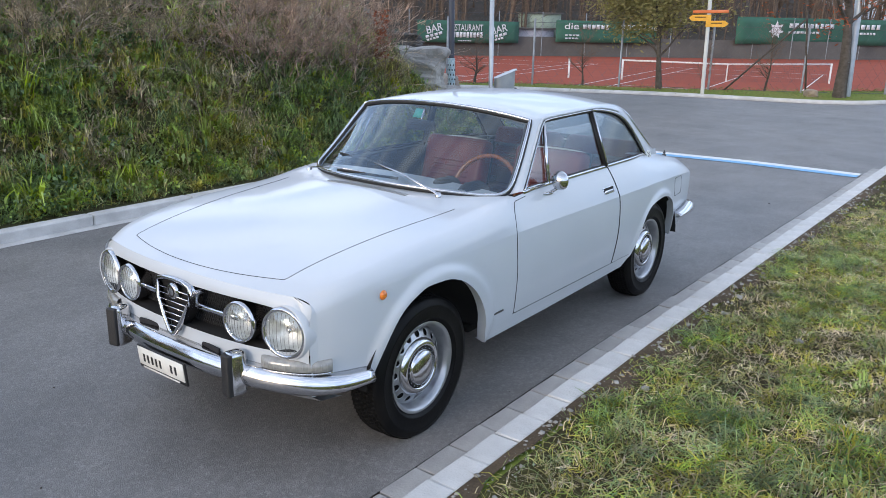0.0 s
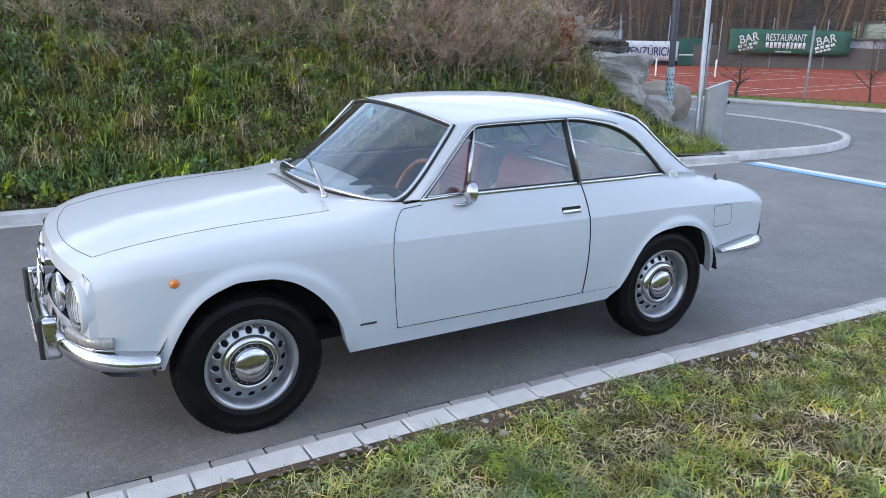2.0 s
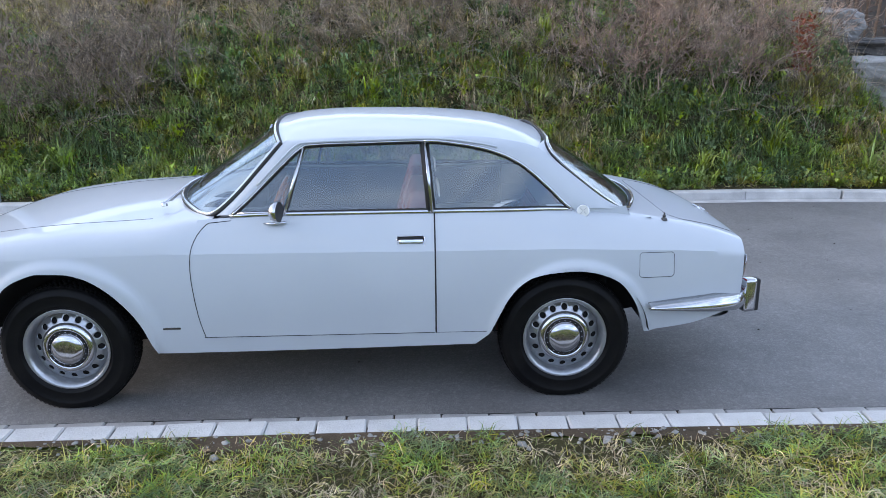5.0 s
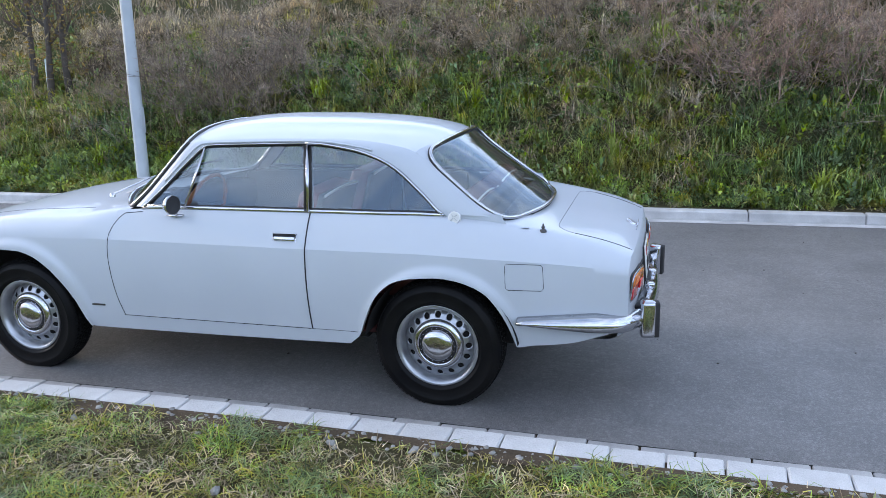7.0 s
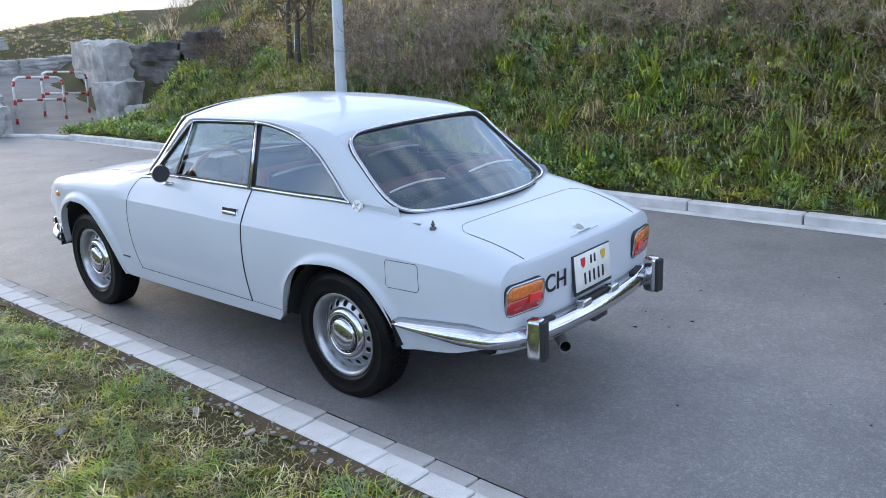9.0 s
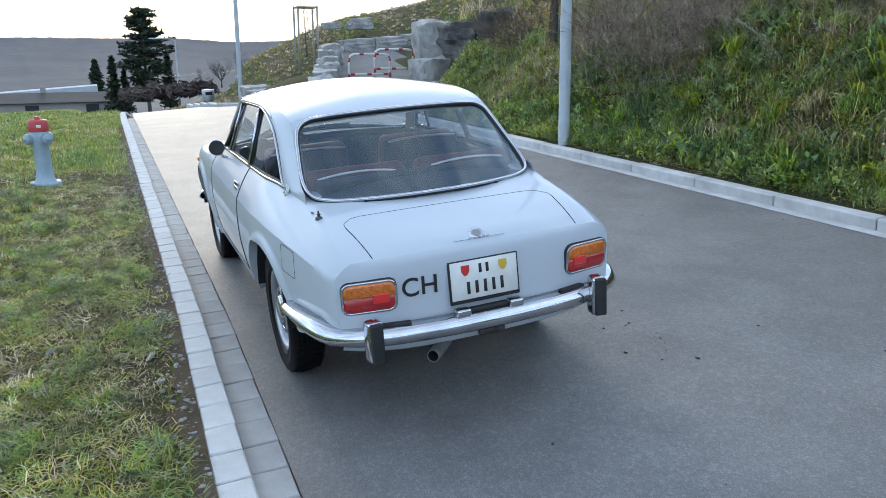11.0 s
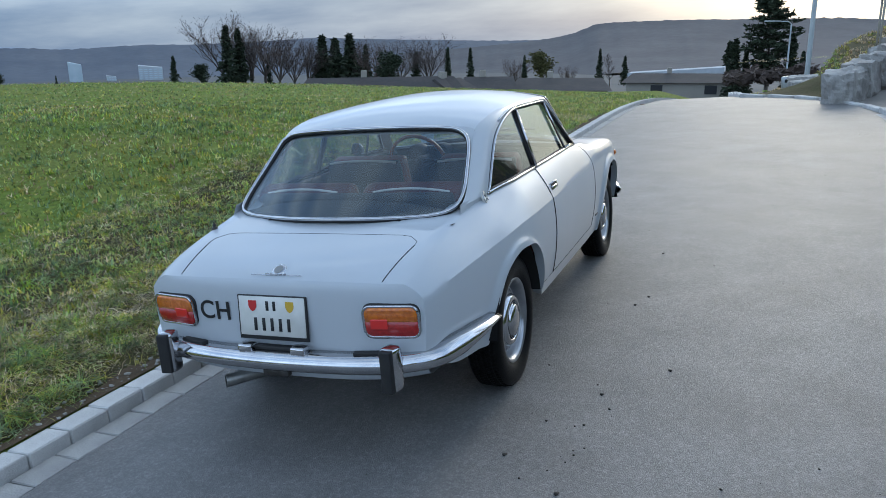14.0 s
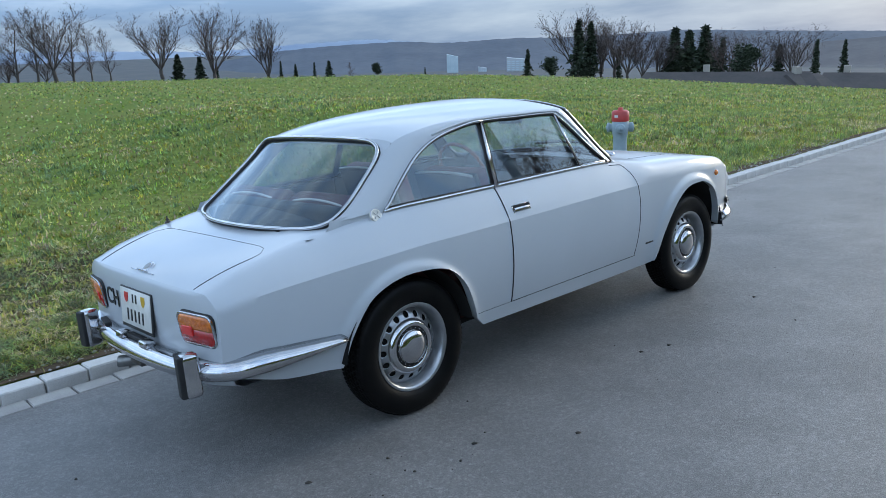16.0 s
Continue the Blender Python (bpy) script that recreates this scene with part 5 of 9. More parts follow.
for m in (M_TURF, M_BANK, M_SOIL, M_THATCH, M_CLAY):
    m.node_tree.nodes["Principled BSDF"].inputs["Specular IOR Level"].default_value = 0.05

# ---- ground ----
def road_z(y):
    return -0.020 * max(0.0, -y - 0.4) if y > -3.9 else -0.07


def noise2(x, y, s, seed=0.0):
    return noise.noise(Vector((x * s + seed, y * s - seed, seed * 0.37)))


def clamp01(v):
    return max(0.0, min(1.0, v))


def sstep(a, b, v):
    t = clamp01((v - a) / (b - a))
    return t * t * (3 - 2 * t)


LEAN = Matrix.Rotation(math.atan(0.07), 4, "X")
VIEW = Vector((-4.2, -1.8, 1.55))


def sighted(az, el, dist):
    """A place by bearing, height angle and distance from the middle of the rear half of the walk."""
    return VIEW + Vector((dist * math.cos(radians(az)), dist * math.sin(radians(az)), dist * math.tan(radians(el))))


f_bankh = smooth_fn((-7, 3.6), (-4, 4.6), (4, 4.2), (9, 3.0), (14, 2.3), (24, 2.0), (34, 1.6))


def kerb_y(x):
    """The grass-side edge of the kerb; beyond the crest the road swings away."""
    return 1.142 + 0.0195 * max(0, -x - 0.3) - 0.002 * max(0, x - 12) ** 2


def fall(x):
    return -0.0045 * max(0, x - 11) ** 2 if x < 30 else -1.62 - 0.17 * (x - 30)


def ramp_c(x):
    """Centre line of the footpath that climbs past the barriers."""
    return -4.6 - 0.30 * max(0, x - 13)


def bank_in(x):
    """How far the foot of the bank comes forward at its end."""
    return 0.24 * (1 - sstep(-6.9, -4.0, x))


def bank_edge(x):
    """The road-side edge of the bank kerb, which swings in beyond the footpath."""
    return -3.80 + bank_in(x) + 0.05 * max(0, min(x, 17) - 10) ** 2 + 0.10 * max(0, x - 17)


def bank_z(x, y):
    """The overgrown bank on the hill side, from the kerb up."""
    d = bank_in(x) - 4.0 - y
    e0 = sstep(-7.15, -4.75, x + 0.12 * d)
    h = 0.03 + 0.03 * min(d, 1) + e0 * f_bankh(x) * (1 - math.exp(-max(0, d) / (3.9 + 0.10 * max(0, x)))) * sstep(-0.2 + 0.7 * sstep(4.5, 8, x), 1.1 + 0.7 * sstep(4.5, 8, x), d)
    h += 1.15 * sstep(1.4, 4.4, d) * sstep(4.5, 8.5, x) * (1 - sstep(12.5, 17, x))
    h += e0 * (0.17 * noise2(x, y, 0.7, 3) + 0.15 * noise2(x, y, 1.9, 5) + 0.10 * noise2(x, y, 4.2, 7)) * clamp01(1.4 * d)
    # the footpath cut
    if x > 10:
        c = ramp_c(x)
        inside = (1 - sstep(1.15, 1.8, abs(y - c))) * sstep(10.2, 11.5, x)
        path = -0.03 + fall(min(x, 14)) + 0.03 * max(0, x - 14) + 0.11 * max(0, min(x, 22) - 16)
        left = sstep(c + 1.1, c + 1.7, y) * sstep(10.0, 11.0, x)
        h = h * (1 - inside) + path * inside
        h = h * (1 - left) + left * (0.02 + fall(x) + ((0.12 * max(0, min(x, 18) - 12.5)) * (1 - sstep(18, 23, x)) - 1.5 * sstep(20, 27, x) + 0.05 * noise2(x, y, 1.0)) * sstep(0.3, 3.0, bank_edge(x) - y))
    return h - 0.02 - 0.10 * (1 - sstep(-7.5, -6.9, x))


ys_b = np.concatenate([-3.99 - np.linspace(0, 3, 40), -3.99 - np.linspace(3.3, 26, 34)])
rows = [[(x, y, bank_z(x, y)) for y in [bank_edge(x) - 0.05 - k * (bank_edge(x) + 3.92) / 10 for k in range(10)] + list(ys_b)] for x in np.concatenate([np.linspace(-9.5, -7.2, 12), np.linspace(-7.1, 10.4, 180), np.linspace(10.6, 36, 110)])]
bank = part("bank", grid(rows), M_BANK, None)
tagged(bank, "steep earth bank overgrown with grass and weeds", "bank", kind="structure")


f_crest = smooth_fn((120, 1.4), (90, 1.35), (74.5, 1.22), (65.4, 0.80), (58.2, 0.46), (45, -0.28), (36.4, -1.02), (28.9, -1.78), (20.8, -2.66), (12, -3.5), (0, -4.2), (-40, -4.5))


def field_z(x, y):
    """Verge and meadow on the open side of the road, swelling to a crest."""
    d = max(0, y - kerb_y(x))
    z = 0.055 + 0.030 * min(d, 0.5) + min(d, 7) * (0.035 + 0.085 * sstep(0, 5, x) * (1 - sstep(7, 14, x)))
    r, az = math.hypot(x - VIEW.x, y - VIEW.y), math.degrees(math.atan2(y - VIEW.y, x - VIEW.x))
    crest = 1.55 + 42 * math.tan(radians(f_crest(az))) - 0.16 * max(0, r - 42)
    t = clamp01((r - 9) / 33) * sstep(0.2, 5, d)
    return z * (1 - t) + crest * t + fall(x) * (1 - sstep(0, 6, d)) * (1 - t) + 0.02 * noise2(x, y, 0.45) * clamp01(d / 2)


# road sheet with the bend over the crest, and the open yard behind
rows = []
for x in np.concatenate([np.linspace(-7.2, 9, 40), np.linspace(9.3, 30, 40)]):
    yk = kerb_y(x) - 0.287
    far = bank_edge(x) + 0.04
    rows.append([(x, far + (yk - far) * k / 12, road_z(far + (yk - far) * k / 12) * clamp01((16 - x) / 5) + fall(x)) for k in range(13)])
road = part("road", grid(rows), M_ASPHALT, None)
tagged(road, "grey asphalt road with fine chippings", "road", kind="structure")
YARD_KERB = [(-6.0, -30.0), (-10.0, -16.0), (-12.2, -11.4), (-13.3, -9.4), (-14.1, -8.0), (-14.8, -6.6), (-15.6, -5.0), (-16.0, -3.6), (-16.4, -2.0), (-16.9, -1.1), (-18.0, -0.35), (-21.0, 0.6), (-34.0, 3.0), (-60.0, 40.0)]
rows = []
for y in np.concatenate([np.linspace(-30, -12.5, 8), np.linspace(-12, -3.8, 24), np.linspace(-3.7, 0.86, 22), np.linspace(1.5, 40, 12)]):
    x0 = float(np.interp(y, [p[1] for p in YARD_KERB], [p[0] for p in YARD_KERB]))
    rows.append([(x, y, -0.004 + (road_z(y) if y < 0.8 else 0) * clamp01((x + 14) / 7)) for x in np.linspace(x0, -7.2, 20)])
yard = part("yard", grid(rows), M_ASPHALT, None)
tagged(yard, "wide asphalt junction in front of the tennis courts", "road", kind="structure")
xs_f = np.concatenate([np.linspace(-7.3, 14, 90), np.linspace(14.5, 120, 50)])
rows = [[(x, kerb_y(x) - 0.005 + d, field_z(x, kerb_y(x) + d)) for d in np.concatenate([np.linspace(0, 3, 20), np.linspace(3.4, 100, 50)])] for x in xs_f]
field = part("meadow", grid(rows), M_TURF, None)
tagged(field, "mown green meadow sloping gently upwards", "meadow", kind="structure")
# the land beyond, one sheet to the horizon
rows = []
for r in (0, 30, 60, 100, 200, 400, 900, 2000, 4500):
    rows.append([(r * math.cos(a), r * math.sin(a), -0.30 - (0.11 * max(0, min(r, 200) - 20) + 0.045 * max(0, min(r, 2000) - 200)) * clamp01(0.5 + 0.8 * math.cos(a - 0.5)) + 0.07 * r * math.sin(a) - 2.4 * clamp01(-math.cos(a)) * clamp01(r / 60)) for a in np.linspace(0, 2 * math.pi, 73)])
# the valley's blue haze is painted into this base colour
land = part("ground", grid(rows), material("hazed_far_land", (0.050, 0.058, 0.064), 0.95, color2=(0.075, 0.078, 0.078), scale=0.02, fine=0.1, fine_scale=0.3), None)
tagged(land, "land falling away to the valley, coloured blue-grey with haze", "ground", kind="structure")

# matted ground under the verge grass
rows = [[(x, kerb_y(x) + d, field_z(x, kerb_y(x) + d) + 0.012 - 0.03 * sstep(2.6, 3.3, d + 0.4 * noise2(x, d, 0.8, 3)) - 0.03 * sstep(5, 6, x + 0.8 * noise2(x, d, 0.9, 5))) for d in np.linspace(0.08, 3.4, 40)] for x in np.linspace(-7.2, 6, 110)]
tagged(part("verge_soil", grid(rows), M_THATCH, None), "dull matted soil under the verge grass", "soil", kind="structure")
# bare strip along the kerb
rows = [[(x, kerb_y(x) + d, field_z(x, kerb_y(x) + d) + 0.017) for d in np.linspace(0, max(0.05, 0.11 - 0.06 * sstep(0.8, 2.2, x) + 0.12 * noise2(x, 0, 0.9, 9) + 0.08 * noise2(x, 0, 4.0, 2)), 4)] for x in np.linspace(-7, 12, 240)]
tagged(part("soil_strip", grid(rows), M_SOIL, None), "strip of bare brown soil beside the kerb", "soil", kind="structure")

# ---- kerbs of single stones ----
def stone_mesh(name, size, bevel, mat, seed):
    rnd = random.Random(seed)
    bm = box((0, 0, 0), size, None, bevel, 1)
    for v in bm.verts:
        v.co += Vector((rnd.uniform(-1, 1), rnd.uniform(-1, 1), rnd.uniform(-1, 1))) * 0.0025
    me = bpy.data.meshes.new(name)
    bm.to_mesh(me)
    bm.free()
    me.materials.append(mat)
    return me


kerb = empty("kerb")
tagged(kerb, "kerb of pale granite blocks beside the grass verge", "kerb", kind="structure")
kerb_meshes = [stone_mesh("kerb_stone", (0.2150, 0.134, 0.15), 0.007, M_KERB, k) for k in range(5)]
gutter = empty("gutter")
tagged(gutter, "row of flat grey gutter stones along the asphalt", "gutter", kind="structure")
gutter_meshes = [stone_mesh("gutter_stone", (0.2150, 0.148, 0.07), 0.005, M_GUTTER, 20 + k) for k in range(5)]
rnd = random.Random(7)
for k in range(-3, 99):
    x = -7.0 + 0.2215 * k
    turn = math.atan(-0.004 * max(0, x - 12) - (0.0195 if x < -0.3 else 0))
    for own, meshes, name, off, z in ((kerb, kerb_meshes, "kerb_stone", -0.067, -0.008), (gutter, gutter_meshes, "gutter_stone", -0.210, -0.034)):
        ob = new(name, meshes[rnd.randrange(5)])
        ob.parent = own
        xx = x + (0.0 if own == kerb else 0.11)
        ob.matrix_basis = Matrix.Translation((xx, kerb_y(xx) + off + rnd.uniform(-0.002, 0.002), z + fall(xx) + rnd.uniform(-0.002, 0.0025))) @ Euler((rnd.uniform(-0.012, 0.012), rnd.uniform(-0.006, 0.006), turn + rnd.uniform(-0.008, 0.008))).to_matrix().to_4x4()
raw("kerb_bed", [(x, kerb_y(x) + o, z + fall(x)) for x in np.linspace(-7.6, 16, 60) for o, z in ((-0.292, -0.010), (-0.10, -0.014), (-0.10, 0.040), (0.004, 0.045))], [(4 * i + j, 4 * i + j + 1, 4 * i + j + 5, 4 * i + j + 4) for i in range(59) for j in range(3)], M_SOIL, None, kind="structure", label="dark joint filling under the kerb")
raw("kerb_run", [(x, kerb_y(x) + o, z + fall(x)) for x in np.linspace(14.9, 30, 30) for o, z in ((-0.12, -0.03), (-0.12, 0.066), (0.0, 0.066), (0.0, -0.03))], [(4 * i + j, 4 * i + j + 1, 4 * i + j + 5, 4 * i + j + 4) for i in range(29) for j in range(3)], M_KERB, None, kind="structure", label="kerb running on over the crest")
raw("kerb_back", [(x, 1.213 + o, z) for x in np.linspace(-30, -7.77, 40) for o, z in ((-0.06, -0.03), (-0.06, 0.066), (0.06, 0.066), (0.06, -0.03))], [(4 * i + j, 4 * i + j + 1, 4 * i + j + 5, 4 * i + j + 4) for i in range(39) for j in range(3)], M_KERB, None, kind="structure", label="kerb running on past the parking line")
far_kerb = empty("bank_kerb")
tagged(far_kerb, "long pale concrete kerb at the foot of the bank", "kerb", kind="structure")
long_meshes = [stone_mesh("kerb_stone", (0.992, 0.13, 0.20), 0.010, M_KERB, 40 + k) for k in range(4)]
for k in range(28):
    x = -6.4 + 1.0 * k
    ob = new("kerb_stone", long_meshes[k % 4])
    ob.parent = far_kerb
    ob.matrix_basis = Matrix.Translation((x, bank_edge(x), (-0.070 - (0.030 if 10.6 < x < 13.4 else 0)) * clamp01((17 - x) / 5 + 0.3) + rnd.uniform(-0.003, 0.003) + fall(x))) @ Euler((0, 0, math.atan((bank_edge(x + 0.3) - bank_edge(x - 0.3)) / 0.6) + rnd.uniform(-0.003, 0.003))).to_matrix().to_4x4()
bm = grid([[(x, y, z) for y, z in ((bank_edge(x) + 0.063, -0.056), (bank_edge(x) + 0.165, -0.061))] for x in np.linspace(-6.9, 10.8, 41)])
tagged(part("bank_gutter", bm, M_KERB, None), "narrow pale concrete strip in front of the kerb", "gutter", kind="structure")

# parking line
def flat_strip(name, pts, w, mat, z=0.006, label=""):
    vs, fs = [], []
    for i, p in enumerate(pts):
        a, b = Vector(pts[max(0, i - 1)]), Vector(pts[min(len(pts) - 1, i + 1)])
        n = Vector((-(b - a).y, (b - a).x)).normalized() * w / 2
        for q in (1, -1):
            vs.append((p[0] + n.x * q, p[1] + n.y * q, z + (road_z(p[1]) if p[0] > -16 else 0)))
    return raw(name, vs, [(2 * i, 2 * i + 1, 2 * i + 3, 2 * i + 2) for i in range(len(pts) - 1)], mat, None, kind="structure", label=label)


ys = np.linspace(0.975, -3.30, 14)
flat_strip("parking_line_white", [(-7.05, y) for y in ys], 0.16, M_WHITE, label="painted white parking line")
flat_strip("parking_line_blue", [(-6.885, y) for y in ys], 0.17, M_BLUE, label="painted blue parking line")

# ---- street furniture ----
def lamp_post(at, r0, h, lean=LEAN, arm=False):
    post = empty("lamp_post")
    post.matrix_basis = Matrix.Translation(at) @ lean
    part("mast", lathe([(r0 * 1.0, -0.3), (r0, 0.4), (r0 * 0.98, 1.2), (r0 * 0.62, h)], 20, "z"), M_POST, post)
    part("hatch", box((-r0 * 0.99, 0, 0.9), (0.01, 0.07, 0.30), None, 0.004), M_POST, post)
    if arm:
        part("arm", tube([(0, 0, h), (0, 0.2, h + 0.15), (0, 1.1, h + 0.2)], r0 * 0.5, 8), M_POST, post)
        part("lantern", box((0, 1.4, h + 0.19), (0.2, 0.7, 0.09), None, 0.03, 2), M_POST, post)
    return post


tagged(lamp_post((3.90, -3.985, 0.0), 0.072, 6.0, Matrix.Rotation(radians(2.6), 4, "X")), "grey painted steel lamp post at the foot of the bank", "lamp post", group="lamp posts")
tagged(lamp_post((25.5, -3.2, -0.85), 0.085, 7.5), "grey lamp post beyond the bend", "lamp post", group="lamp posts")
tagged(lamp_post((56.0, -3.3, -4.2), 0.07, 5.7, arm=True), "distant street lamp with a short arm", "lamp post", group="lamp posts")

M_HYD = material("light_blue_cast_iron", (0.34, 0.42, 0.47), 0.5, color2=(0.28, 0.36, 0.41), scale=9, bump=0.2, bump_scale=60, fine=0.04)
M_HYDRED = material("red_enamel", (0.48, 0.055, 0.05), 0.45, color2=(0.38, 0.05, 0.045), scale=14)
hyd = empty("fire_hydrant")
tagged(hyd, "pale blue fire hydrant with a red cap standing in the grass", "fire hydrant")
hyd.matrix_basis = Matrix.Translation((4.50, 2.07, 0.20)) @ Matrix.Rotation(radians(3.0), 4, "X")
part("flange", lathe([(0.0, 0.04), (0.15, 0.04), (0.155, 0.02), (0.155, -0.05)], 24, "z"), M_HYD, hyd)
part("barrel", lathe([(0.12, 0.03), (0.095, 0.07), (0.082, 0.14), (0.078, 0.40), (0.088, 0.43), (0.094, 0.47), (0.094, 0.575), (0.085, 0.585)], 28, "z"), M_HYD, hyd)
part("cap", lathe([(0.098, 0.575), (0.101, 0.60), (0.099, 0.675), (0.085, 0.695), (0.03, 0.70), (0.028, 0.73), (0.0, 0.732)], 28, "z"), M_HYDRED, hyd, "red hydrant cap")
for a in (-35, 115, 215):
    o = part("outlet", lathe([(0.046, 0.06), (0.046, 0.115), (0.056, 0.118), (0.056, 0.145), (0.045, 0.152), (0.018, 0.154), (0.016, 0.165), (0.0, 0.166)], 18, "x"), M_HYD, hyd)
    o.matrix_basis = Matrix.Translation((0, 0, 0.50)) @ Matrix.Rotation(radians(a), 4, "Z")
part("plate", box((-0.10, -0.01, 0.635), (0.006, 0.045, 0.028), None, 0.003), M_PLATE, hyd)

M_BARW = material("white_barrier_paint", (0.72, 0.71, 0.68), 0.45, color2=(0.60, 0.59, 0.56), scale=12)
M_BARR = material("red_barrier_paint", (0.42, 0.035, 0.035), 0.45, color2=(0.34, 0.03, 0.03), scale=12)


def barrier(at, turn, w=1.15, h=0.95):
    b = empty("barrier")
    b.matrix_basis = Matrix.Translation(at) @ LEAN @ Matrix.Rotation(radians(turn), 4, "Z")
    def striped(name, pts):
        ob = part(name, tube(pts, 0.030, 10), M_BARW, b)
        total = [Vector(p) for p in pts]
        d = np.cumsum([0] + [(q - p).length for p, q in zip(total, total[1:])])
        n = max(2, int(d[-1] / 0.20))
        for k in range(0, n, 2):
            ts = np.linspace((k + 0.3) / n, (k + 0.85) / n, 4) * d[-1]
            seg_pts = [tuple(float(np.interp(t, d, [q[c] for q in total])) for c in range(3)) for t in ts]
            part("red_band", tube(seg_pts, 0.0315, 10), M_BARR, ob)
    c = 0.14
    loop = [(0, -w / 2, -0.1), (0, -w / 2, h - c), (0, -w / 2 + c * 0.3, h - c * 0.3), (0, -w / 2 + c, h), (0, w / 2 - c, h), (0, w / 2 - c * 0.3, h - c * 0.3), (0, w / 2, h - c), (0, w / 2, -0.1)]
    striped("hoop", loop)
    striped("cross_bar", [(0, -w / 2, h * 0.47), (0, w / 2, h * 0.47)])
    return tagged(b, "red and white striped tubular barrier on the footpath", "barrier", group="barriers on the footpath")


barrier((15.15, -4.98, 0.0), 2, 1.12)
barrier((15.85, -5.90, 0.05), 4, 1.12)
def path_point(x, o):
    y = min(ramp_c(x) + o, bank_edge(x) - 0.07)
    return (x, y, -0.012 + (-0.03 + fall(min(x, 14)) + 0.03 * max(0, x - 14) + 0.11 * max(0, x - 16)))


rows = [[path_point(x, o) for o in np.linspace(-1.3, 1.3, 9)] for x in np.linspace(10.9, 23, 40)]
tagged(part("footpath", grid(rows), material("footpath_gravel", (0.22, 0.21, 0.19), 0.9, color2=(0.17, 0.16, 0.15), scale=1.5, bump=0.4, bump_scale=60, fine=0.1, fine_scale=70), None), "grey footpath climbing between rock walls", "path", kind="structure")


def rock(at, size, seed, label="rough pale limestone boulder", turn=0, rough=0.16, flatten=0.5, group="boulders", mat=None, layers=0.03):
    """A broken block: a bevelled box displaced at three scales."""
    bm = bmesh.new()
    bmesh.ops.create_cube(bm, size=1)
    bmesh.ops.subdivide_edges(bm, edges=bm.edges, cuts=15, use_grid_fill=True)
    for v in bm.verts:
        p = v.co.copy()
        n = p.normalized()
        q = p.lerp(n * 0.56, flatten)
        o = Vector((seed * 7.3, seed * 3.1, seed * 1.7))
        q += n * (rough * noise.noise(p * 1.6 + o) + rough * 0.6 * noise.noise(p * 4 + o) + rough * 0.3 * noise.noise(p * 9 + o))
        # layered fractures
        q += n * layers * math.floor(3 * noise.noise(Vector((p.x * 1.5, p.y * 1.5, p.z * 5)) + o))
        v.co = Vector((q.x * size[0], q.y * size[1], q.z * size[2]))
    ob = part("boulder", bm, mat or M_ROCK, None, smooth=layers == 0)
    ob.matrix_basis = Matrix.Translation(at) @ Matrix.Rotation(radians(turn), 4, "Z")
    return tagged(ob, label, "boulder", group=group)


# rock wall beside the footpath
WALL = [(x, ramp_c(x) + 1.42, top - 0.42, 1.72, 0.62, 0.92) for x, top in ((13.75, 0.52), (15.1, 0.62), (16.5, 0.72), (17.9, 0.84), (19.3, 0.98), (20.7, 1.12))]
WALL += [(13.1, -5.90, 0.32, 1.1, 0.85, 1.0), (13.9, -6.25, 0.95, 1.3, 0.8, 1.35), (15.2, -6.9, 0.95, 1.4, 0.9, 1.25), (16.6, -7.35, 1.05, 1.5, 0.9, 1.15), (18.1, -7.9, 1.2, 1.5, 0.9, 1.0),
         (22.4, -6.9, 1.02, 0.7, 1.2, 0.45), (22.3, -8.05, 1.02, 0.7, 1.2, 0.45), (22.4, -9.2, 1.05, 0.7, 1.2, 0.48), (25.0, -7.9, 1.75, 0.6, 0.9, 0.4), (25.5, -6.9, 1.75, 0.4, 0.7, 0.25),
         (11.4, -5.75, 0.02, 0.7, 0.5, 0.35), (12.1, -5.85, 0.10, 0.8, 0.5, 0.45), (20.3, -2.9, -0.25, 1.3, 0.8, 0.7), (18.9, -2.8, -0.2, 0.8, 0.6, 0.5)]
for k, (x, y, z, sx, sy, sz) in enumerate(WALL):
    rock((x, y, z), (sx, sy, sz), k + 1, "split limestone block walling the footpath", turn=(-17 if k < 6 or 6 < k < 11 else 0) + 3 * (k % 3), flatten=0.16, rough=0.10, layers=0.010, group="rock wall")
# grassy hillside behind the wall
f_hill = smooth_fn((6, -5.2), (1.5, -4.6), (-3, -3.7), (-4.6, -1.9), (-7.2, -0.7), (-9.9, 0.3), (-12.9, 0.9), (-18, 1.6), (-40, 3.0))


def hill_point(az, t):
    dist = 23 + 15 * t
    zc = 1.55 + 38 * math.tan(radians(f_hill(az)))
    z = -0.6 + (zc + 0.6) * (1 - (1 - t) ** 1.8)
    p = sighted(az, 0, dist)
    p.z = z + 0.10 * noise2(p.x, p.y, 0.5, 2) + 0.05 * noise2(p.x, p.y, 1.6, 4)
    return p


rows = [[hill_point(az, t) for az in np.linspace(2, -26, 90)] for t in np.linspace(0, 1.25, 24)]
tagged(part("hillside", grid(rows), M_BANK, None), "grassy hillside rising behind the footpath", "hill", kind="structure")
bin2 = empty("litter_bin")
tagged(bin2, "round stainless steel litter bin with a dark top", "litter bin")
bin2.matrix_basis = Matrix.Translation((33.0, -2.9, -1.75))
part("body", lathe([(0.0, 0.0), (0.27, 0.0), (0.27, 0.75), (0.28, 1.05), (0.25, 1.10), (0.0, 1.11)], 20, "z"), M_GALV, bin2)
part("slot", box((-0.26, 0.0, 0.93), (0.06, 0.3, 0.14), None, 0.01), M_GAP, bin2)
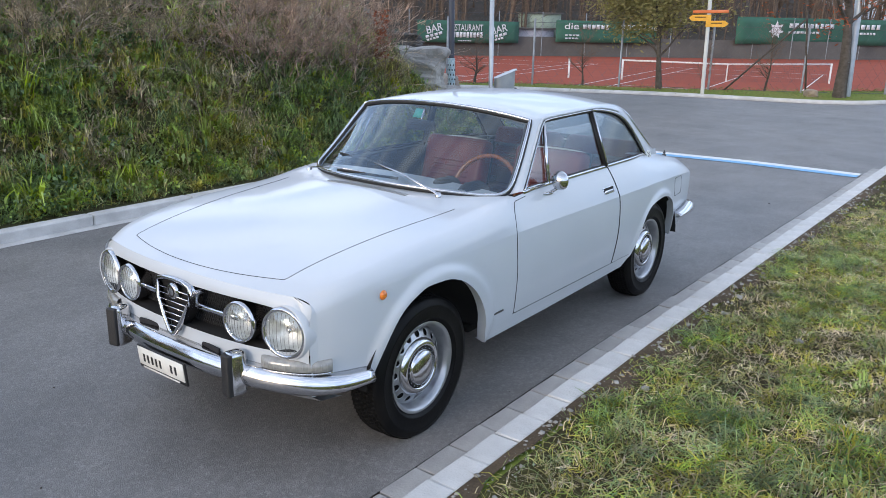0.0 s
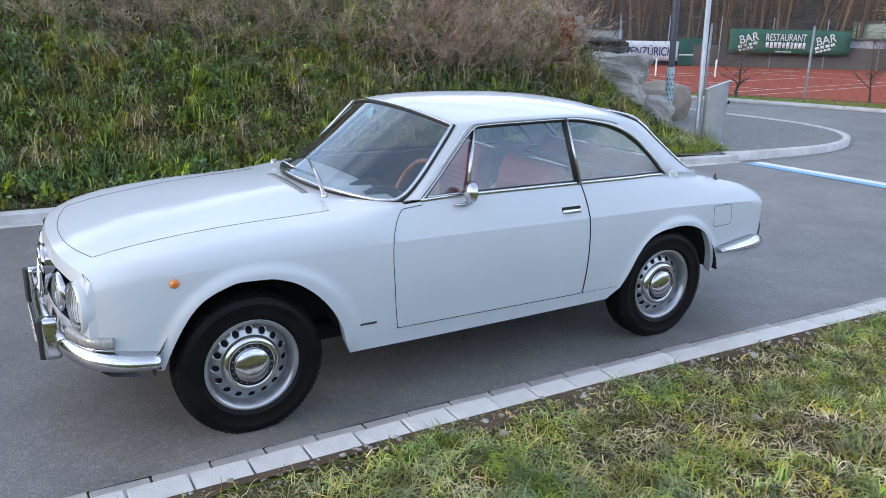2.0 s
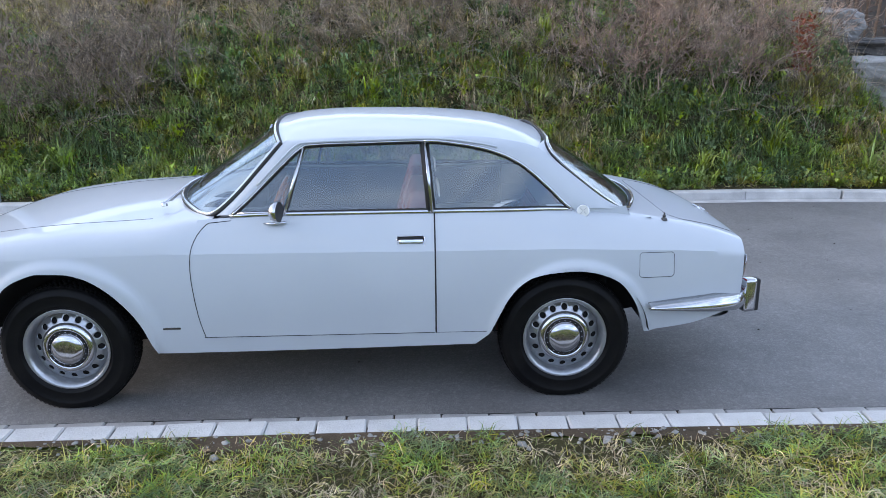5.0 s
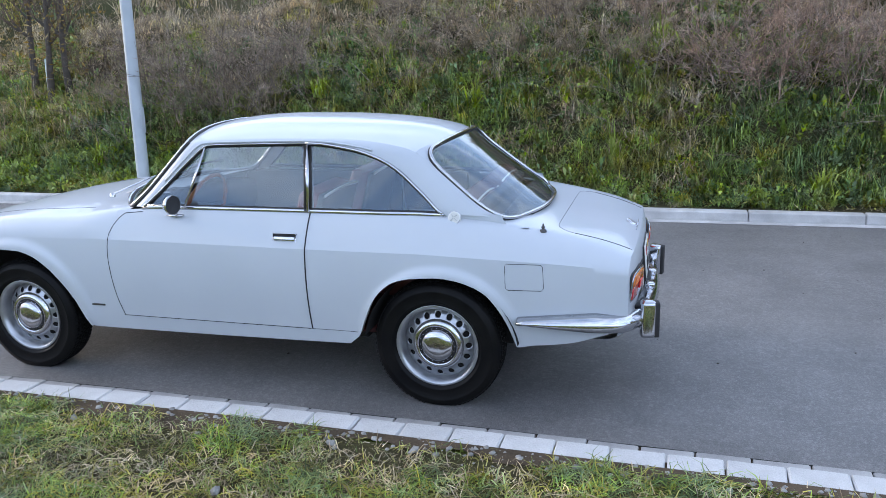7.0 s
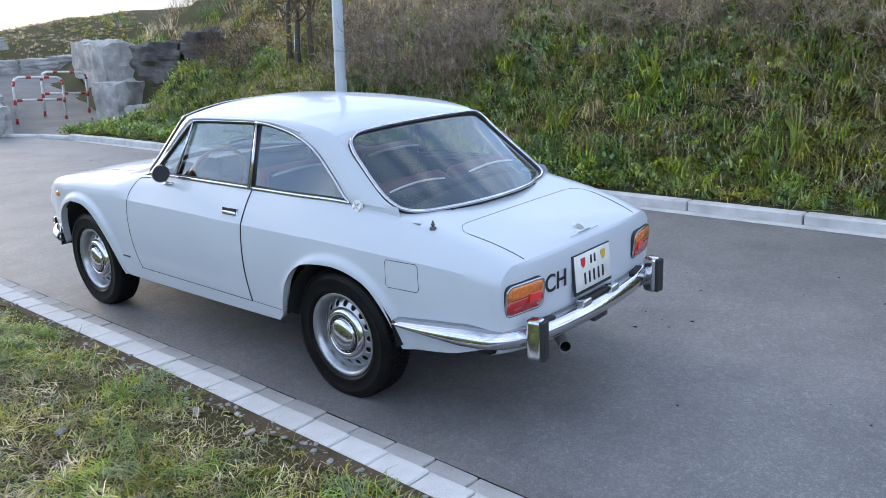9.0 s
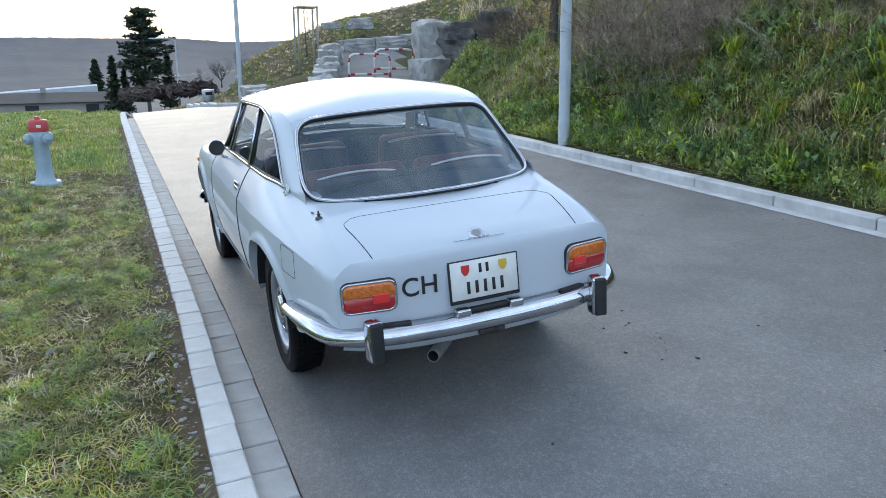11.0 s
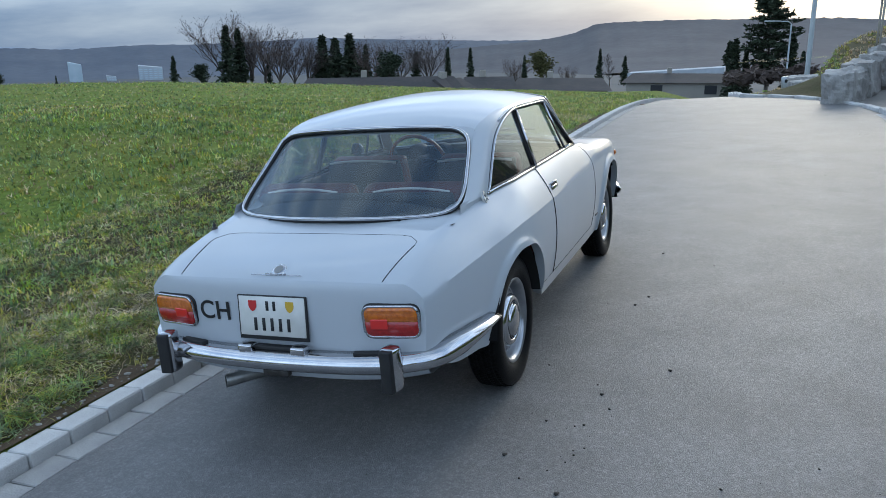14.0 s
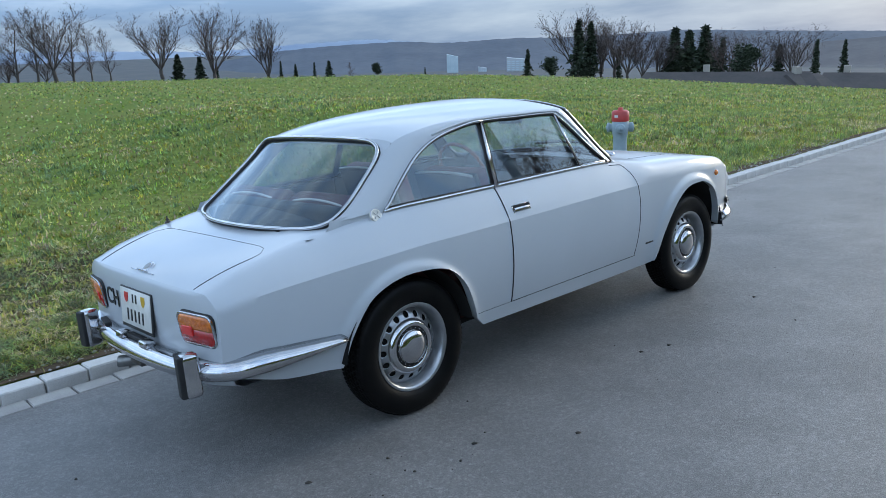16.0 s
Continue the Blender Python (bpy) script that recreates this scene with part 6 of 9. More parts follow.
# boulders at the end of the bank
rock((-6.15, -5.32, 0.95), (1.08, 0.85, 0.70), 31, turn=131, rough=0.14, flatten=0.36, layers=0.014)
rock((-6.57, -4.90, 0.40), (0.64, 0.56, 0.58), 32, turn=120, rough=0.16, flatten=0.62, layers=0.010)
rock((-6.20, -5.85, 1.36), (1.0, 0.70, 0.26), 33, "dark layered rock slab half hidden by twigs", turn=128, rough=0.14, flatten=0.3, mat=M_ROCKD)
rock((-5.85, -6.55, 1.64), (0.9, 0.75, 0.42), 34, turn=140, rough=0.14, flatten=0.45, layers=0.015)
rock((-8.90, -7.05, 0.30), (1.25, 1.0, 0.76), 35, "rounded brown boulder on the gravel", turn=20, rough=0.08, flatten=0.75, layers=0, mat=material("brown_rock", (0.30, 0.25, 0.20), 0.9, color2=(0.22, 0.18, 0.145), scale=3, bump=0.6, bump_scale=14, fine=0.08, fine_scale=50))
rock((11.5, -6.25, bank_z(11.5, -6.25) + 0.18), (1.5, 0.9, 0.85), 36, "dark weathered boulder among twigs on the bank", turn=12, rough=0.2, flatten=0.4, mat=M_ROCKD)
rock((10.2, -6.45, bank_z(10.2, -6.45) + 0.1), (1.0, 0.7, 0.55), 37, "dark weathered boulder among twigs on the bank", turn=40, rough=0.2, flatten=0.3, mat=M_ROCKD)

# gravel island with bin and posts
M_GRAVEL = material("grey_gravel", (0.24, 0.235, 0.225), 0.95, color2=(0.15, 0.148, 0.142), scale=22, bump=1.0, bump_scale=45, fine=0.22, fine_scale=60)
isl = curve([(-6.7, -3.56), (-7.4, -3.48), (-8.8, -3.46), (-9.9, -3.82), (-10.7, -4.58), (-11.05, -5.7), (-10.9, -7.4), (-10.6, -9.5), (-10.0, -12)], 60)
bm = bmesh.new()
vs = [bm.verts.new((x, y, 0.035)) for x, y in isl] + [bm.verts.new((x, y, 0.035)) for x, y in ((-8, -14), (-4.5, -14), (-4.5, -4.2), (-6.25, -3.70))]
bm.faces.new(vs)
tagged(part("gravel_island", bm, M_GRAVEL, None, smooth=False), "traffic island covered with grey gravel", "gravel", kind="structure")
rows = [[(x + nx * o, y + ny * o, z) for o, z in ((0.0, -0.09), (0.0, 0.05), (0.10, 0.055), (0.12, 0.02))] for (x, y), (nx, ny) in zip(isl, [(-(b - a)[1] / np.linalg.norm(b - a), (b - a)[0] / np.linalg.norm(b - a)) for a, b in zip(np.vstack([isl[:1], isl[:-1]]), np.vstack([isl[1:], isl[-1:] + 0.01 * (isl[-1:] - isl[-2:-1])]))])]
tagged(part("island_kerb", grid(rows), M_KERB, None), "pale rounded kerb round the gravel island", "kerb", kind="structure")
bin_ = empty("litter_bin")
tagged(bin_, "tall stainless steel litter bin with a slanted top", "litter bin")
bin_.matrix_basis = Matrix.Translation((-7.32, -4.36, 0.03)) @ Matrix.Rotation(radians(-47), 4, "Z")
plan = [((0.155 if math.cos(a) > 0 else -0.155) * abs(math.cos(a)) ** 0.55, (0.125 if math.sin(a) > 0 else -0.125) * abs(math.sin(a)) ** 0.55) for a in np.linspace(0, 2 * math.pi, 41)[:-1]]
top_z = lambda x: 0.84 - 0.42 * x
bm = bmesh.new()
rings = [[bm.verts.new((x * k, y * k, z if z < 0.5 else top_z(x * k))) for x, y in plan] for z, k in ((0.0, 0.96), (0.03, 1.0), (0.2, 1.0), (0.4, 1.01), (0.9, 1.05))]
for a, b in zip(rings, rings[1:]):
    for i in range(40):
        bm.faces.new((a[i], a[(i + 1) % 40], b[(i + 1) % 40], b[i]))
part("body", bm, M_GALV, bin_)
bm = bmesh.new()
lo, hi = [[bm.verts.new((x * 1.14 - 0.012, y * 1.12, top_z(x * 1.14 - 0.012) + d)) for x, y in plan] for d in (0.004, 0.018)]
bm.faces.new(lo), bm.faces.new(hi)
for i in range(40):
    bm.faces.new((lo[i], lo[(i + 1) % 40], hi[(i + 1) % 40], hi[i]))
part("lid", bm, M_GALV, bin_, "slanted steel lid", smooth=False)
part("lock", box((-0.182, 0.02, 0.62), (0.03, 0.05, 0.05), None, 0.006), M_INK, bin_)
part("foot_plate", box((0, 0, 0.004), (0.36, 0.30, 0.012), None, 0.004), M_GALV, bin_)


def simple_pole(name, at, r, h, mat, label, lean=Matrix.Rotation(radians(1.5), 4, "X")):
    p = empty(name)
    p.matrix_basis = Matrix.Translation(at) @ lean
    part("pole", lathe([(r, -0.1), (r, h), (0, h + 0.01)], 14, "z"), mat, p)
    return tagged(p, label, "pole")


pole = simple_pole("sign_post", (-7.13, -4.47, 0.0), 0.036, 2.7, M_GALV, "galvanised steel sign post beside the litter bin")
part("sign_back", box((0, 0, 2.72), (0.02, 0.55, 0.5), Euler((0, 0, radians(40))).to_matrix(), 0.02), M_GALV, pole)
pole = simple_pole("sleeved_post", (-7.87, -5.79, 0.0), 0.05, 4.2, material("dark_post", (0.03, 0.035, 0.05), 0.5), "dark post with a pale blue patterned sleeve")
M_SLEEVE = material("blue_sleeve", (0.30, 0.42, 0.46), 0.6, color2=(0.52, 0.60, 0.60), scale=26)
part("sleeve", lathe([(0.068, -0.05), (0.064, 0.95), (0.056, 1.05)], 18, "z"), M_SLEEVE, pole)
bm = bmesh.new()
for i in range(12):
    for k in range(8):
        a = 2 * math.pi * (k + 0.5 * (i % 2)) / 8
        add_box(bm, (0.067 * math.cos(a), 0.067 * math.sin(a), 0.05 + i * 0.08), (0.004, 0.018, 0.03), Matrix.Rotation(a, 3, "Z"))
part("sleeve_pattern", bm, M_INK, pole, kind="stuff")
# signpost with yellow hiking arrows across the yard
pole = simple_pole("hiking_signpost", (-15.9, -4.10, 0.0), 0.045, 2.35, material("pale_post", (0.52, 0.52, 0.48), 0.5), "pale signpost carrying yellow hiking arrows")
M_YEL = material("yellow_sign", (0.72, 0.36, 0.02), 0.4, color2=(0.62, 0.31, 0.02), scale=20)
for dz, dy, sg in ((1.86, -0.18, -1), (1.72, 0.22, 1)):
    o = [(0, -0.26, -0.07), (0, 0.20, -0.07), (0, 0.28, 0.0), (0, 0.20, 0.07), (0, -0.26, 0.07)]
    bm = bmesh.new()
    pts = [(0.05 + d, sg * y, z) for d in (0.0, 0.012) for x, y, z in o]
    vs = [bm.verts.new(p) for p in pts]
    bm.faces.new(vs[:5]), bm.faces.new(vs[5:])
    for i in range(5):
        bm.faces.new((vs[i], vs[(i + 1) % 5], vs[5 + (i + 1) % 5], vs[5 + i]))
    ob = part("arrow_sign", bm, M_YEL, pole, "yellow arrow sign", smooth=False)
    ob.matrix_basis = Matrix.Translation((0, dy, dz))
    part("text_bar", box((0.064, dy, dz + 0.015), (0.002, 0.26, 0.018)), M_INK, pole)
part("route_sign", box((0.05, 0.05, 2.0), (0.012, 0.85, 0.07), None, 0.004), material("orange_sign", (0.55, 0.13, 0.03), 0.4), pole)

# ---- tennis courts, on a lower terrace ----
COURT_Z = -1.25
court = [(-13, -20), (-19, -17.5), (-21.5, -14.0), (-23.5, -10.6), (-25.0, -7.6), (-26.5, -4.6), (-27.5, -1.6), (-29, 2), (-40, 6), (-100, 4), (-100, -2), (-85, -10.5), (-77, -15.5), (-70, -21.5), (-64, -27.3), (-58, -32.3), (-50.5, -37.3), (-44, -40.6), (-36, -43), (-26, -38)]
bm = bmesh.new()
bm.faces.new([bm.verts.new((x, y, COURT_Z)) for x, y in court])
tagged(part("tennis_court", bm, M_CLAY, None, smooth=False), "red clay tennis court with white lines", "tennis court", kind="structure")


def court_line(a, b, w=0.07):
    return flat_strip("court_line", [a, b], w, M_WHITE, COURT_Z + 0.012, "white court line")


c_u, c_v = Vector((-0.985, -0.15)), Vector((-0.15, 0.985))
def cp(u, v):
    p = c_u * u + c_v * v
    return (p.x, p.y)


for v0 in (-5.1, -21.4):
    for v in (-5.49, -4.11, 4.11, 5.49):
        court_line(cp(29.5, v0 + v), cp(53.3, v0 + v))
    court_line(cp(35.0, v0), cp(47.8, v0))
    for u, w in ((29.5, 5.49), (35.0, 4.11), (47.8, 4.11), (53.3, 5.49)):
        court_line(cp(u, v0 - w), cp(u, v0 + w), 0.09)
M_NET = material("dark_net", (0.07, 0.06, 0.055), 0.8)
net = empty("tennis_net")
tagged(net, "tennis net with a white band across the clay court", "tennis net")
n0, n1 = Vector((-36.8, -15.7, COURT_Z)), Vector((-44.0, -6.9, COURT_Z))
nm = (n0 + n1) / 2
for p in (n0, n1):
    part("net_post", lathe([(0.05, 0), (0.05, 1.05), (0, 1.08)], 10, "z", p), M_BARW, net)
part("centre_strap", box(nm + Vector((0, 0, 0.45)), (0.06, 0.06, 0.9), None, 0.01), M_BARW, net)
part("net_band", tube([n0 + Vector((0, 0, 1.02)), nm + Vector((0, 0, 0.91)), n1 + Vector((0, 0, 1.02))], 0.05, 6, flat=(0.3, 1)), M_BARW, net)
bm = bmesh.new()
for k in range(90):
    p = n0.lerp(n1, k / 89)
    add_tube(bm, [p + Vector((0, 0, 0.03)), p + Vector((0, 0, 0.92))], 0.004, 3, caps=False)
for k in range(9):
    add_tube(bm, [n0 + Vector((0, 0, 0.05 + k * 0.11)), n1 + Vector((0, 0, 0.05 + k * 0.11))], 0.004, 3, caps=False)
part("net_mesh", bm, M_NET, net)
for at in ((-35.5, -18.2), (-36.7, -29.9), (-33.6, -27.8), (-33.5, -31.6)):
    post = part("net_post", lathe([(0.05, 0), (0.05, 1.0), (0, 1.02)], 10, "z"), M_BARW, None)
    post.location = (*at, COURT_Z)
    tagged(post, "white net post standing on the clay court", "net post", group="spare net posts")
M_WIRE = material("fence_wire", (0.10, 0.11, 0.11), 0.6, 0.5)
M_POST = material("weathered_fence_post", (0.30, 0.32, 0.34), 0.5, 0.5, color2=(0.22, 0.235, 0.25), scale=5)


def wire_fence(name, pts, h, step, label, z0=0.0, mesh=0.30, wire=0.0025, r=0.028):
    f = empty(name)
    tagged(f, label, "fence")
    d = np.concatenate([[0], np.cumsum([math.dist(a, b) for a, b in zip(pts, pts[1:])])])
    at = lambda t: (float(np.interp(t, d, [p[0] for p in pts])), float(np.interp(t, d, [p[1] for p in pts])))
    for t in np.arange(0, d[-1], step):
        x, y = at(t)
        part("post", lathe([(r, z0), (r, z0 + h), (0, z0 + h + 0.02)], 8, "z", (x, y, 0)), M_POST, f)
    bm = bmesh.new()
    for t in np.arange(0, d[-1] - h, mesh):
        (x0, y0), (x1, y1) = at(t), at(t + h * 0.8)
        add_tube(bm, [(x0, y0, z0 + 0.05), (x1, y1, z0 + h)], wire, 3, caps=False)
        add_tube(bm, [(x1, y1, z0 + 0.05), (x0, y0, z0 + h)], wire, 3, caps=False)
    for q in (0.05, 0.95):
        add_tube(bm, [(*p, z0 + h * q) for p in pts], wire * 2, 4, caps=False)
    part("wire", bm, M_WIRE, f)
    return f


front_fence = [(-10.8, -16.5), (-12.9, -11.8), (-13.9, -10.0), (-15.1, -8.6), (-16.15, -7.1), (-17.1, -5.3), (-17.9, -3.7), (-18.4, -2.6), (-19.6, -1.0), (-22.5, 0.8)]
wire_fence("wire_fence", front_fence, 1.75, 2.3, "thin wire fence in front of the tennis courts")
back_fence = [(-36, -43), (-44, -40.6), (-50.5, -37.3), (-58, -32.3), (-64, -27.3), (-70, -21.5), (-77, -15.5), (-85, -10.5), (-100, -2)]
wire_fence("tall_fence", back_fence, 3.62, 4.0, "tall wire fence behind the tennis courts", COURT_Z, 0.5, 0.005, 0.04)
M_SCREEN = material("grey_screen_net", (0.085, 0.082, 0.078), 0.9, color2=(0.125, 0.118, 0.108), scale=0.4, fine=0.06, fine_scale=8)
M_GREEN = material("green_banner_cloth", (0.035, 0.125, 0.085), 0.8, color2=(0.03, 0.10, 0.07), scale=0.7)
M_BANW = material("white_banner_cloth", (0.66, 0.68, 0.70), 0.8, color2=(0.60, 0.62, 0.65), scale=1.5)
M_BANB = material("dark_blue_ink", (0.03, 0.05, 0.14), 0.7)
FENCE_D = np.concatenate([[0], np.cumsum([math.dist(a, b) for a, b in zip(back_fence, back_fence[1:])])])


def bfp(t):
    """The point of the back fence at a length along it."""
    return (float(np.interp(t, FENCE_D, [p[0] for p in back_fence])), float(np.interp(t, FENCE_D, [p[1] for p in back_fence])))


def bfx(t):
    """The line of the fence carried on along the wood's edge."""
    x, y = bfp(max(0, t))
    return (x - min(0, t) * 0.90, y + min(0, t) * 0.43)


def facing(a, b):
    """Unit vectors along a stretch of fence as read from the road, and towards the road."""
    u = (Vector((*b, 0)) - Vector((*a, 0))).normalized()
    n = Vector((-u.y, u.x, 0))
    return (u, n) if n.dot(-Vector((*a, 0))) > 0 else (-u, -n)


def banner(a, b, z0, z1, mat, label, off=0.35):
    """A cloth banner between two points of the fence line."""
    u, n = facing(a, b)
    rows = []
    for z in np.linspace(z0, z1, 5):
        rows.append([Vector((*a, 0)).lerp(Vector((*b, 0)), k / 16) + n * (off + 0.025 * math.sin(k * 1.9 + z * 3)) + Vector((0, 0, z)) for k in range(17)])
    ban = part("banner", grid(rows), mat, None)
    so = ban.modifiers.new("thickness", "SOLIDIFY")
    so.thickness = 0.012
    return tagged(ban, label, "banner")


def on_cloth(t0, t1):
    """Points of the straight cloth between two lengths of the fence."""
    a, b = Vector(bfp(t0)), Vector(bfp(t1))
    return lambda t: tuple(a.lerp(b, (t - t0) / (t1 - t0)))


def board_text(text, a, b, z0, z1, ink, parent, tilt=0.0, off=0.42):
    """Lettering fitted between two points of the fence and two heights."""
    u, n = facing(a, b)
    r = Vector((0, 0, 1)).cross(n)
    ob = lettering("banner_text", text, 1.0, Matrix(), ink, parent, depth=0.004)
    xs, ys = [v.co.x for v in ob.data.vertices], [v.co.y for v in ob.data.vertices]
    sx, sy = math.dist(a, b) / (max(xs) - min(xs)), (z1 - z0) / (max(ys) - min(ys))
    mid = Vector((*a, 0)).lerp(Vector((*b, 0)), 0.5) + n * off + Vector((0, 0, (z0 + z1) / 2))
    ob.matrix_basis = Matrix.Translation(mid) @ Matrix(((r.x, 0, n.x, 0), (r.y, 0, n.y, 0), (0, 1, 0, 0), (0, 0, 0, 1))) @ Matrix.Rotation(radians(tilt), 4, "Z") @ Matrix.Diagonal((sx, sy, 1, 1)) @ Matrix.Translation((-(max(xs) + min(xs)) / 2, -(max(ys) + min(ys)) / 2, 0))
    return ob


def board_bars(a, b, z0, z1, n_bars, mat, parent, tilt=0.0, off=0.42, seed=1):
    """A row of plain bars standing for writing that cannot be read."""
    u, n = facing(a, b)
    r = Vector((0, 0, 1)).cross(n)
    mid = Vector((*a, 0)).lerp(Vector((*b, 0)), 0.5) + n * off + Vector((0, 0, (z0 + z1) / 2))
    turn = Matrix(((r.x, 0, n.x), (r.y, 0, n.y), (0, 1, 0))) @ Matrix.Rotation(radians(tilt), 3, "Z")
    w, rb = math.dist(a, b), random.Random(seed)
    for k in range(n_bars):
        c = ((k + 0.5) / n_bars - 0.5) * w
        hh = (z1 - z0) * rb.uniform(0.82, 1.0)
        part("text_bar", box(mid + turn @ Vector((c, 0, 0)), (w / n_bars * rb.uniform(0.66, 0.84), hh, 0.006), turn), mat, parent)


rows = [[(*bfp(t), z) for t in np.linspace(0, 76, 90)] for z in (COURT_Z, COURT_Z + 1.6)]
tagged(part("fence_screen", grid(rows), M_SCREEN, None), "grey wind screen along the court fence", "wind screen", kind="structure")
at = on_cloth(12.6, 21.65)
ban = banner(bfp(12.6), bfp(21.65), -0.2, 1.55, M_GREEN, "wide green banner with white lettering")
board_text("RESTAURANT", at(15.3), at(18.32), 0.74, 1.26, M_BANW, ban)
board_bars(at(15.3), at(18.35), 0.20, 0.66, 10, M_BANW, ban)
board_bars(at(16.1), at(17.3), -0.09, 0.0, 6, M_BANW, ban)
for a, b in ((13.24, 14.76), (18.98, 20.55)):
    board_text("BAR", at(a + 0.1), at(b), 0.62, 1.22, M_BANW, ban, 14)
    board_bars(at(a), at(b), 0.28, 0.52, 4, M_BANW, ban, 14)
    board_bars(at(a + 0.1), at(b - 0.3), 0.02, 0.20, 4, M_BANW, ban, 14)
at = on_cloth(25.15, 34.9)
ban = banner(bfp(25.15), bfp(34.9), -0.05, 1.75, M_GREEN, "long green banner with white lettering bars")
board_text("die", at(25.9), at(27.2), 1.02, 1.55, M_BANW, ban)
board_bars(at(27.5), at(30.0), 1.04, 1.45, 6, M_BANW, ban)
board_bars(at(31.0), at(34.6), 1.04, 1.50, 7, M_BANW, ban)
board_bars(at(25.95), at(27.3), 0.46, 0.60, 4, M_BANW, ban)
board_bars(at(25.95), at(27.2), 0.20, 0.34, 4, M_BANW, ban)
at = on_cloth(41.95, 59.2)
ban = banner(bfp(41.95), bfp(59.2), 0.06, 2.40, M_GREEN, "long green banner with a white star shape and lettering bars")
u, n = facing(bfp(45), bfp(47))
c = Vector((*at(46.2), 1.32)) + n * 0.45
bm = bmesh.new()
vs = [bm.verts.new(c + u * (0.80 * (1 if k % 2 == 0 else 0.55) * math.cos(math.pi / 2 + k * math.pi / 7)) + Vector((0, 0, 0.80 * (1 if k % 2 == 0 else 0.55) * math.sin(math.pi / 2 + k * math.pi / 7)))) for k in range(14)]
bm.faces.new(vs)
part("star", bm, M_BANW, ban)
board_bars(at(47.5), at(52.6), 1.48, 1.95, 9, M_BANW, ban)
board_bars(at(53.8), at(58.0), 1.48, 1.95, 7, M_BANW, ban)
board_bars(at(47.5), at(51.0), 1.02, 1.24, 8, M_BANW, ban)
board_bars(at(54.5), at(57.5), 1.02, 1.24, 8, M_BANW, ban)
# the white banner, the practice wall and the low sheds behind the side court
ban = banner((-36.0, -42.2), (-44.0, -40.2), -0.88, 0.52, M_BANW, "long white banner with dark blue lettering")
board_text("FLUGHAFENZÜRICH", (-37.2, -41.9), (-43.5, -40.32), -0.52, 0.24, M_BANB, ban)
wall = part("practice_wall", box((-45.7, -39.9, -0.22), (3.3, 0.10, 2.0), Euler((0, 0, radians(178))).to_matrix(), 0.02), M_GREEN, None)
tagged(wall, "green practice wall with a white line", "practice wall")
part("white_line", box((-45.7, -39.83, -0.45), (3.3, 0.03, 0.08), Euler((0, 0, radians(178))).to_matrix()), M_BANW, wall)
for k, (t, back, w, z0, z1, c) in enumerate(((23.6, 1.2, 3.4, COURT_Z, 0.95, (0.36, 0.36, 0.40)), (25.0, 3.5, 3.4, 0.0, 2.25, (0.32, 0.38, 0.30)), (3.0, 4.0, 5.5, -1.3, 1.25, (0.45, 0.43, 0.38)))):
    u, n = facing(bfp(t), bfp(t + 1))
    turn = Matrix(((u.x, -n.x, 0), (u.y, -n.y, 0), (0, 0, 1)))
    p = Vector((*bfp(t), 0)) - n * back
    shed = empty("shed")
    tagged(shed, "low pale flat-roofed shed behind the tennis fence", "shed", group="sheds behind the courts")
    part("wall", box(p + Vector((0, 0, (z0 + z1) / 2)), (w, 1.8, z1 - z0), turn), material("shed_wall", c, 0.9, color2=tuple(0.85 * q for q in c), scale=1.2), shed)
    part("roof", box(p + Vector((0, 0, z1 + 0.06)), (w + 0.3, 2.1, 0.12), turn, 0.02), M_SCREEN, shed)
club = empty("clubhouse")
tagged(club, "low clubhouse with a grey pitched roof beside the courts", "house")
club.matrix_basis = Matrix.Translation((-37.8, -50.3, -1.80)) @ Matrix.Rotation(radians(-40), 4, "Z") @ Matrix.Diagonal((1.7, 1.7, 1.7, 1))
part("wall", box((0, 0, 0.60), (4.3, 3.2, 2.2)), material("beige_render", (0.42, 0.38, 0.31), 0.9, color2=(0.36, 0.33, 0.27), scale=2), club)
bm = bmesh.new()
o = [(-2.6, -2.1, 1.65), (2.6, -2.1, 1.65), (2.6, 2.1, 1.65), (-2.6, 2.1, 1.65), (-0.5, 0, 2.50), (0.9, 0, 2.50)]
vs = [bm.verts.new(p) for p in o]
for f in ((0, 1, 5, 4), (2, 3, 4, 5), (1, 2, 5), (3, 0, 4), (3, 2, 1, 0)):
    bm.faces.new([vs[i] for i in f])
part("roof", bm, material("grey_roof", (0.25, 0.215, 0.225), 0.8, color2=(0.20, 0.175, 0.18), scale=3), club, smooth=False)
part("door", box((-1.35, 1.62, 0.55), (0.7, 0.06, 1.9), None, 0.01), M_GREEN, club)
part("gutter", tube([(-2.6, 2.12, 1.63), (2.6, 2.12, 1.63)], 0.05, 6), M_DASH, club)
for x in (-0.85, 0.75, 1.6):
    part("post", box((x, 1.95, 0.6), (0.09, 0.09, 2.1), None, 0.01), M_BANW, club)
part("window", box((0.55, 1.62, 0.8), (2.3, 0.06, 1.4), None, 0.01), M_DASH, club)
part("window", box((2.16, 0.2, 1.0), (0.06, 1.4, 0.7), None, 0.01), M_DASH, club)

# ---- far landscape ----
def plain(name, c, c2, scale, fine=0.08, fine_scale=1.0):
    return material(name, c, 0.95, color2=c2, scale=scale, fine=fine, fine_scale=fine_scale)


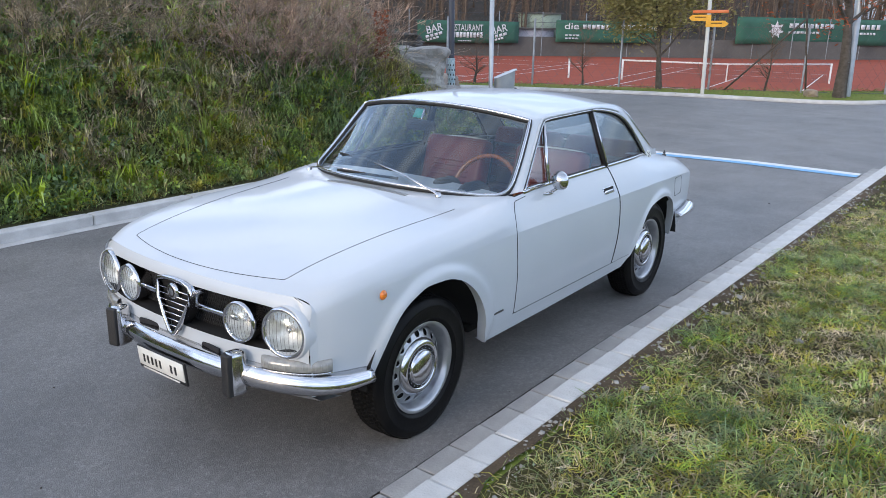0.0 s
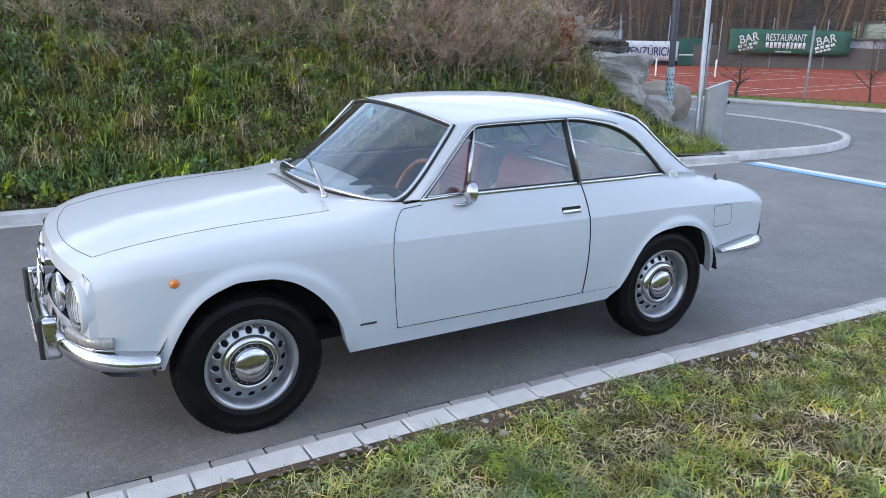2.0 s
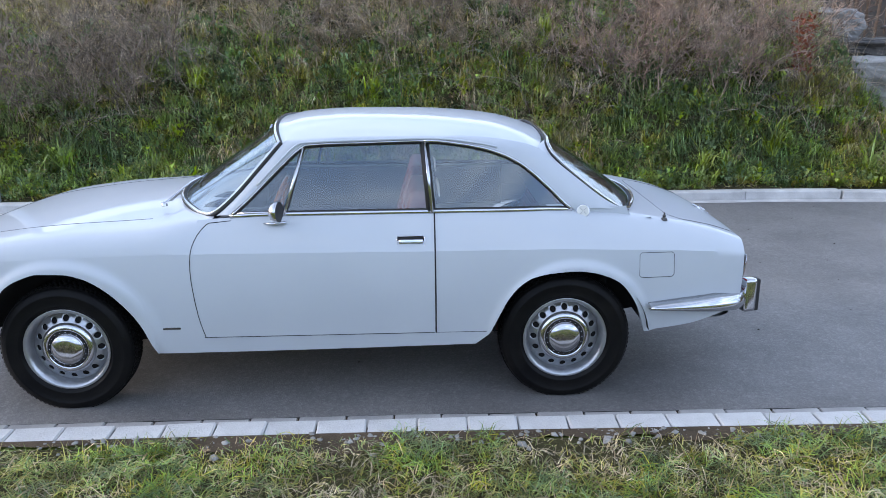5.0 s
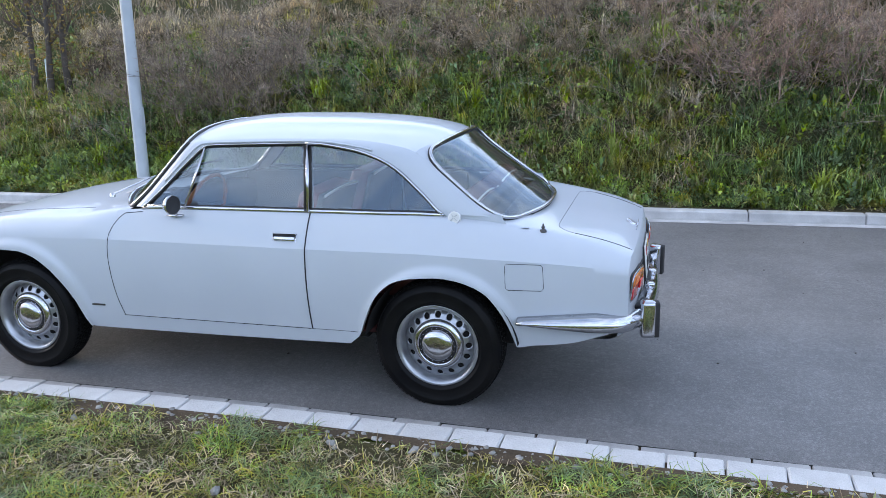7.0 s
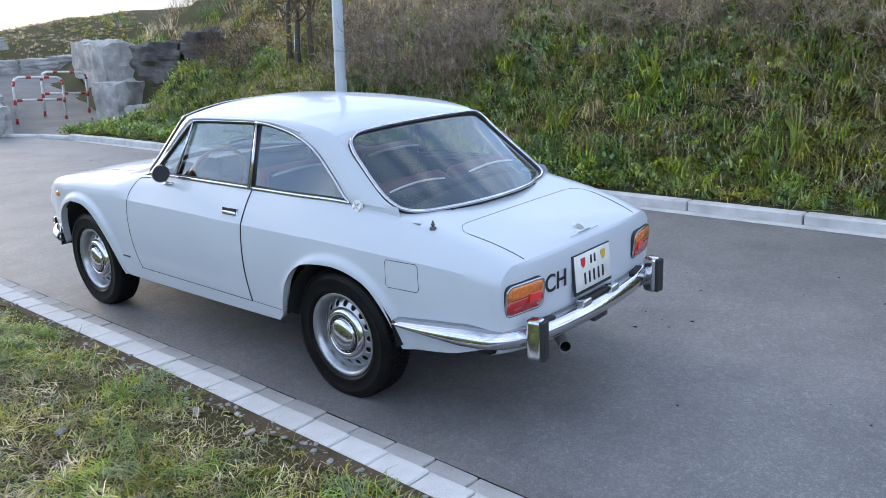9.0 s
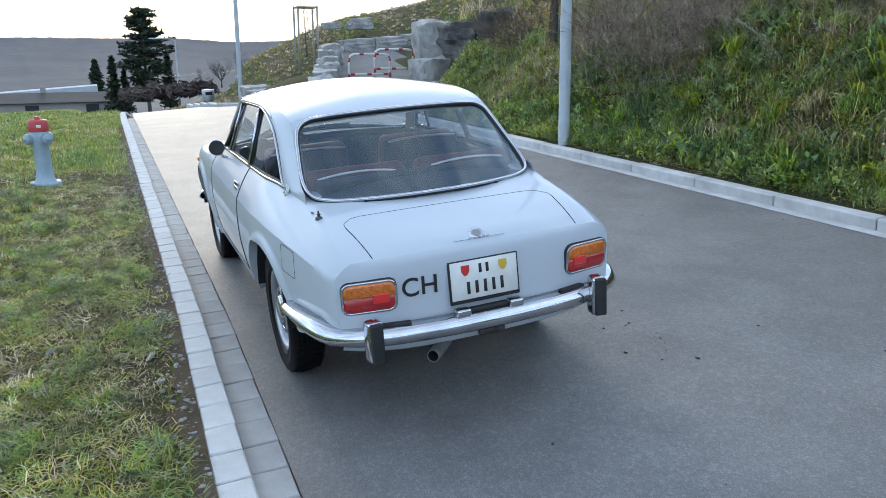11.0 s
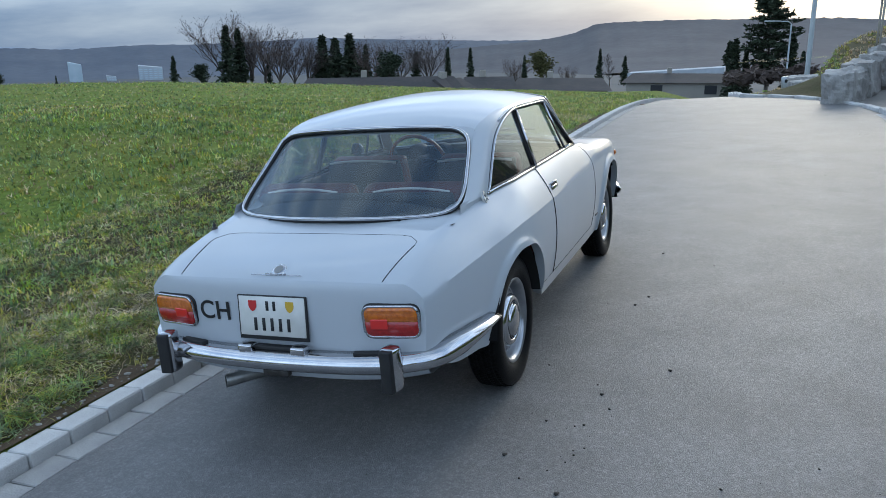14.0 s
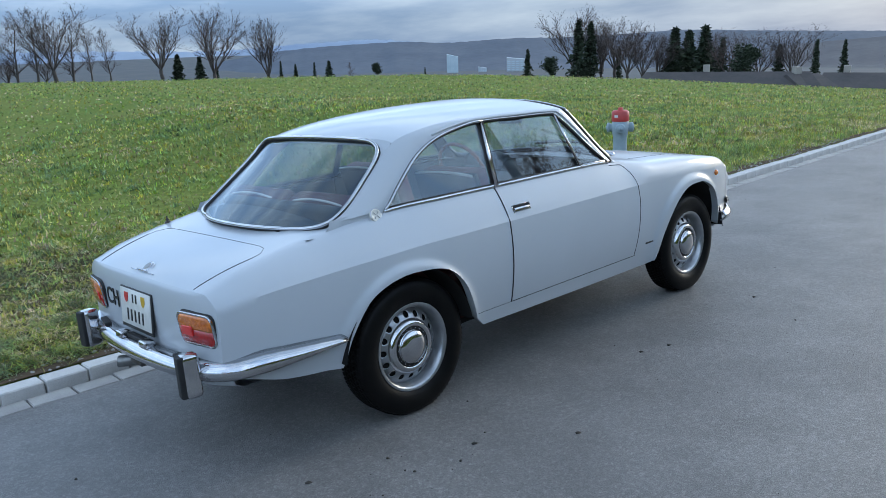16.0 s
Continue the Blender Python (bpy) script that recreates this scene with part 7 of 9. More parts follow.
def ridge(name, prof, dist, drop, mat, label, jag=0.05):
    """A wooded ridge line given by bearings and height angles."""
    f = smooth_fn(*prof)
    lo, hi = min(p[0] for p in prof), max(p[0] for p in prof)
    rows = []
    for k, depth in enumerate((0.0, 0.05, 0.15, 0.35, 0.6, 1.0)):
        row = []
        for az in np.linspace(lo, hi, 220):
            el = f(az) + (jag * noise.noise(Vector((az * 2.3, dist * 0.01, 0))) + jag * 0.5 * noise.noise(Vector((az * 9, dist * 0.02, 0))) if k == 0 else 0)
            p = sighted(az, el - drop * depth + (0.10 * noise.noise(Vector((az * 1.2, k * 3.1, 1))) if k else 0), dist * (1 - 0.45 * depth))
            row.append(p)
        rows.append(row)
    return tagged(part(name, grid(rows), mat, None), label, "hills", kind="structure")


# distance haze is mixed into the blue-grey base colours of these ridges
ridge("ridge_pale", [(95, 2.6), (85, 3.0), (74.7, 3.0), (68, 2.75), (61, 2.4), (54.9, 2.5), (51.8, 2.5), (47, 1.9)], 4200, 3.5, plain("hazed_alps", (0.20, 0.26, 0.36), (0.27, 0.33, 0.42), 0.002), "mountains on the horizon, coloured pale blue with haze", 0.12)
ridge("ridge_far", [(62, 1.6), (57.3, 2.12), (53.4, 2.22), (49.4, 2.18), (45.5, 1.86), (41.6, 1.84), (37.7, 1.63), (33.9, 1.52), (30.2, 1.5), (28.4, 1.36), (25.2, 1.05), (20.2, 0.6), (14.8, 0.2), (8, 0.0)], 2600, 3.6, plain("hazed_far_woods", (0.060, 0.078, 0.108), (0.085, 0.10, 0.128), 0.006, 0.10, 0.06), "dark wooded ridge beyond the valley, haze in its colour")
ridge("ridge_near", [(24, 0.0), (16, 0.1), (14, 0.2), (12.2, 0.42), (10.2, 0.94), (5.5, 0.77), (-0.7, 0.33), (-4.7, 0.06), (-8.5, -0.4), (-20, -0.8)], 2000, 3.4, plain("hazed_near_woods", (0.052, 0.055, 0.066), (0.074, 0.076, 0.086), 0.008, 0.10, 0.08), "wooded table hill with evening haze in its colour")
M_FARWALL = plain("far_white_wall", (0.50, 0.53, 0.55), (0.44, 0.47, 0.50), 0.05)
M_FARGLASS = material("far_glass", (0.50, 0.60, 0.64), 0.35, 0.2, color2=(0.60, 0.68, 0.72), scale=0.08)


def far_building(az0, az1, el0, el1, dist, rows_n, cols_n, label, mat=M_FARWALL):
    b = empty("office_tower")
    c = sighted((az0 + az1) / 2, el0, dist)
    w, h = dist * radians(abs(az1 - az0)), dist * (math.tan(radians(el1)) - math.tan(radians(el0)))
    b.matrix_basis = Matrix.Translation(c) @ LEAN @ Matrix.Rotation(radians((az0 + az1) / 2 + 180), 4, "Z")
    bm = box((0, 0, h / 2), (w * 0.8, w, h))
    for v in bm.verts:
        if v.co.z > h * 0.9 and v.co.y > 0:
            v.co.z -= h * 0.12
    part("wall", bm, mat, b, smooth=False)
    for i in range(rows_n):
        for k in range(cols_n):
            part("window", box((w * 0.4, (k + 0.5) / cols_n * w - w / 2, h * (0.04 + 0.82 * (i + 0.5) / rows_n)), (0.6, w / cols_n * 0.72, h / rows_n * 0.42)), M_FARGLASS, b, smooth=False)
    return tagged(b, label, "building")


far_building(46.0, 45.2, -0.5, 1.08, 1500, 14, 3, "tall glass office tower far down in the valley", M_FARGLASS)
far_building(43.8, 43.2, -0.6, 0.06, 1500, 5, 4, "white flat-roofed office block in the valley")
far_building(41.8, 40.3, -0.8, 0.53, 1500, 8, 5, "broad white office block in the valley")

# ---- trees ----
M_BARK = material("dark_bark", (0.060, 0.048, 0.038), 0.9, color2=(0.10, 0.085, 0.07), scale=12, bump=0.5, bump_scale=40)
M_TWIG = material("brown_twigs", (0.170, 0.118, 0.085), 0.9, color2=(0.110, 0.080, 0.060), scale=5, random=0.2)
M_PINE = material("dark_needles", (0.018, 0.030, 0.014), 0.9, color2=(0.034, 0.046, 0.020), scale=1.2, random=0.25)
M_EVER = material("olive_foliage", (0.075, 0.080, 0.022), 0.85, color2=(0.11, 0.095, 0.03), scale=1.8, random=0.3)
M_RUST = material("rusty_leaves", (0.34, 0.085, 0.03), 0.8, color2=(0.24, 0.07, 0.03), scale=4, random=0.25)


def prisms(segs, sides=3):
    """Tapered prisms for branch segments (n rows of p0, p1, r0, r1)."""
    a = np.array([[*s[0], *s[1], s[2], s[3]] for s in segs], float)
    p0, p1, r0, r1 = a[:, :3], a[:, 3:6], a[:, 6:7], a[:, 7:8]
    t = p1 - p0
    t /= np.linalg.norm(t, axis=1, keepdims=True) + 1e-9
    up = np.where(np.abs(t[:, 2:3]) < 0.9, np.array([[0, 0, 1.0]]), np.array([[1.0, 0, 0]]))
    s = np.cross(t, up)
    s /= np.linalg.norm(s, axis=1, keepdims=True) + 1e-9
    u = np.cross(s, t)
    vs = []
    for p, r in ((p0, r0), (p1, r1)):
        for k in range(sides):
            c, d = math.cos(2 * math.pi * k / sides), math.sin(2 * math.pi * k / sides)
            vs.append(p + (s * c + u * d) * r)
    v = np.stack(vs, 1).reshape(-1, 3)
    base = np.arange(len(segs))[:, None] * 2 * sides
    q = [base + np.array([[k, (k + 1) % sides, sides + (k + 1) % sides, sides + k]]) for k in range(sides)]
    return v, np.concatenate(q)


def branches(rnd, h, spread=0.5, levels=4, kids=3, r0=None, low=0.22, wide=0.42):
    """Leader with side limbs whose lengths follow a rounded crown, each forking into twigs."""
    segs = []
    r0 = r0 or h * 0.020

    def twig(p, d, length, r, lev):
        n = 4 if lev == 1 else 3
        for i in range(n):
            d = (d + Vector((rnd.gauss(0, 0.17), rnd.gauss(0, 0.17), rnd.gauss(0.05, 0.10)))).normalized()
            q = p + d * (length / n)
            segs.append((p, q, r, r * 0.80))
            p, r = q, r * 0.80
            if lev < levels:
                for _ in range(2 if lev < 3 else 1):
                    sd = (d + Vector((rnd.gauss(0, spread + 0.15), rnd.gauss(0, spread + 0.15), rnd.gauss(0.15, 0.35)))).normalized()
                    twig(p, sd, length * rnd.uniform(0.35, 0.60), r * 0.60, lev + 1)

    p, d, r, n = Vector((0, 0, 0)), Vector((0, 0, 1)), r0, 12
    for i in range(n):
        d = (d + Vector((rnd.gauss(0, 0.06), rnd.gauss(0, 0.06), 0.1))).normalized()
        q = p + d * (h * 0.93 / n)
        segs.append((p, q, r, r * 0.87))
        p, r = q, r * 0.87
        f = (i + 1) / n
        if f > low:
            reach = h * wide * math.sqrt(max(0.05, 1 - ((f - 0.50) / 0.56) ** 2))
            for _ in range(kids):
                a = rnd.uniform(0, 2 * math.pi)
                up = rnd.uniform(0.45, 1.1) + 0.5 * f
                twig(p, Vector((math.cos(a), math.sin(a), up)).normalized(), reach * rnd.uniform(0.7, 1.1), r * 0.55, 1)
    top = max(s[1].z for s in segs)
    k = h / top
    return [(a * k, b * k, r, q) for a, b, r, q in segs]


def ribbons(segs, rnd):
    """One thin tapered strip for each far fine twig, turned at random."""
    a = np.array([[*s[0], *s[1], s[2], s[3]] for s in segs], float)
    p0, p1, r0, r1 = a[:, :3], a[:, 3:6], a[:, 6:7], a[:, 7:8]
    side = np.cross(p1 - p0, np.array([[rnd.gauss(0, 1), rnd.gauss(0, 1), rnd.gauss(0, 1)] for _ in segs]))
    side /= np.linalg.norm(side, axis=1, keepdims=True) + 1e-9
    v = np.stack([p0 - side * r0, p0 + side * r0, p1 + side * r1, p1 - side * r1], 1).reshape(-1, 3)
    return v, np.arange(4 * len(segs)).reshape(-1, 4)


def fan_branches(rnd, h, fork, limbs, tilt0, tilt1, levels=4, side=0.55):
    """A short stem that divides low into arching limbs."""
    segs = []

    def limb(p, d, length, r, lev):
        n = 7 if lev == 1 else 5 if lev == 2 else 3
        for i in range(n):
            d = (d + Vector((rnd.gauss(0, 0.15), rnd.gauss(0, 0.15), rnd.gauss(0.07, 0.08)))).normalized()
            q = p + d * (length / n)
            r1 = r * (0.84 if lev < 3 else 0.75)
            segs.append((p, q, r, r1))
            p, r = q, r1
            if lev < levels and (i > 0 or lev > 1):
                for _ in range(2 if lev < 3 else 1):
                    sd = (d + Vector((rnd.gauss(0, side), rnd.gauss(0, side), rnd.gauss(0.15, 0.3)))).normalized()
                    limb(p, sd, length * rnd.uniform(0.32, 0.52) * (1.05 - 0.45 * i / n), r * 0.62, lev + 1)

    p, r = Vector((0, 0, -0.3)), h * 0.024
    for i in range(4):
        q = p + Vector((rnd.gauss(0, 0.01 * h), rnd.gauss(0, 0.01 * h), (fork * h + 0.3) / 4))
        segs.append((p, q, r, r * 0.95))
        p, r = q, r * 0.95
    for k in range(limbs):
        a = 2 * math.pi * (k + rnd.uniform(-0.3, 0.3)) / limbs
        t = rnd.uniform(tilt0, tilt1)
        limb(p, Vector((math.cos(a) * t, math.sin(a) * t, 1)).normalized(), h * (1 - fork) * rnd.uniform(0.75, 1.0), r * 0.5, 1)
    top = max(s[1].z for s in segs)
    k = h / top
    return [(a * k, b * k, r, q) for a, b, r, q in segs]


def bare_tree(seed, h, spread=0.5, levels=4, kids=3, low=0.22, wide=0.42, fan=None, twig_mat=None):
    rnd = random.Random(seed)
    segs = fan_branches(rnd, h, *fan) if fan else branches(rnd, h, spread, levels, kids, None, low, wide)
    tree = empty("bare_tree")
    big = [s for s in segs if s[2] > h * 0.0045]
    small = [(a, b, max(r, h * 0.0015), max(q, h * 0.0012)) for a, b, r, q in segs if r <= h * 0.0045 and (r > h * 0.0012 or rnd.random() < 0.45)]
    bulk("trunk", *prisms(big, 5), M_BARK, tree, smooth=True)
    bulk("crown", *ribbons(small, rnd), twig_mat or M_TWIG, tree)
    return tagged(tree, "bare leafless tree with a fine twig crown", "tree")


def leaf_quads(rnd, centres, size, flat=0.5):
    """Small leaf clumps as bent quads round the centres."""
    n = len(centres)
    c = np.array(centres)
    a = np.array([[rnd.gauss(0, 1), rnd.gauss(0, 1), rnd.gauss(0, flat)] for _ in range(n)])
    b = np.array([[rnd.gauss(0, 1), rnd.gauss(0, 1), rnd.gauss(0, 1)] for _ in range(n)])
    a /= np.linalg.norm(a, axis=1, keepdims=True)
    b = np.cross(a, b)
    b /= np.linalg.norm(b, axis=1, keepdims=True) + 1e-9
    s = np.array([[size * rnd.uniform(0.6, 1.3)] for _ in range(n)])
    v = np.stack([c - a * s, c + b * s * 0.35, c + a * s, c - b * s * 0.35], 1).reshape(-1, 3)
    return v, np.arange(4 * n).reshape(-1, 4)


def spruce(seed, h, w, tiers=22, per=9, ragged=0.25):
    rnd = random.Random(seed)
    tree = empty("conifer")
    bulk("trunk", *prisms([(Vector((0, 0, 0)), Vector((0, 0, h * 0.5)), h * 0.02, h * 0.012), (Vector((0, 0, h * 0.5)), Vector((0, 0, h)), h * 0.012, h * 0.003)], 6), M_BARK, tree)
    cs = []
    for i in range(tiers):
        f = i / (tiers - 1)
        z = h * (0.10 + 0.90 * f)
        r = w * (1 - f) ** 0.8 * rnd.uniform(1 - ragged, 1 + ragged * 0.6) + 0.02 * w
        for k in range(per):
            a = rnd.uniform(0, 2 * math.pi)
            rr = r * rnd.uniform(0.7, 1.1)
            for q in np.linspace(0.15, 1, 6):
                cs.append((rr * q * math.cos(a) + rnd.gauss(0, 0.05 * w), rr * q * math.sin(a) + rnd.gauss(0, 0.05 * w), z - 0.25 * rr * q + rnd.gauss(0, 0.02 * h)))
    bulk("crown", *leaf_quads(rnd, cs, w * 0.26), M_PINE, tree)
    return tagged(tree, "dark green conifer with a pointed ragged crown", "tree")


def round_tree(seed, h, w, mat, label, trunk_f=0.35, n=1400, leaf=0.10):
    rnd = random.Random(seed)
    tree = empty("evergreen_tree")
    segs = branches(rnd, h * 0.92, 0.55, 3, 3, None, trunk_f * 0.8, 0.40)
    bulk("trunk", *prisms([s for s in segs if s[2] > h * 0.004], 5), M_BARK, tree, smooth=True)
    tips = [s[1] for s in segs if s[2] < h * 0.008 and s[1].z > h * trunk_f] or [Vector((0, 0, h))]
    cs = []
    for _ in range(n):
        t = tips[rnd.randrange(len(tips))]
        k = 1.0
        cs.append((t.x * k + rnd.gauss(0, w * 0.07), t.y * k + rnd.gauss(0, w * 0.07), t.z + rnd.gauss(0, w * 0.06)))
    bulk("crown", *leaf_quads(rnd, cs, h * leaf * 0.5), mat, tree)
    return tagged(tree, label, "tree")


M_TWIGFAR = material("dark_far_twigs", (0.085, 0.064, 0.054), 0.9, color2=(0.060, 0.048, 0.042), scale=0.3, random=0.15)
M_TWIGRED = material("russet_far_twigs", (0.095, 0.066, 0.052), 0.9, color2=(0.070, 0.052, 0.044), scale=0.3, random=0.15)


def plant_far(ob, az, el_top, dist, h_native, base_el, turn=0, wide=1.0):
    """Stand a far tree so that its top reaches the height angle."""
    base = sighted(az, base_el, dist)
    h = dist * (math.tan(radians(el_top)) - math.tan(radians(base_el)))
    s = h / h_native
    ob.matrix_basis = Matrix.Translation(base) @ LEAN @ Matrix.Rotation(radians(turn), 4, "Z") @ Matrix.Diagonal((s * wide, s * wide, s, 1))


def copy_far(ob, az, el_top, dist, h_native, base_el, turn, wide=1.0):
    c = copy_thing(ob, Matrix())
    plant_far(c, az, el_top, dist, h_native, base_el, turn, wide)
    return c


f_base = smooth_fn((85, 1.2), (74.5, 1.1), (65.4, 0.7), (58.2, 0.35), (45, -0.4), (36.4, -1.15), (28.9, -1.9), (20.8, -2.7), (10, -3.1), (0, -3.1), (-10, -3.0))
bt = [bare_tree(11, 10, fan=(0.22, 9, 0.30, 1.0, 4), twig_mat=M_TWIGFAR), bare_tree(12, 10, fan=(0.10, 9, 0.12, 0.55, 4, 0.42), twig_mat=M_TWIGFAR), bare_tree(13, 10, fan=(0.14, 9, 0.2, 0.85, 4), twig_mat=M_TWIGRED), bare_tree(14, 10, 0.42, 4, 2, 0.18, 0.26, twig_mat=M_TWIGFAR), bare_tree(15, 10, 0.40, 4, 2, 0.10, 0.30, twig_mat=M_TWIGRED)]
for k, t in enumerate(bt):
    tagged(t, group="bare trees along the meadow")
used = set()
for i, (az, el, kind) in enumerate(((64.7, 5.54, 0), (61.3, 5.74, 2), (57.7, 4.63, 1), (73.4, 5.5, 4), (72.2, 6.0, 3), (71.2, 6.1, 0), (70.2, 5.25, 4), (69.1, 4.7, 3), (68.0, 4.45, 3), (74.6, 5.8, 3), (75.6, 5.4, 4), (76.6, 5.6, 3), (78, 5.2, 3), (33.7, 2.8, 0), (27.3, 1.45, 1), (31.8, 1.9, 2), (71.8, 3.2, 2), (74.0, 3.0, 2), (36.5, 3.85, 0), (34.6, 2.95, 1), (32.8, 2.61, 2), (26.2, 1.5, 2), (24.4, 1.31, 0), (22.4, 1.33, 0), (16.3, -0.74, 2), (12.6, -1.6, 2), (9.8, -0.97, 3), (52.1, 1.11, 3), (-6.0, -1.3, 0), (-8.0, -0.9, 2), (-4.5, -1.9, 3), (30.8, 1.6, 1))):
    b = f_base(az) - 0.25
    if kind not in used:
        used.add(kind)
        plant_far(bt[kind], az, el, 120, 10, b, 40 * i, 1.0 if kind == 3 else 1.22)
    else:
        copy_far(bt[kind], az, el, 120 + (i % 5) * 4, 10, b, 77 * i, 1.0 if kind == 3 else 1.22)
sp = [spruce(21, 10, 2.0), spruce(22, 10, 1.5), spruce(23, 10, 2.9, 20, 11, 0.4)]
for t in sp:
    tagged(t, group="conifers along the meadow")
used = set()
for i, (az, el, kind) in enumerate(((63.7, 2.22, 2), (62.3, 1.98, 2), (61.2, 1.6, 1), (55.9, 1.12, 0), (54.6, 1.14, 1), (53.6, 1.15, 2), (46.9, 0.27, 1), (39.7, 0.9, 0), (56.9, 1.38, 1), (36.2, 2.53, 0), (35.4, 2.3, 0), (33.5, 0.62, 1), (29.8, 1.44, 2), (28.9, 1.18, 2), (27.9, 1.4, 2), (23.3, -0.1, 0), (21.1, 0.0, 1), (19.5, -0.1, 1), (15.7, -0.93, 1), (10.5, -0.83, 1), (8.8, -1.43, 0), (2.0, -1.01, 2), (-2.5, -1.9, 2), (26.8, 0.6, 0))):
    b = f_base(az) - 0.25
    if kind not in used:
        used.add(kind)
        plant_far(sp[kind], az, el, 125, 10, b, 50 * i)
    else:
        copy_far(sp[kind], az, el, 125 + (i % 4) * 3, 10, b, 91 * i)
def pine_tree(seed, h):
    """Tall pine: bare lower stem, tiers of level limbs with needle tufts at their ends."""
    rnd = random.Random(seed)
    tree = empty("pine")
    segs, tufts = [], []
    lean = Vector((0.01, 0.02, 0))
    for i in range(14):
        segs.append((lean * (i * h / 14) + Vector((0, 0, i * h / 14)), lean * ((i + 1) * h / 14) + Vector((0, 0, (i + 1) * h / 14)), h * 0.022 * (1 - i / 15), h * 0.022 * (1 - (i + 1) / 15)))
    for i in range(17):
        f = 0.24 + 0.74 * i / 16
        reach = h * (0.27 * math.sin(math.pi * min(1, (f - 0.08) / 1.0)) ** 0.8 + 0.02) * rnd.uniform(0.75, 1.2)
        for _ in range(6):
            a = rnd.uniform(0, 2 * math.pi)
            r = reach * rnd.uniform(0.45, 1.0)
            p = lean * (f * h) + Vector((0, 0, f * h))
            e = p + Vector((r * math.cos(a), r * math.sin(a), r * rnd.uniform(-0.05, 0.35)))
            segs.append((p, e, h * 0.005, h * 0.002))
            for q in np.linspace(0.40, 1.0, 4):
                c = p.lerp(e, q)
                for _ in range(18):
                    tufts.append((c.x + rnd.gauss(0, h * 0.022), c.y + rnd.gauss(0, h * 0.022), c.z + abs(rnd.gauss(0, h * 0.014))))
    bulk("trunk", *prisms(segs, 5), M_BARK, tree, smooth=True)
    bulk("crown", *leaf_quads(rnd, tufts, h * 0.026), M_PINE, tree)
    return tagged(tree, "tall dark pine with layered branches beyond the crest", "tree")


pine = pine_tree(31, 10)
plant_far(pine, -0.35, 2.05, 84, 10, -4.6)
for az, el in ((1.75, -0.9), (1.05, -1.7), (-1.75, -1.0)):
    copy_far(sp[0], az, el, 86, 10, -4.6, az * 50)
for seed, az, el, bz in ((32, 14.3, -0.41, -3.0), (33, 50.2, 0.98, -0.2), (34, 25.3, 0.48, -2.4), (35, 37.9, 0.55, -1.4)):
    t = round_tree(seed, 10, 5, M_PINE if seed != 32 else M_EVER, "round-headed evergreen at the edge of the meadow", 0.25, 2600, 0.09)
    plant_far(t, az, el, 115, 10, bz)

# roofs below the meadow
M_TILE = material("dark_roof_tiles", (0.060, 0.050, 0.045), 0.8, color2=(0.045, 0.040, 0.038), scale=0.8, fine=0.1, fine_scale=4)
M_WALLH = plain("house_wall", (0.36, 0.33, 0.28), (0.30, 0.28, 0.24), 0.5)


def house(az, el, dist, length, depth, rise, turn, label):
    """A house of which little more than the roof shows over the meadow."""
    h = empty("house")
    h.matrix_basis = Matrix.Translation(sighted(az, el, dist)) @ LEAN @ Matrix.Rotation(radians(turn), 4, "Z")
    part("wall", box((0, 0, -rise - 1.6), (depth * 0.86, length * 0.92, 3.2)), M_WALLH, h, smooth=False)
    bm = bmesh.new()
    o = [(-depth / 2, -length / 2, -rise), (depth / 2, -length / 2, -rise), (depth / 2, length / 2, -rise), (-depth / 2, length / 2, -rise), (0, -length * 0.42, 0), (0, length * 0.42, 0)]
    vs = [bm.verts.new(p) for p in o]
    for f in ((0, 1, 4), (1, 2, 5, 4), (2, 3, 5), (3, 0, 4, 5), (3, 2, 1, 0)):
        bm.faces.new([vs[i] for i in f])
    roof = part("roof", bm, M_TILE, h, smooth=False)
    part("chimney", box((0.3, length * 0.1, 0.1), (0.6, 0.5, 0.9)), M_WALLH, roof, smooth=False)
    for k in (-0.25, 0.2):
        part("window", box((-depth * 0.43 - 0.02, length * k, -rise - 0.7), (0.08, 1.2, 0.9)), M_DASH, h, smooth=False)
    return tagged(h, label, "house", group="houses below the meadow")


house(25.8, -1.50, 70, 15, 8, 1.6, 26, "long dark tiled roof below the meadow")
house(21.1, -1.95, 70, 3.5, 6, 1.2, 60, "small gabled roof below the meadow")
house(18.2, -2.05, 72, 5.2, 7, 1.2, 18, "flat dark roof below the meadow")
house(13.2, -2.50, 74, 9.0, 7, 0.9, 13, "low grey roof below the meadow")
house(5.0, -2.75, 90, 12, 7, 0.8, 5, "low grey roof below the meadow")
wall_far = part("valley_shed", box(sighted(5.3, -2.9, 110), (4, 12, 1.6)), M_FARWALL, None, smooth=False)
tagged(wall_far, "long pale flat-roofed shed in the valley", "building")
hedge_rnd = random.Random(5)
cs = []
for _ in range(5200):
    az = hedge_rnd.uniform(-3.4, 2.2)
    cs.append(tuple(sighted(az, -3.6 + abs(hedge_rnd.gauss(0, 0.30)) + 0.3 * noise.noise(Vector((az * 1.4, 0, 0))), hedge_rnd.uniform(48, 62))))
bulk("hedge", *leaf_quads(hedge_rnd, cs, 0.26), M_TWIGRED, None, "dark hedge beyond the crest of the road", "stuff", category="hedge")

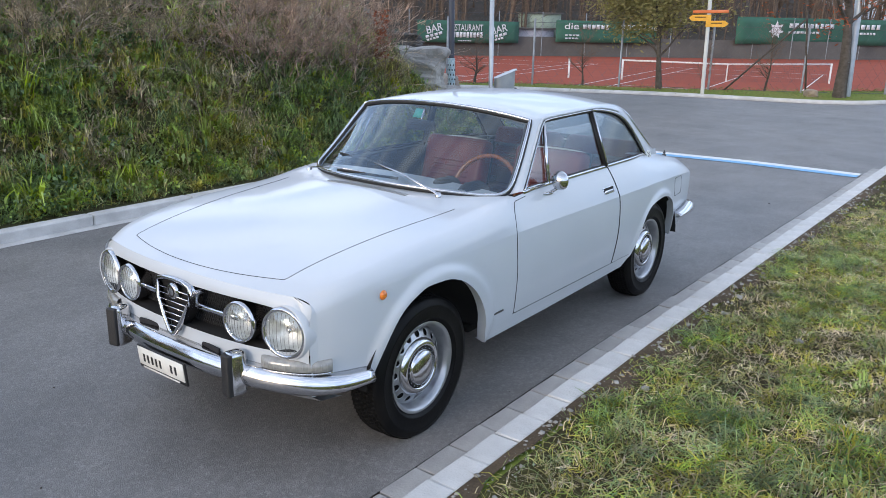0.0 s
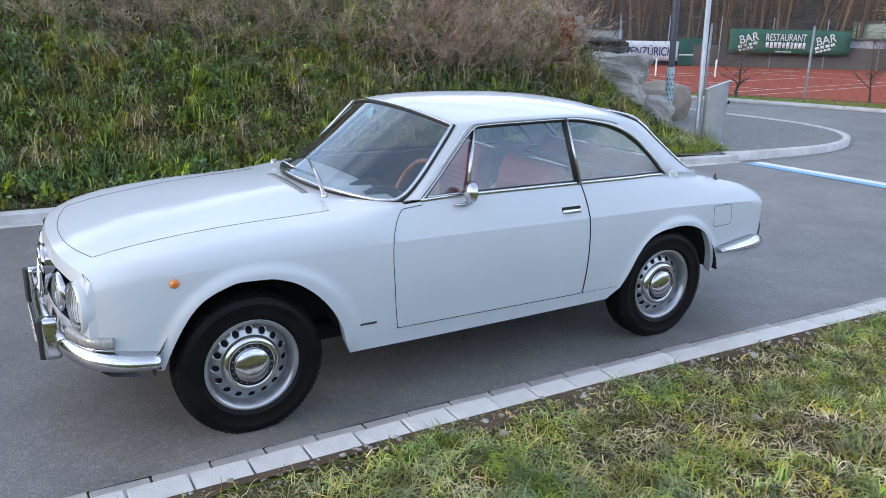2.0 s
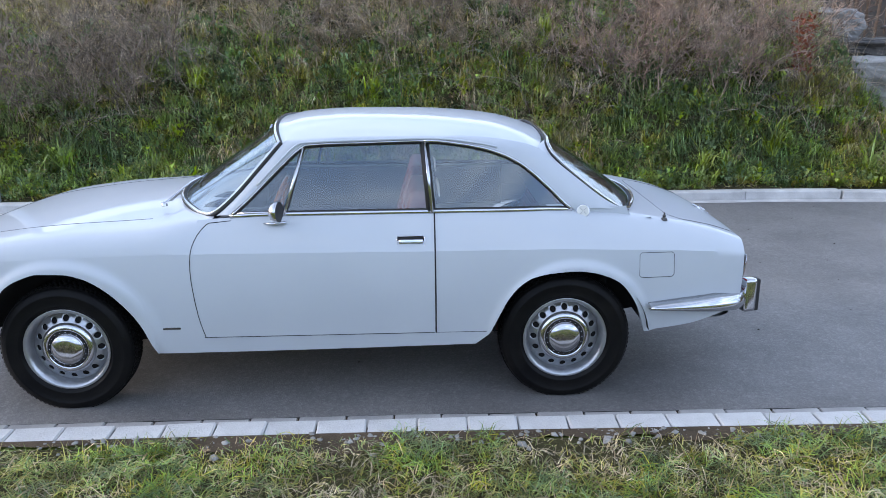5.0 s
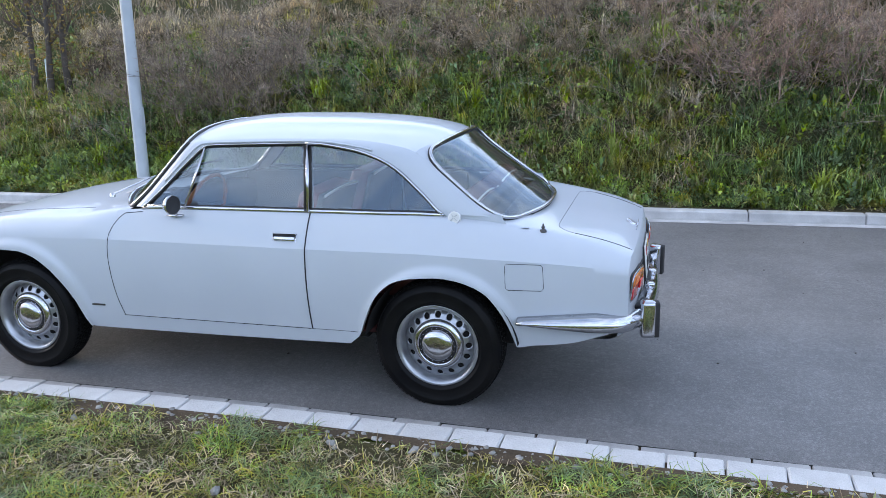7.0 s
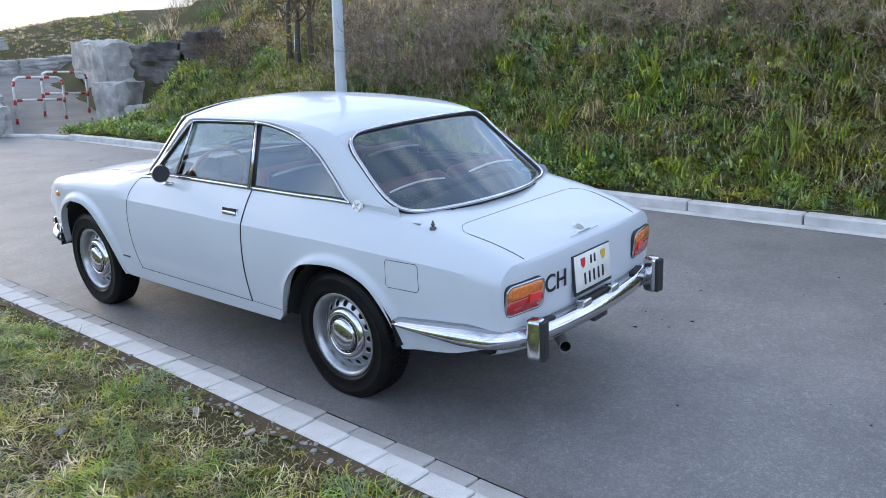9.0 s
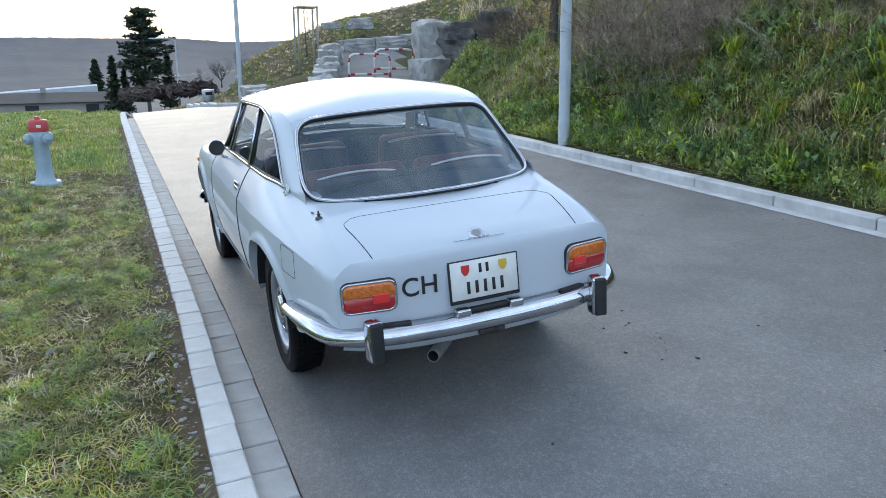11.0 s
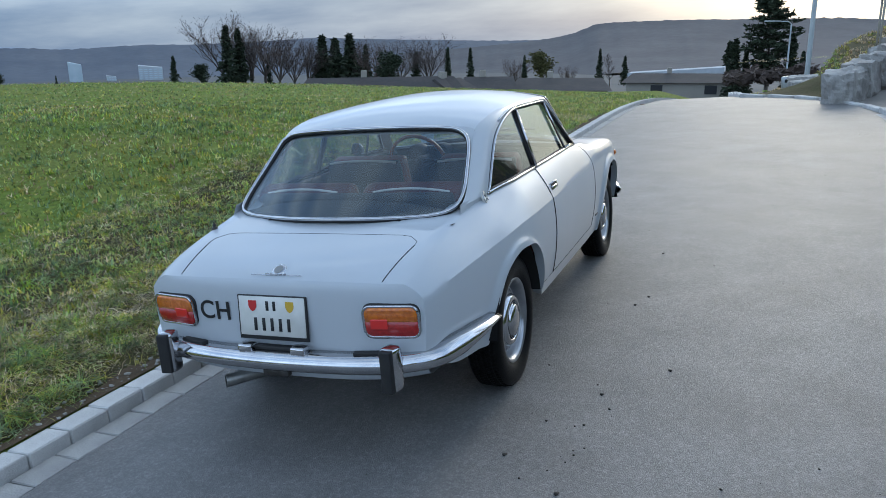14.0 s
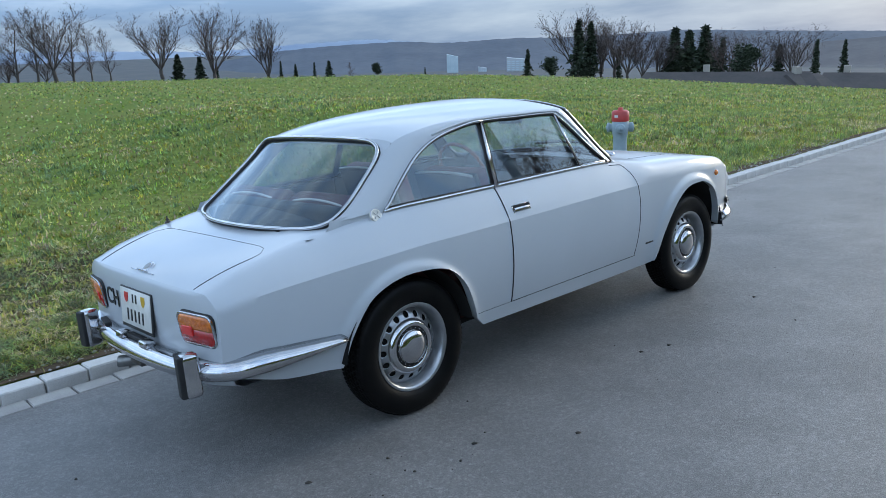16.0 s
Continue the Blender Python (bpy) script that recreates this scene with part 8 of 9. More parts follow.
# wooden tree guards on the hill
for gx, gy in ((24.0, -5.5),):
    g = empty("tree_guard")
    g.matrix_basis = Matrix.Translation((gx, gy, 0.72)) @ LEAN
    for x, y in ((-0.34, -0.34), (0.34, -0.34), (-0.34, 0.34), (0.34, 0.34)):
        part("stake", rod((x, y, -0.6), (x, y, 1.75), 0.035, 6), M_WALLH, g)
    for z in (1.7,):
        part("batten", tube([(-0.38, -0.34, z), (0.38, -0.34, z), (0.38, 0.34, z), (-0.38, 0.34, z)], 0.03, 4, closed=True), M_WALLH, g)
    gt = branches(random.Random(4), 2.6, 0.4, 3, 2, 0.03, 0.35, 0.3)
    bulk("sapling", *prisms(gt, 4), M_BARK, g)
    tagged(g, "wooden stakes guarding a young tree", "tree guard")

# wood behind the tennis courts
wr = random.Random(77)
segs = []
for _ in range(900):
    t = wr.uniform(-14, 80)
    x, y = bfx(max(-30, min(76, t)))
    back = wr.uniform(2.5, 38)
    p = Vector((x, y, 0)) + Vector((-0.58, -0.81, 0)) * back + Vector((wr.gauss(0, 1.6), wr.gauss(0, 1.6), back * 0.24 - 1.5))
    h = wr.uniform(4.5, 12)
    top = p + Vector((wr.gauss(0, 0.7), wr.gauss(0, 0.7), h))
    r = wr.uniform(0.04, 0.17)
    segs.append((p, top, r, r * 0.5))
    for _ in range(9):
        q = p.lerp(top, wr.uniform(0.15, 1))
        e = q + Vector((wr.gauss(0, 1.3), wr.gauss(0, 1.3), wr.uniform(0.3, 2.0)))
        segs.append((q, e, 0.026, 0.010))
        for _ in range(2):
            g = q.lerp(e, wr.uniform(0.3, 1))
            segs.append((g, g + Vector((wr.gauss(0, 0.8), wr.gauss(0, 0.8), wr.uniform(0, 1.0))), 0.014, 0.008))
bulk("woodland", *prisms(segs, 3), M_TWIG, None, "leafless brown wood behind the tennis courts", "stuff", category="woodland")
rows = []
for k, (back, z) in enumerate(((0.6, -1.35), (5, -0.3), (14, 1.8), (28, 5.4), (46, 11.0))):
    rows.append([(bfx(t)[0] - 0.58 * back, bfx(t)[1] - 0.81 * back, z + 0.6 * noise.noise(Vector((t * 0.25, k, 0)))) for t in np.linspace(-34, 76, 100)])
tagged(part("wood_floor", grid(rows), plain("leaf_litter", (0.060, 0.044, 0.032), (0.040, 0.034, 0.026), 0.8, 0.15, 4), None), "brown rising floor of the wood", "ground", kind="structure")

# trees in front of the courts
M_OLIVE = material("olive_needles", (0.17, 0.165, 0.050), 0.8, color2=(0.25, 0.20, 0.075), scale=1.8, random=0.3)
t1 = round_tree(41, 5.2, 3.2, M_OLIVE, "olive-green evergreen tree beside the tennis fence", 0.30, 30000, 0.020)
t1.matrix_basis = Matrix.Translation((-16.55, -5.46, 0)) @ Matrix.Rotation(radians(10), 4, Vector((0.93, 0.37, 0)))
t2 = bare_tree(42, 7.5, 0.5, 3, 2, 0.3)
t2.matrix_basis = Matrix.Translation((-18.0, -1.45, 0)) @ Matrix.Diagonal((1.15, 1.15, 1.0, 1))
tagged(t2, "thick-stemmed tree with a few rusty leaves", "tree")
rr = random.Random(3)
clumps = [(rr.gauss(0, 0.8), rr.gauss(0, 0.8), rr.uniform(1.5, 2.8)) for _ in range(16)]
bulk("leaves", *leaf_quads(rr, [tuple(c + rr.gauss(0, 0.13) for c in clumps[k % 16]) for k in range(420)], 0.05), M_RUST, t2)
simple_pole("mast", (-18.50, -1.36, 0.0), 0.085, 7.0, M_GALV, "thick galvanised steel mast beside the tree")
k_c, f_c = curve(YARD_KERB[1:13], 80), curve(front_fence, 80)
foot_c = curve([(-14, -21), (-19, -18), (-21.5, -14.5), (-23.5, -11), (-25, -8), (-26.5, -5), (-27.5, -2), (-28.5, 1), (-32, 4)], 80)
mid = [a + (b - a) * (1 + 0.7 / max(0.4, math.dist(a, b))) for a, b in zip(k_c, f_c)]
rows = [[(*a, 0.05), (*((a + b) / 2), 0.07), (*b, 0.05), (*c, COURT_Z - 0.03)] for a, b, c in zip(k_c, mid, foot_c)]
tagged(part("fence_verge", grid(rows), M_TURF, None), "narrow grass strip below the fence falling to the courts", "grass", kind="structure")
tagged(part("yard_kerb", tube([(*p, 0.015) for p in k_c], 0.075, 6), M_KERB, None), "pale kerb along the tennis fence", "kerb", kind="structure")
stone = rock((-17.75, -2.05, 0.11), (0.42, 0.28, 0.22), 61, "small sandy stone on the grass strip", turn=30, rough=0.1, flatten=0.7, layers=0, mat=material("sandy_stone", (0.34, 0.27, 0.20), 0.9, color2=(0.24, 0.19, 0.14), scale=6, bump=0.5, bump_scale=20))
vg = random.Random(88)
vc = []
for _ in range(3000):
    i = vg.randrange(80)
    q = k_c[i] + (mid[i] - k_c[i]) * vg.uniform(0.06, 0.95)
    vc.append((q[0] + vg.gauss(0, 0.15), q[1] + vg.gauss(0, 0.15), 0.07 + vg.uniform(0, 0.07)))
bulk("verge_tufts", *leaf_quads(vg, vc, 0.030), M_OLIVE, None, "low weeds on the strip below the fence", "stuff", category="weeds")
for k, (x, y, h, wide) in enumerate(((-14.1, -9.6, 1.5, 1.7), (-18.3, -3.3, 1.9, 1.0), (-16.4, -7.6, 1.8, 1.0), (-17.3, -4.6, 1.3, 1.0))):
    s = bare_tree(50 + k, h, 0.6, 3, 2)
    s.matrix_basis = Matrix.Translation((x, y, 0.03)) @ Matrix.Diagonal((wide, wide, 1, 1))
    tagged(s, "small bare sapling by the tennis fence", "sapling", group="saplings by the fence")
    s.name = "sapling"
for a, b in (((-18.6, -2.35, 0.0), (-18.35, -2.6, 2.6)), ((-17.6, -4.2, 0.0), (-18.3, -2.5, 1.9))):
    st = part("stake", tube([a, b], 0.025, 6), M_BARK, None)
    tagged(st, "dark leaning wooden stake by the fence", "stake", group="stakes by the fence")

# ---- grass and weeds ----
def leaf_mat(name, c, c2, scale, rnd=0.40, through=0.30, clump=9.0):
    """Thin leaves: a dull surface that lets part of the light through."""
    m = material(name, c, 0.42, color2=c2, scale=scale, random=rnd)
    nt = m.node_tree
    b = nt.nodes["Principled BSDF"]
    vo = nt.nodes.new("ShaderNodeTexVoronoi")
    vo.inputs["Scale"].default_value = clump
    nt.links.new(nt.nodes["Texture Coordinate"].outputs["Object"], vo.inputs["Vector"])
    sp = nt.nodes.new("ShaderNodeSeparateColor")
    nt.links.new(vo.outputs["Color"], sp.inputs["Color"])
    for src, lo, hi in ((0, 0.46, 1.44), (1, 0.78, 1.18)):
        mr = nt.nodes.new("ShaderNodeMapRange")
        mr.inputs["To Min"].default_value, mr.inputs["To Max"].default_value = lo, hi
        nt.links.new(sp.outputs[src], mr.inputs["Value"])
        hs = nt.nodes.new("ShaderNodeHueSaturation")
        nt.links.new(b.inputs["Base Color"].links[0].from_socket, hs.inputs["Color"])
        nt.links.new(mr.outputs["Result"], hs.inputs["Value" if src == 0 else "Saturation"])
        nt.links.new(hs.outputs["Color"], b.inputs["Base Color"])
    b.inputs["Specular IOR Level"].default_value = 0.16
    b.inputs["Roughness"].default_value = 0.55
    tr = nt.nodes.new("ShaderNodeBsdfTranslucent")
    mx = nt.nodes.new("ShaderNodeMixShader")
    mx.inputs["Fac"].default_value = through
    nt.links.new(b.inputs["Base Color"].links[0].from_socket, tr.inputs["Color"])
    nt.links.new(b.outputs["BSDF"], mx.inputs[1])
    nt.links.new(tr.outputs["BSDF"], mx.inputs[2])
    nt.links.new(mx.outputs["Shader"], nt.nodes["Material Output"].inputs["Surface"])
    return m


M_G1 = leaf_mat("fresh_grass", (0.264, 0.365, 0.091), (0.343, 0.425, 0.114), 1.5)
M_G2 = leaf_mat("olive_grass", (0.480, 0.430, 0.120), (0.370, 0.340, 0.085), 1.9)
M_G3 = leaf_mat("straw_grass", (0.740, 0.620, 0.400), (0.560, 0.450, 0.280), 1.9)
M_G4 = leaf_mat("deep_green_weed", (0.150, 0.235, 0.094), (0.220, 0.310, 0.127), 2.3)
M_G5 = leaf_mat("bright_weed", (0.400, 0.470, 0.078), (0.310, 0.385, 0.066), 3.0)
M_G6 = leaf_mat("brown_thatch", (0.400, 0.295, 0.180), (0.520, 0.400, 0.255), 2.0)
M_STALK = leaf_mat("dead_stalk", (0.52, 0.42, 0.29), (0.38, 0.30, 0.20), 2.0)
rng = np.random.default_rng(12)


def blades(pos, h, w, lean, az=None, shape=(1.0, 0.75)):
    """Bent tapering blades: two quads each."""
    n = len(pos)
    az = rng.uniform(0, 2 * np.pi, n) if az is None else az
    d = np.stack([np.cos(az), np.sin(az), np.zeros(n)], 1)
    s = np.stack([-np.sin(az), np.cos(az), np.zeros(n)], 1)
    z = np.array([[0, 0, 1.0]])
    h, w, lean = h[:, None], w[:, None], lean[:, None]
    mid = pos + z * h * 0.62 * np.cos(lean * 0.5) + d * h * 0.62 * np.sin(lean * 0.5)
    tip = mid + z * h * 0.5 * np.cos(lean * 1.5) + d * h * 0.5 * np.sin(lean * 1.5)
    v = np.stack([pos - s * w * shape[0], pos + s * w * shape[0], mid - s * w * shape[1], mid + s * w * shape[1], tip - s * w * 0.08, tip + s * w * 0.08], 1).reshape(-1, 3)
    b = np.arange(n)[:, None] * 6
    q = np.concatenate([b + np.array([[0, 1, 3, 2]]), b + np.array([[2, 3, 5, 4]])])
    return v, q


def slips(pos, h, w, lean, push=0.0):
    """Short straight slips of grass: one quad each."""
    n = len(pos)
    az = rng.uniform(0, 2 * np.pi, n)
    d = np.stack([np.cos(az) * np.sin(lean), np.sin(az) * np.sin(lean), np.cos(lean)], 1) + np.array([[0, push, 0]])
    s = np.stack([-np.sin(az), np.cos(az), rng.normal(0, 0.3, n)], 1)
    h, w = h[:, None], w[:, None]
    v = np.stack([pos - s * w, pos + s * w, pos + d * h + s * w * 0.25, pos + d * h - s * w * 0.25], 1).reshape(-1, 3)
    return v, np.arange(4 * n).reshape(-1, 4)


def lying(pos, h, w):
    """Blades that lie nearly flat, bowed a little: two quads each."""
    n = len(pos)
    az, up = rng.uniform(0, 2 * np.pi, n), rng.normal(0.32, 0.30, n)
    d = np.stack([np.cos(az), np.sin(az), np.zeros(n)], 1)
    s = np.stack([-np.sin(az), np.cos(az), rng.normal(0, 0.35, n)], 1)
    turn = rng.normal(0, 0.35, n)
    d2 = np.stack([np.cos(az + turn), np.sin(az + turn), np.zeros(n)], 1)
    z = np.array([[0, 0, 1.0]])
    h, w, up = h[:, None], w[:, None], up[:, None]
    mid = pos + d * h * 0.52 * np.cos(up) + z * h * 0.52 * np.sin(up)
    tip = mid + d2 * h * 0.48 * np.cos(up - 0.55) + z * h * 0.48 * np.sin(up - 0.55)
    v = np.stack([pos - s * w, pos + s * w, mid - s * w * 0.85, mid + s * w * 0.85, tip - s * w * 0.1, tip + s * w * 0.1], 1).reshape(-1, 3)
    b = np.arange(n)[:, None] * 6
    return v, np.concatenate([b + np.array([[0, 1, 3, 2]]), b + np.array([[2, 3, 5, 4]])])


def on_field(x, d):
    return np.array([(a, kerb_y(a) + b, field_z(a, kerb_y(a) + b)) for a, b in zip(x, d)])


def on_bank(x, d):
    return np.array([(a, bank_in(a) - 4.0 - b, bank_z(a, bank_in(a) - 4.0 - b)) for a, b in zip(x, d)])


def patch(x, y, s, seed):
    return np.array([noise.noise(Vector((a * s + seed, b * s, seed))) for a, b in zip(x, y)])


def sorted_kinds(value, shares, mats):
    """Split places among materials by a noise value and wanted shares."""
    lim = [np.quantile(value, q) for q in np.cumsum(shares)[:-1]] + [1e9]
    lo = -1e9
    for hi, (tag, mat) in zip(lim, mats):
        yield tag, mat, (value > lo) & (value <= hi)
        lo = hi


KINDS = (("straw", M_G3), ("brown", M_G6), ("olive", M_G2), ("green", M_G1), ("dark", M_G4))


def turf(n, x0, x1, d0, d1, hmin, hmax, w, shares, label, ground=on_field, power=1.0, tilt=0.75, bare=0.0, keep=None, slope=0.0, lift=0.0):
    """Matted short grass."""
    x, d = rng.uniform(x0, x1, n), d0 + (d1 - d0) * rng.uniform(0, 1, n) ** power
    pn = patch(x, d, 0.9, 4.0) + 0.7 * patch(x, d, 2.7, 8.0) + 0.6 * patch(x, d, 8.0, 1.0)
    ok = rng.uniform(0, 1, len(x)) < np.clip(1.0 - bare + 1.2 * bare * pn, 0.1, 1)
    if ground is on_field:
        ok &= rng.uniform(0, 1, len(x)) < np.clip((d - 0.07 + 0.05 * (x > 1.6)) / 0.14 + 0.7 * pn, 0.03, 1)
    if keep is not None:
        ok &= keep(x, d)
    x, d, pn = x[ok], d[ok], pn[ok]
    for tag, mat, sel in sorted_kinds(pn + rng.normal(0, 0.38, len(x)) - slope * d, shares, KINDS):
        m = int(sel.sum())
        if m:
            hh = rng.uniform(hmin, hmax, m) * (1 + 0.4 * np.clip(pn[sel], -0.6, 1))
            p = ground(x[sel], d[sel])
            p[:, 2] += lift * rng.uniform(0, 1, m) ** 1.5 * np.clip(0.6 + pn[sel], 0.1, 1.4)
            bulk(f"{tag}_grass", *slips(p, hh, w * rng.uniform(0.6, 1.3, m), np.abs(rng.normal(tilt, 0.40, m)), 0.5 if ground is on_bank else 0.0), mat, None, f"{label} of {tag} blades", "stuff", category="grass")


def tussocks(n, x0, x1, d0, d1, per, hmin, hmax, w, shares, label, ground=on_field, lean=1.2, spread=0.16, keep=None, slope=0.0, power=1.0, comb=1.3):
    """Tufts of longer arching blades."""
    x, d = rng.uniform(x0, x1, n), d0 + (d1 - d0) * rng.uniform(0, 1, n) ** power
    if keep is not None:
        ok = keep(x, d)
        x, d = x[ok], d[ok]
    pn = patch(x, d, 0.8, 21.0) + 0.7 * patch(x, d, 2.4, 2.0) + rng.normal(0, 0.25, len(x)) - slope * d
    size = rng.uniform(hmin, hmax, len(x))
    if ground is on_bank:
        size = size * np.clip(0.40 + d / np.where(x > 5.5, 1.2, 0.6), 0.4, 1)
    for tag, mat, sel in sorted_kinds(pn, shares, KINDS):
        if not sel.any():
            continue
        p = np.repeat(ground(x[sel], d[sel]), per, 0)
        s = np.repeat(size[sel], per)
        m = len(p)
        p = p + rng.normal(0, 1, (m, 3)) * s[:, None] * np.array([[spread, spread, 0.0]])
        # each tuft is combed its own way
        a0 = np.repeat(rng.normal(np.pi / 2, 1.0, int(sel.sum())) if ground is on_bank else rng.uniform(0, 2 * np.pi, int(sel.sum())), per)
        bulk(f"{tag}_tussocks", *blades(p, s * rng.uniform(0.55, 1.15, m), w * rng.uniform(0.6, 1.3, m), np.abs(rng.normal(lean, 0.42, m)), a0 + rng.normal(0, comb, m)), mat, None, f"{label} of {tag} blades", "stuff", category="grass tufts")


def strewn(n, x0, x1, d0, d1, hmin, hmax, w, shares, label, bare=0.35, power=1.0):
    """Single bent blades lying every way over the bare thatch."""
    x, d = rng.uniform(x0, x1, n), d0 + (d1 - d0) * rng.uniform(0, 1, n) ** power
    pn = 0.8 * patch(x, d, 1.1, 14.0) + 0.8 * patch(x, d, 3.1, 18.0) + 0.7 * patch(x, d, 7.0, 11.0)
    ok = rng.uniform(0, 1, n) < np.clip(1.0 - bare + 1.5 * bare * pn, 0.06, 1) * np.clip((d - 0.05) / 0.16 + 0.6 * pn, 0.03, 1)
    x, d, pn = x[ok], d[ok], pn[ok]
    for tag, mat, sel in sorted_kinds(pn + rng.normal(0, 0.40, len(x)), shares, KINDS):
        m = int(sel.sum())
        p = on_field(x[sel], d[sel])
        p[:, 2] += 0.010 + 0.030 * rng.uniform(0, 1, m) ** 1.5 * np.clip(0.7 + pn[sel], 0.2, 1.4)
        bulk(f"{tag}_grass", *lying(p, rng.uniform(hmin, hmax, m) * (1 + 0.35 * np.clip(pn[sel], -0.6, 1)), w * rng.uniform(0.6, 1.3, m)), mat, None, f"{label} of {tag} blades", "stuff", category="grass")


turf(60000, -4.6, 4.6, 0.0, 1.25, 0.020, 0.050, 0.0024, (0.22, 0.24, 0.28, 0.16, 0.10), "dense verge grass", tilt=1.35, bare=0.35, lift=0.02)
turf(60000, -7.2, 5.6, 0.0, 3.3, 0.025, 0.060, 0.0030, (0.16, 0.18, 0.32, 0.24, 0.10), "matted verge grass", tilt=1.30, bare=0.35, lift=0.02)
strewn(95000, -4.6, 4.4, 0.03, 1.5, 0.040, 0.095, 0.0018, (0.18, 0.12, 0.32, 0.26, 0.12), "long bent verge grass")
strewn(60000, -7.2, 5.8, 0.6, 3.3, 0.05, 0.105, 0.0024, (0.15, 0.10, 0.31, 0.31, 0.13), "long bent verge grass", 0.3)
tussocks(1100, -7.2, 5.8, 0.12, 3.2, 18, 0.045, 0.09, 0.0022, (0.10, 0.05, 0.30, 0.38, 0.17), "rough verge tufts", lean=1.7, spread=0.30, comb=3.0)
turf(26000, 5.2, 17.0, 0.0, 1.6, 0.03, 0.08, 0.0045, (0.10, 0.10, 0.36, 0.34, 0.10), "matted verge grass", bare=0.2)
turf(85000, -6.0, 17.0, 1.0, 12.0, 0.03, 0.07, 0.0110, (0.01, 0.08, 0.35, 0.32, 0.24), "mown meadow grass", power=1.5)
tussocks(2600, -6.0, 14.0, 1.0, 9.0, 16, 0.05, 0.11, 0.0040, (0.01, 0.04, 0.30, 0.47, 0.18), "meadow tufts", power=1.3)
turf(22000, 16.0, 34.0, 0.0, 9.0, 0.05, 0.10, 0.014, (0.04, 0.07, 0.34, 0.33, 0.22), "distant meadow grass")
turf(50000, -4.0, 40.0, 8.0, 44.0, 0.035, 0.07, 0.026, (0.04, 0.07, 0.34, 0.33, 0.22), "distant meadow grass", power=1.3, tilt=0.95)


def off_path(x, d):
    return np.array([not (a > 9.9 and -4.0 - b > ramp_c(a) - 1.35) for a, b in zip(x, d)])


turf(52000, -7.0, 12.0, 0.0, 2.5, 0.07, 0.17, 0.0050, (0.30, 0.28, 0.23, 0.12, 0.07), "tangled bank grass", on_bank, tilt=1.25, bare=0.25, keep=off_path, slope=0.40, lift=0.05)
tussocks(2200, -7.0, 12.0, 0.02, 1.5, 30, 0.16, 0.36, 0.0042, (0.08, 0.06, 0.27, 0.38, 0.21), "long drooping bank grass", on_bank, 1.60, 0.13, off_path, 0.35, comb=2.6)
tussocks(700, -7.0, 12.0, 0.02, 1.2, 44, 0.28, 0.46, 0.0046, (0.05, 0.05, 0.30, 0.40, 0.20), "thick drooping sedge tufts", on_bank, 1.55, 0.07, off_path, 0.2, comb=3.0)
tussocks(1700, -7.0, 12.0, 1.1, 2.9, 30, 0.18, 0.42, 0.0044, (0.34, 0.20, 0.25, 0.14, 0.07), "long drooping bank grass", on_bank, 1.55, 0.15, off_path, 0.3, comb=2.6)
tussocks(900, -7.2, 14.5, 2.5, 10.0, 20, 0.3, 0.55, 0.0080, (0.12, 0.22, 0.28, 0.16, 0.22), "tall tangled bank grass", on_bank, 1.15, 0.2, off_path)


def on_hill(x, d):
    return np.array([hill_point(a, b) for a, b in zip(x, d)])


tussocks(2600, -22, 1.5, 0.0, 1.15, 14, 0.07, 0.17, 0.010, (0.10, 0.34, 0.38, 0.13, 0.05), "rough hillside grass", on_hill, 1.1, 0.35)


# leafy weeds
def leafy_weeds(n, d0, d1, leaf, per, tall, mat, label, seed, x0=-6.6, x1=12.0, gather=0.0, wide=0.24):
    """Low herbs: oval leaves on short branching stems."""
    r = np.random.default_rng(seed)
    x, d = r.uniform(x0, x1, n * 2), r.uniform(d0, d1, n * 2)
    order = np.argsort(-(gather * patch(x, d, 0.7, seed * 3.7) + r.uniform(0, 1, n * 2)))[:n]
    x, d = x[order], d[order]
    m = n * per
    size = np.repeat(r.uniform(0.6, 1.3, n), per)
    c = np.repeat(on_bank(x, d), per, 0)
    up = r.uniform(0, 1, m) ** 0.8
    out = r.normal(0, 1, (m, 2)) * (0.35 + 0.65 * up)[:, None]
    c = c + np.stack([out[:, 0], out[:, 1], np.zeros(m)], 1) * tall * 0.45 * size[:, None]
    c[:, 2] += tall * up * size * np.clip(1.1 - 0.35 * np.hypot(out[:, 0], out[:, 1]), 0.15, 1)
    az = np.arctan2(out[:, 1], out[:, 0]) + r.normal(0, 0.7, m)
    bulk("weeds", *blades(c, leaf * r.uniform(0.6, 1.3, m), leaf * wide * r.uniform(0.7, 1.2, m), np.abs(r.normal(1.05, 0.35, m)), az, (0.2, 1.0)), mat, None, label, "stuff", category="weeds")


leafy_weeds(230, 0.03, 1.2, 0.085, 26, 0.17, M_G5, "bright green leafy weeds along the kerb", 5, gather=1.6)
leafy_weeds(380, 0.03, 1.9, 0.085, 26, 0.22, M_G4, "dark green leafy weeds on the bank", 6, gather=1.2)
leafy_weeds(330, 0.05, 1.9, 0.080, 26, 0.20, M_G1, "green leafy weeds on the bank", 8, gather=1.2)
leafy_weeds(330, 0.3, 2.6, 0.05, 30, 0.20, M_G6, "withered brown weeds on the bank", 10, gather=1.0)
leafy_weeds(900, 0.0, 1.6, 0.042, 30, 0.16, M_G1, "small-leaved green herbs covering the bank", 21, gather=0.9, wide=0.30)
leafy_weeds(800, 0.0, 1.9, 0.040, 30, 0.17, M_G4, "small-leaved dark herbs covering the bank", 22, gather=1.1, wide=0.30)
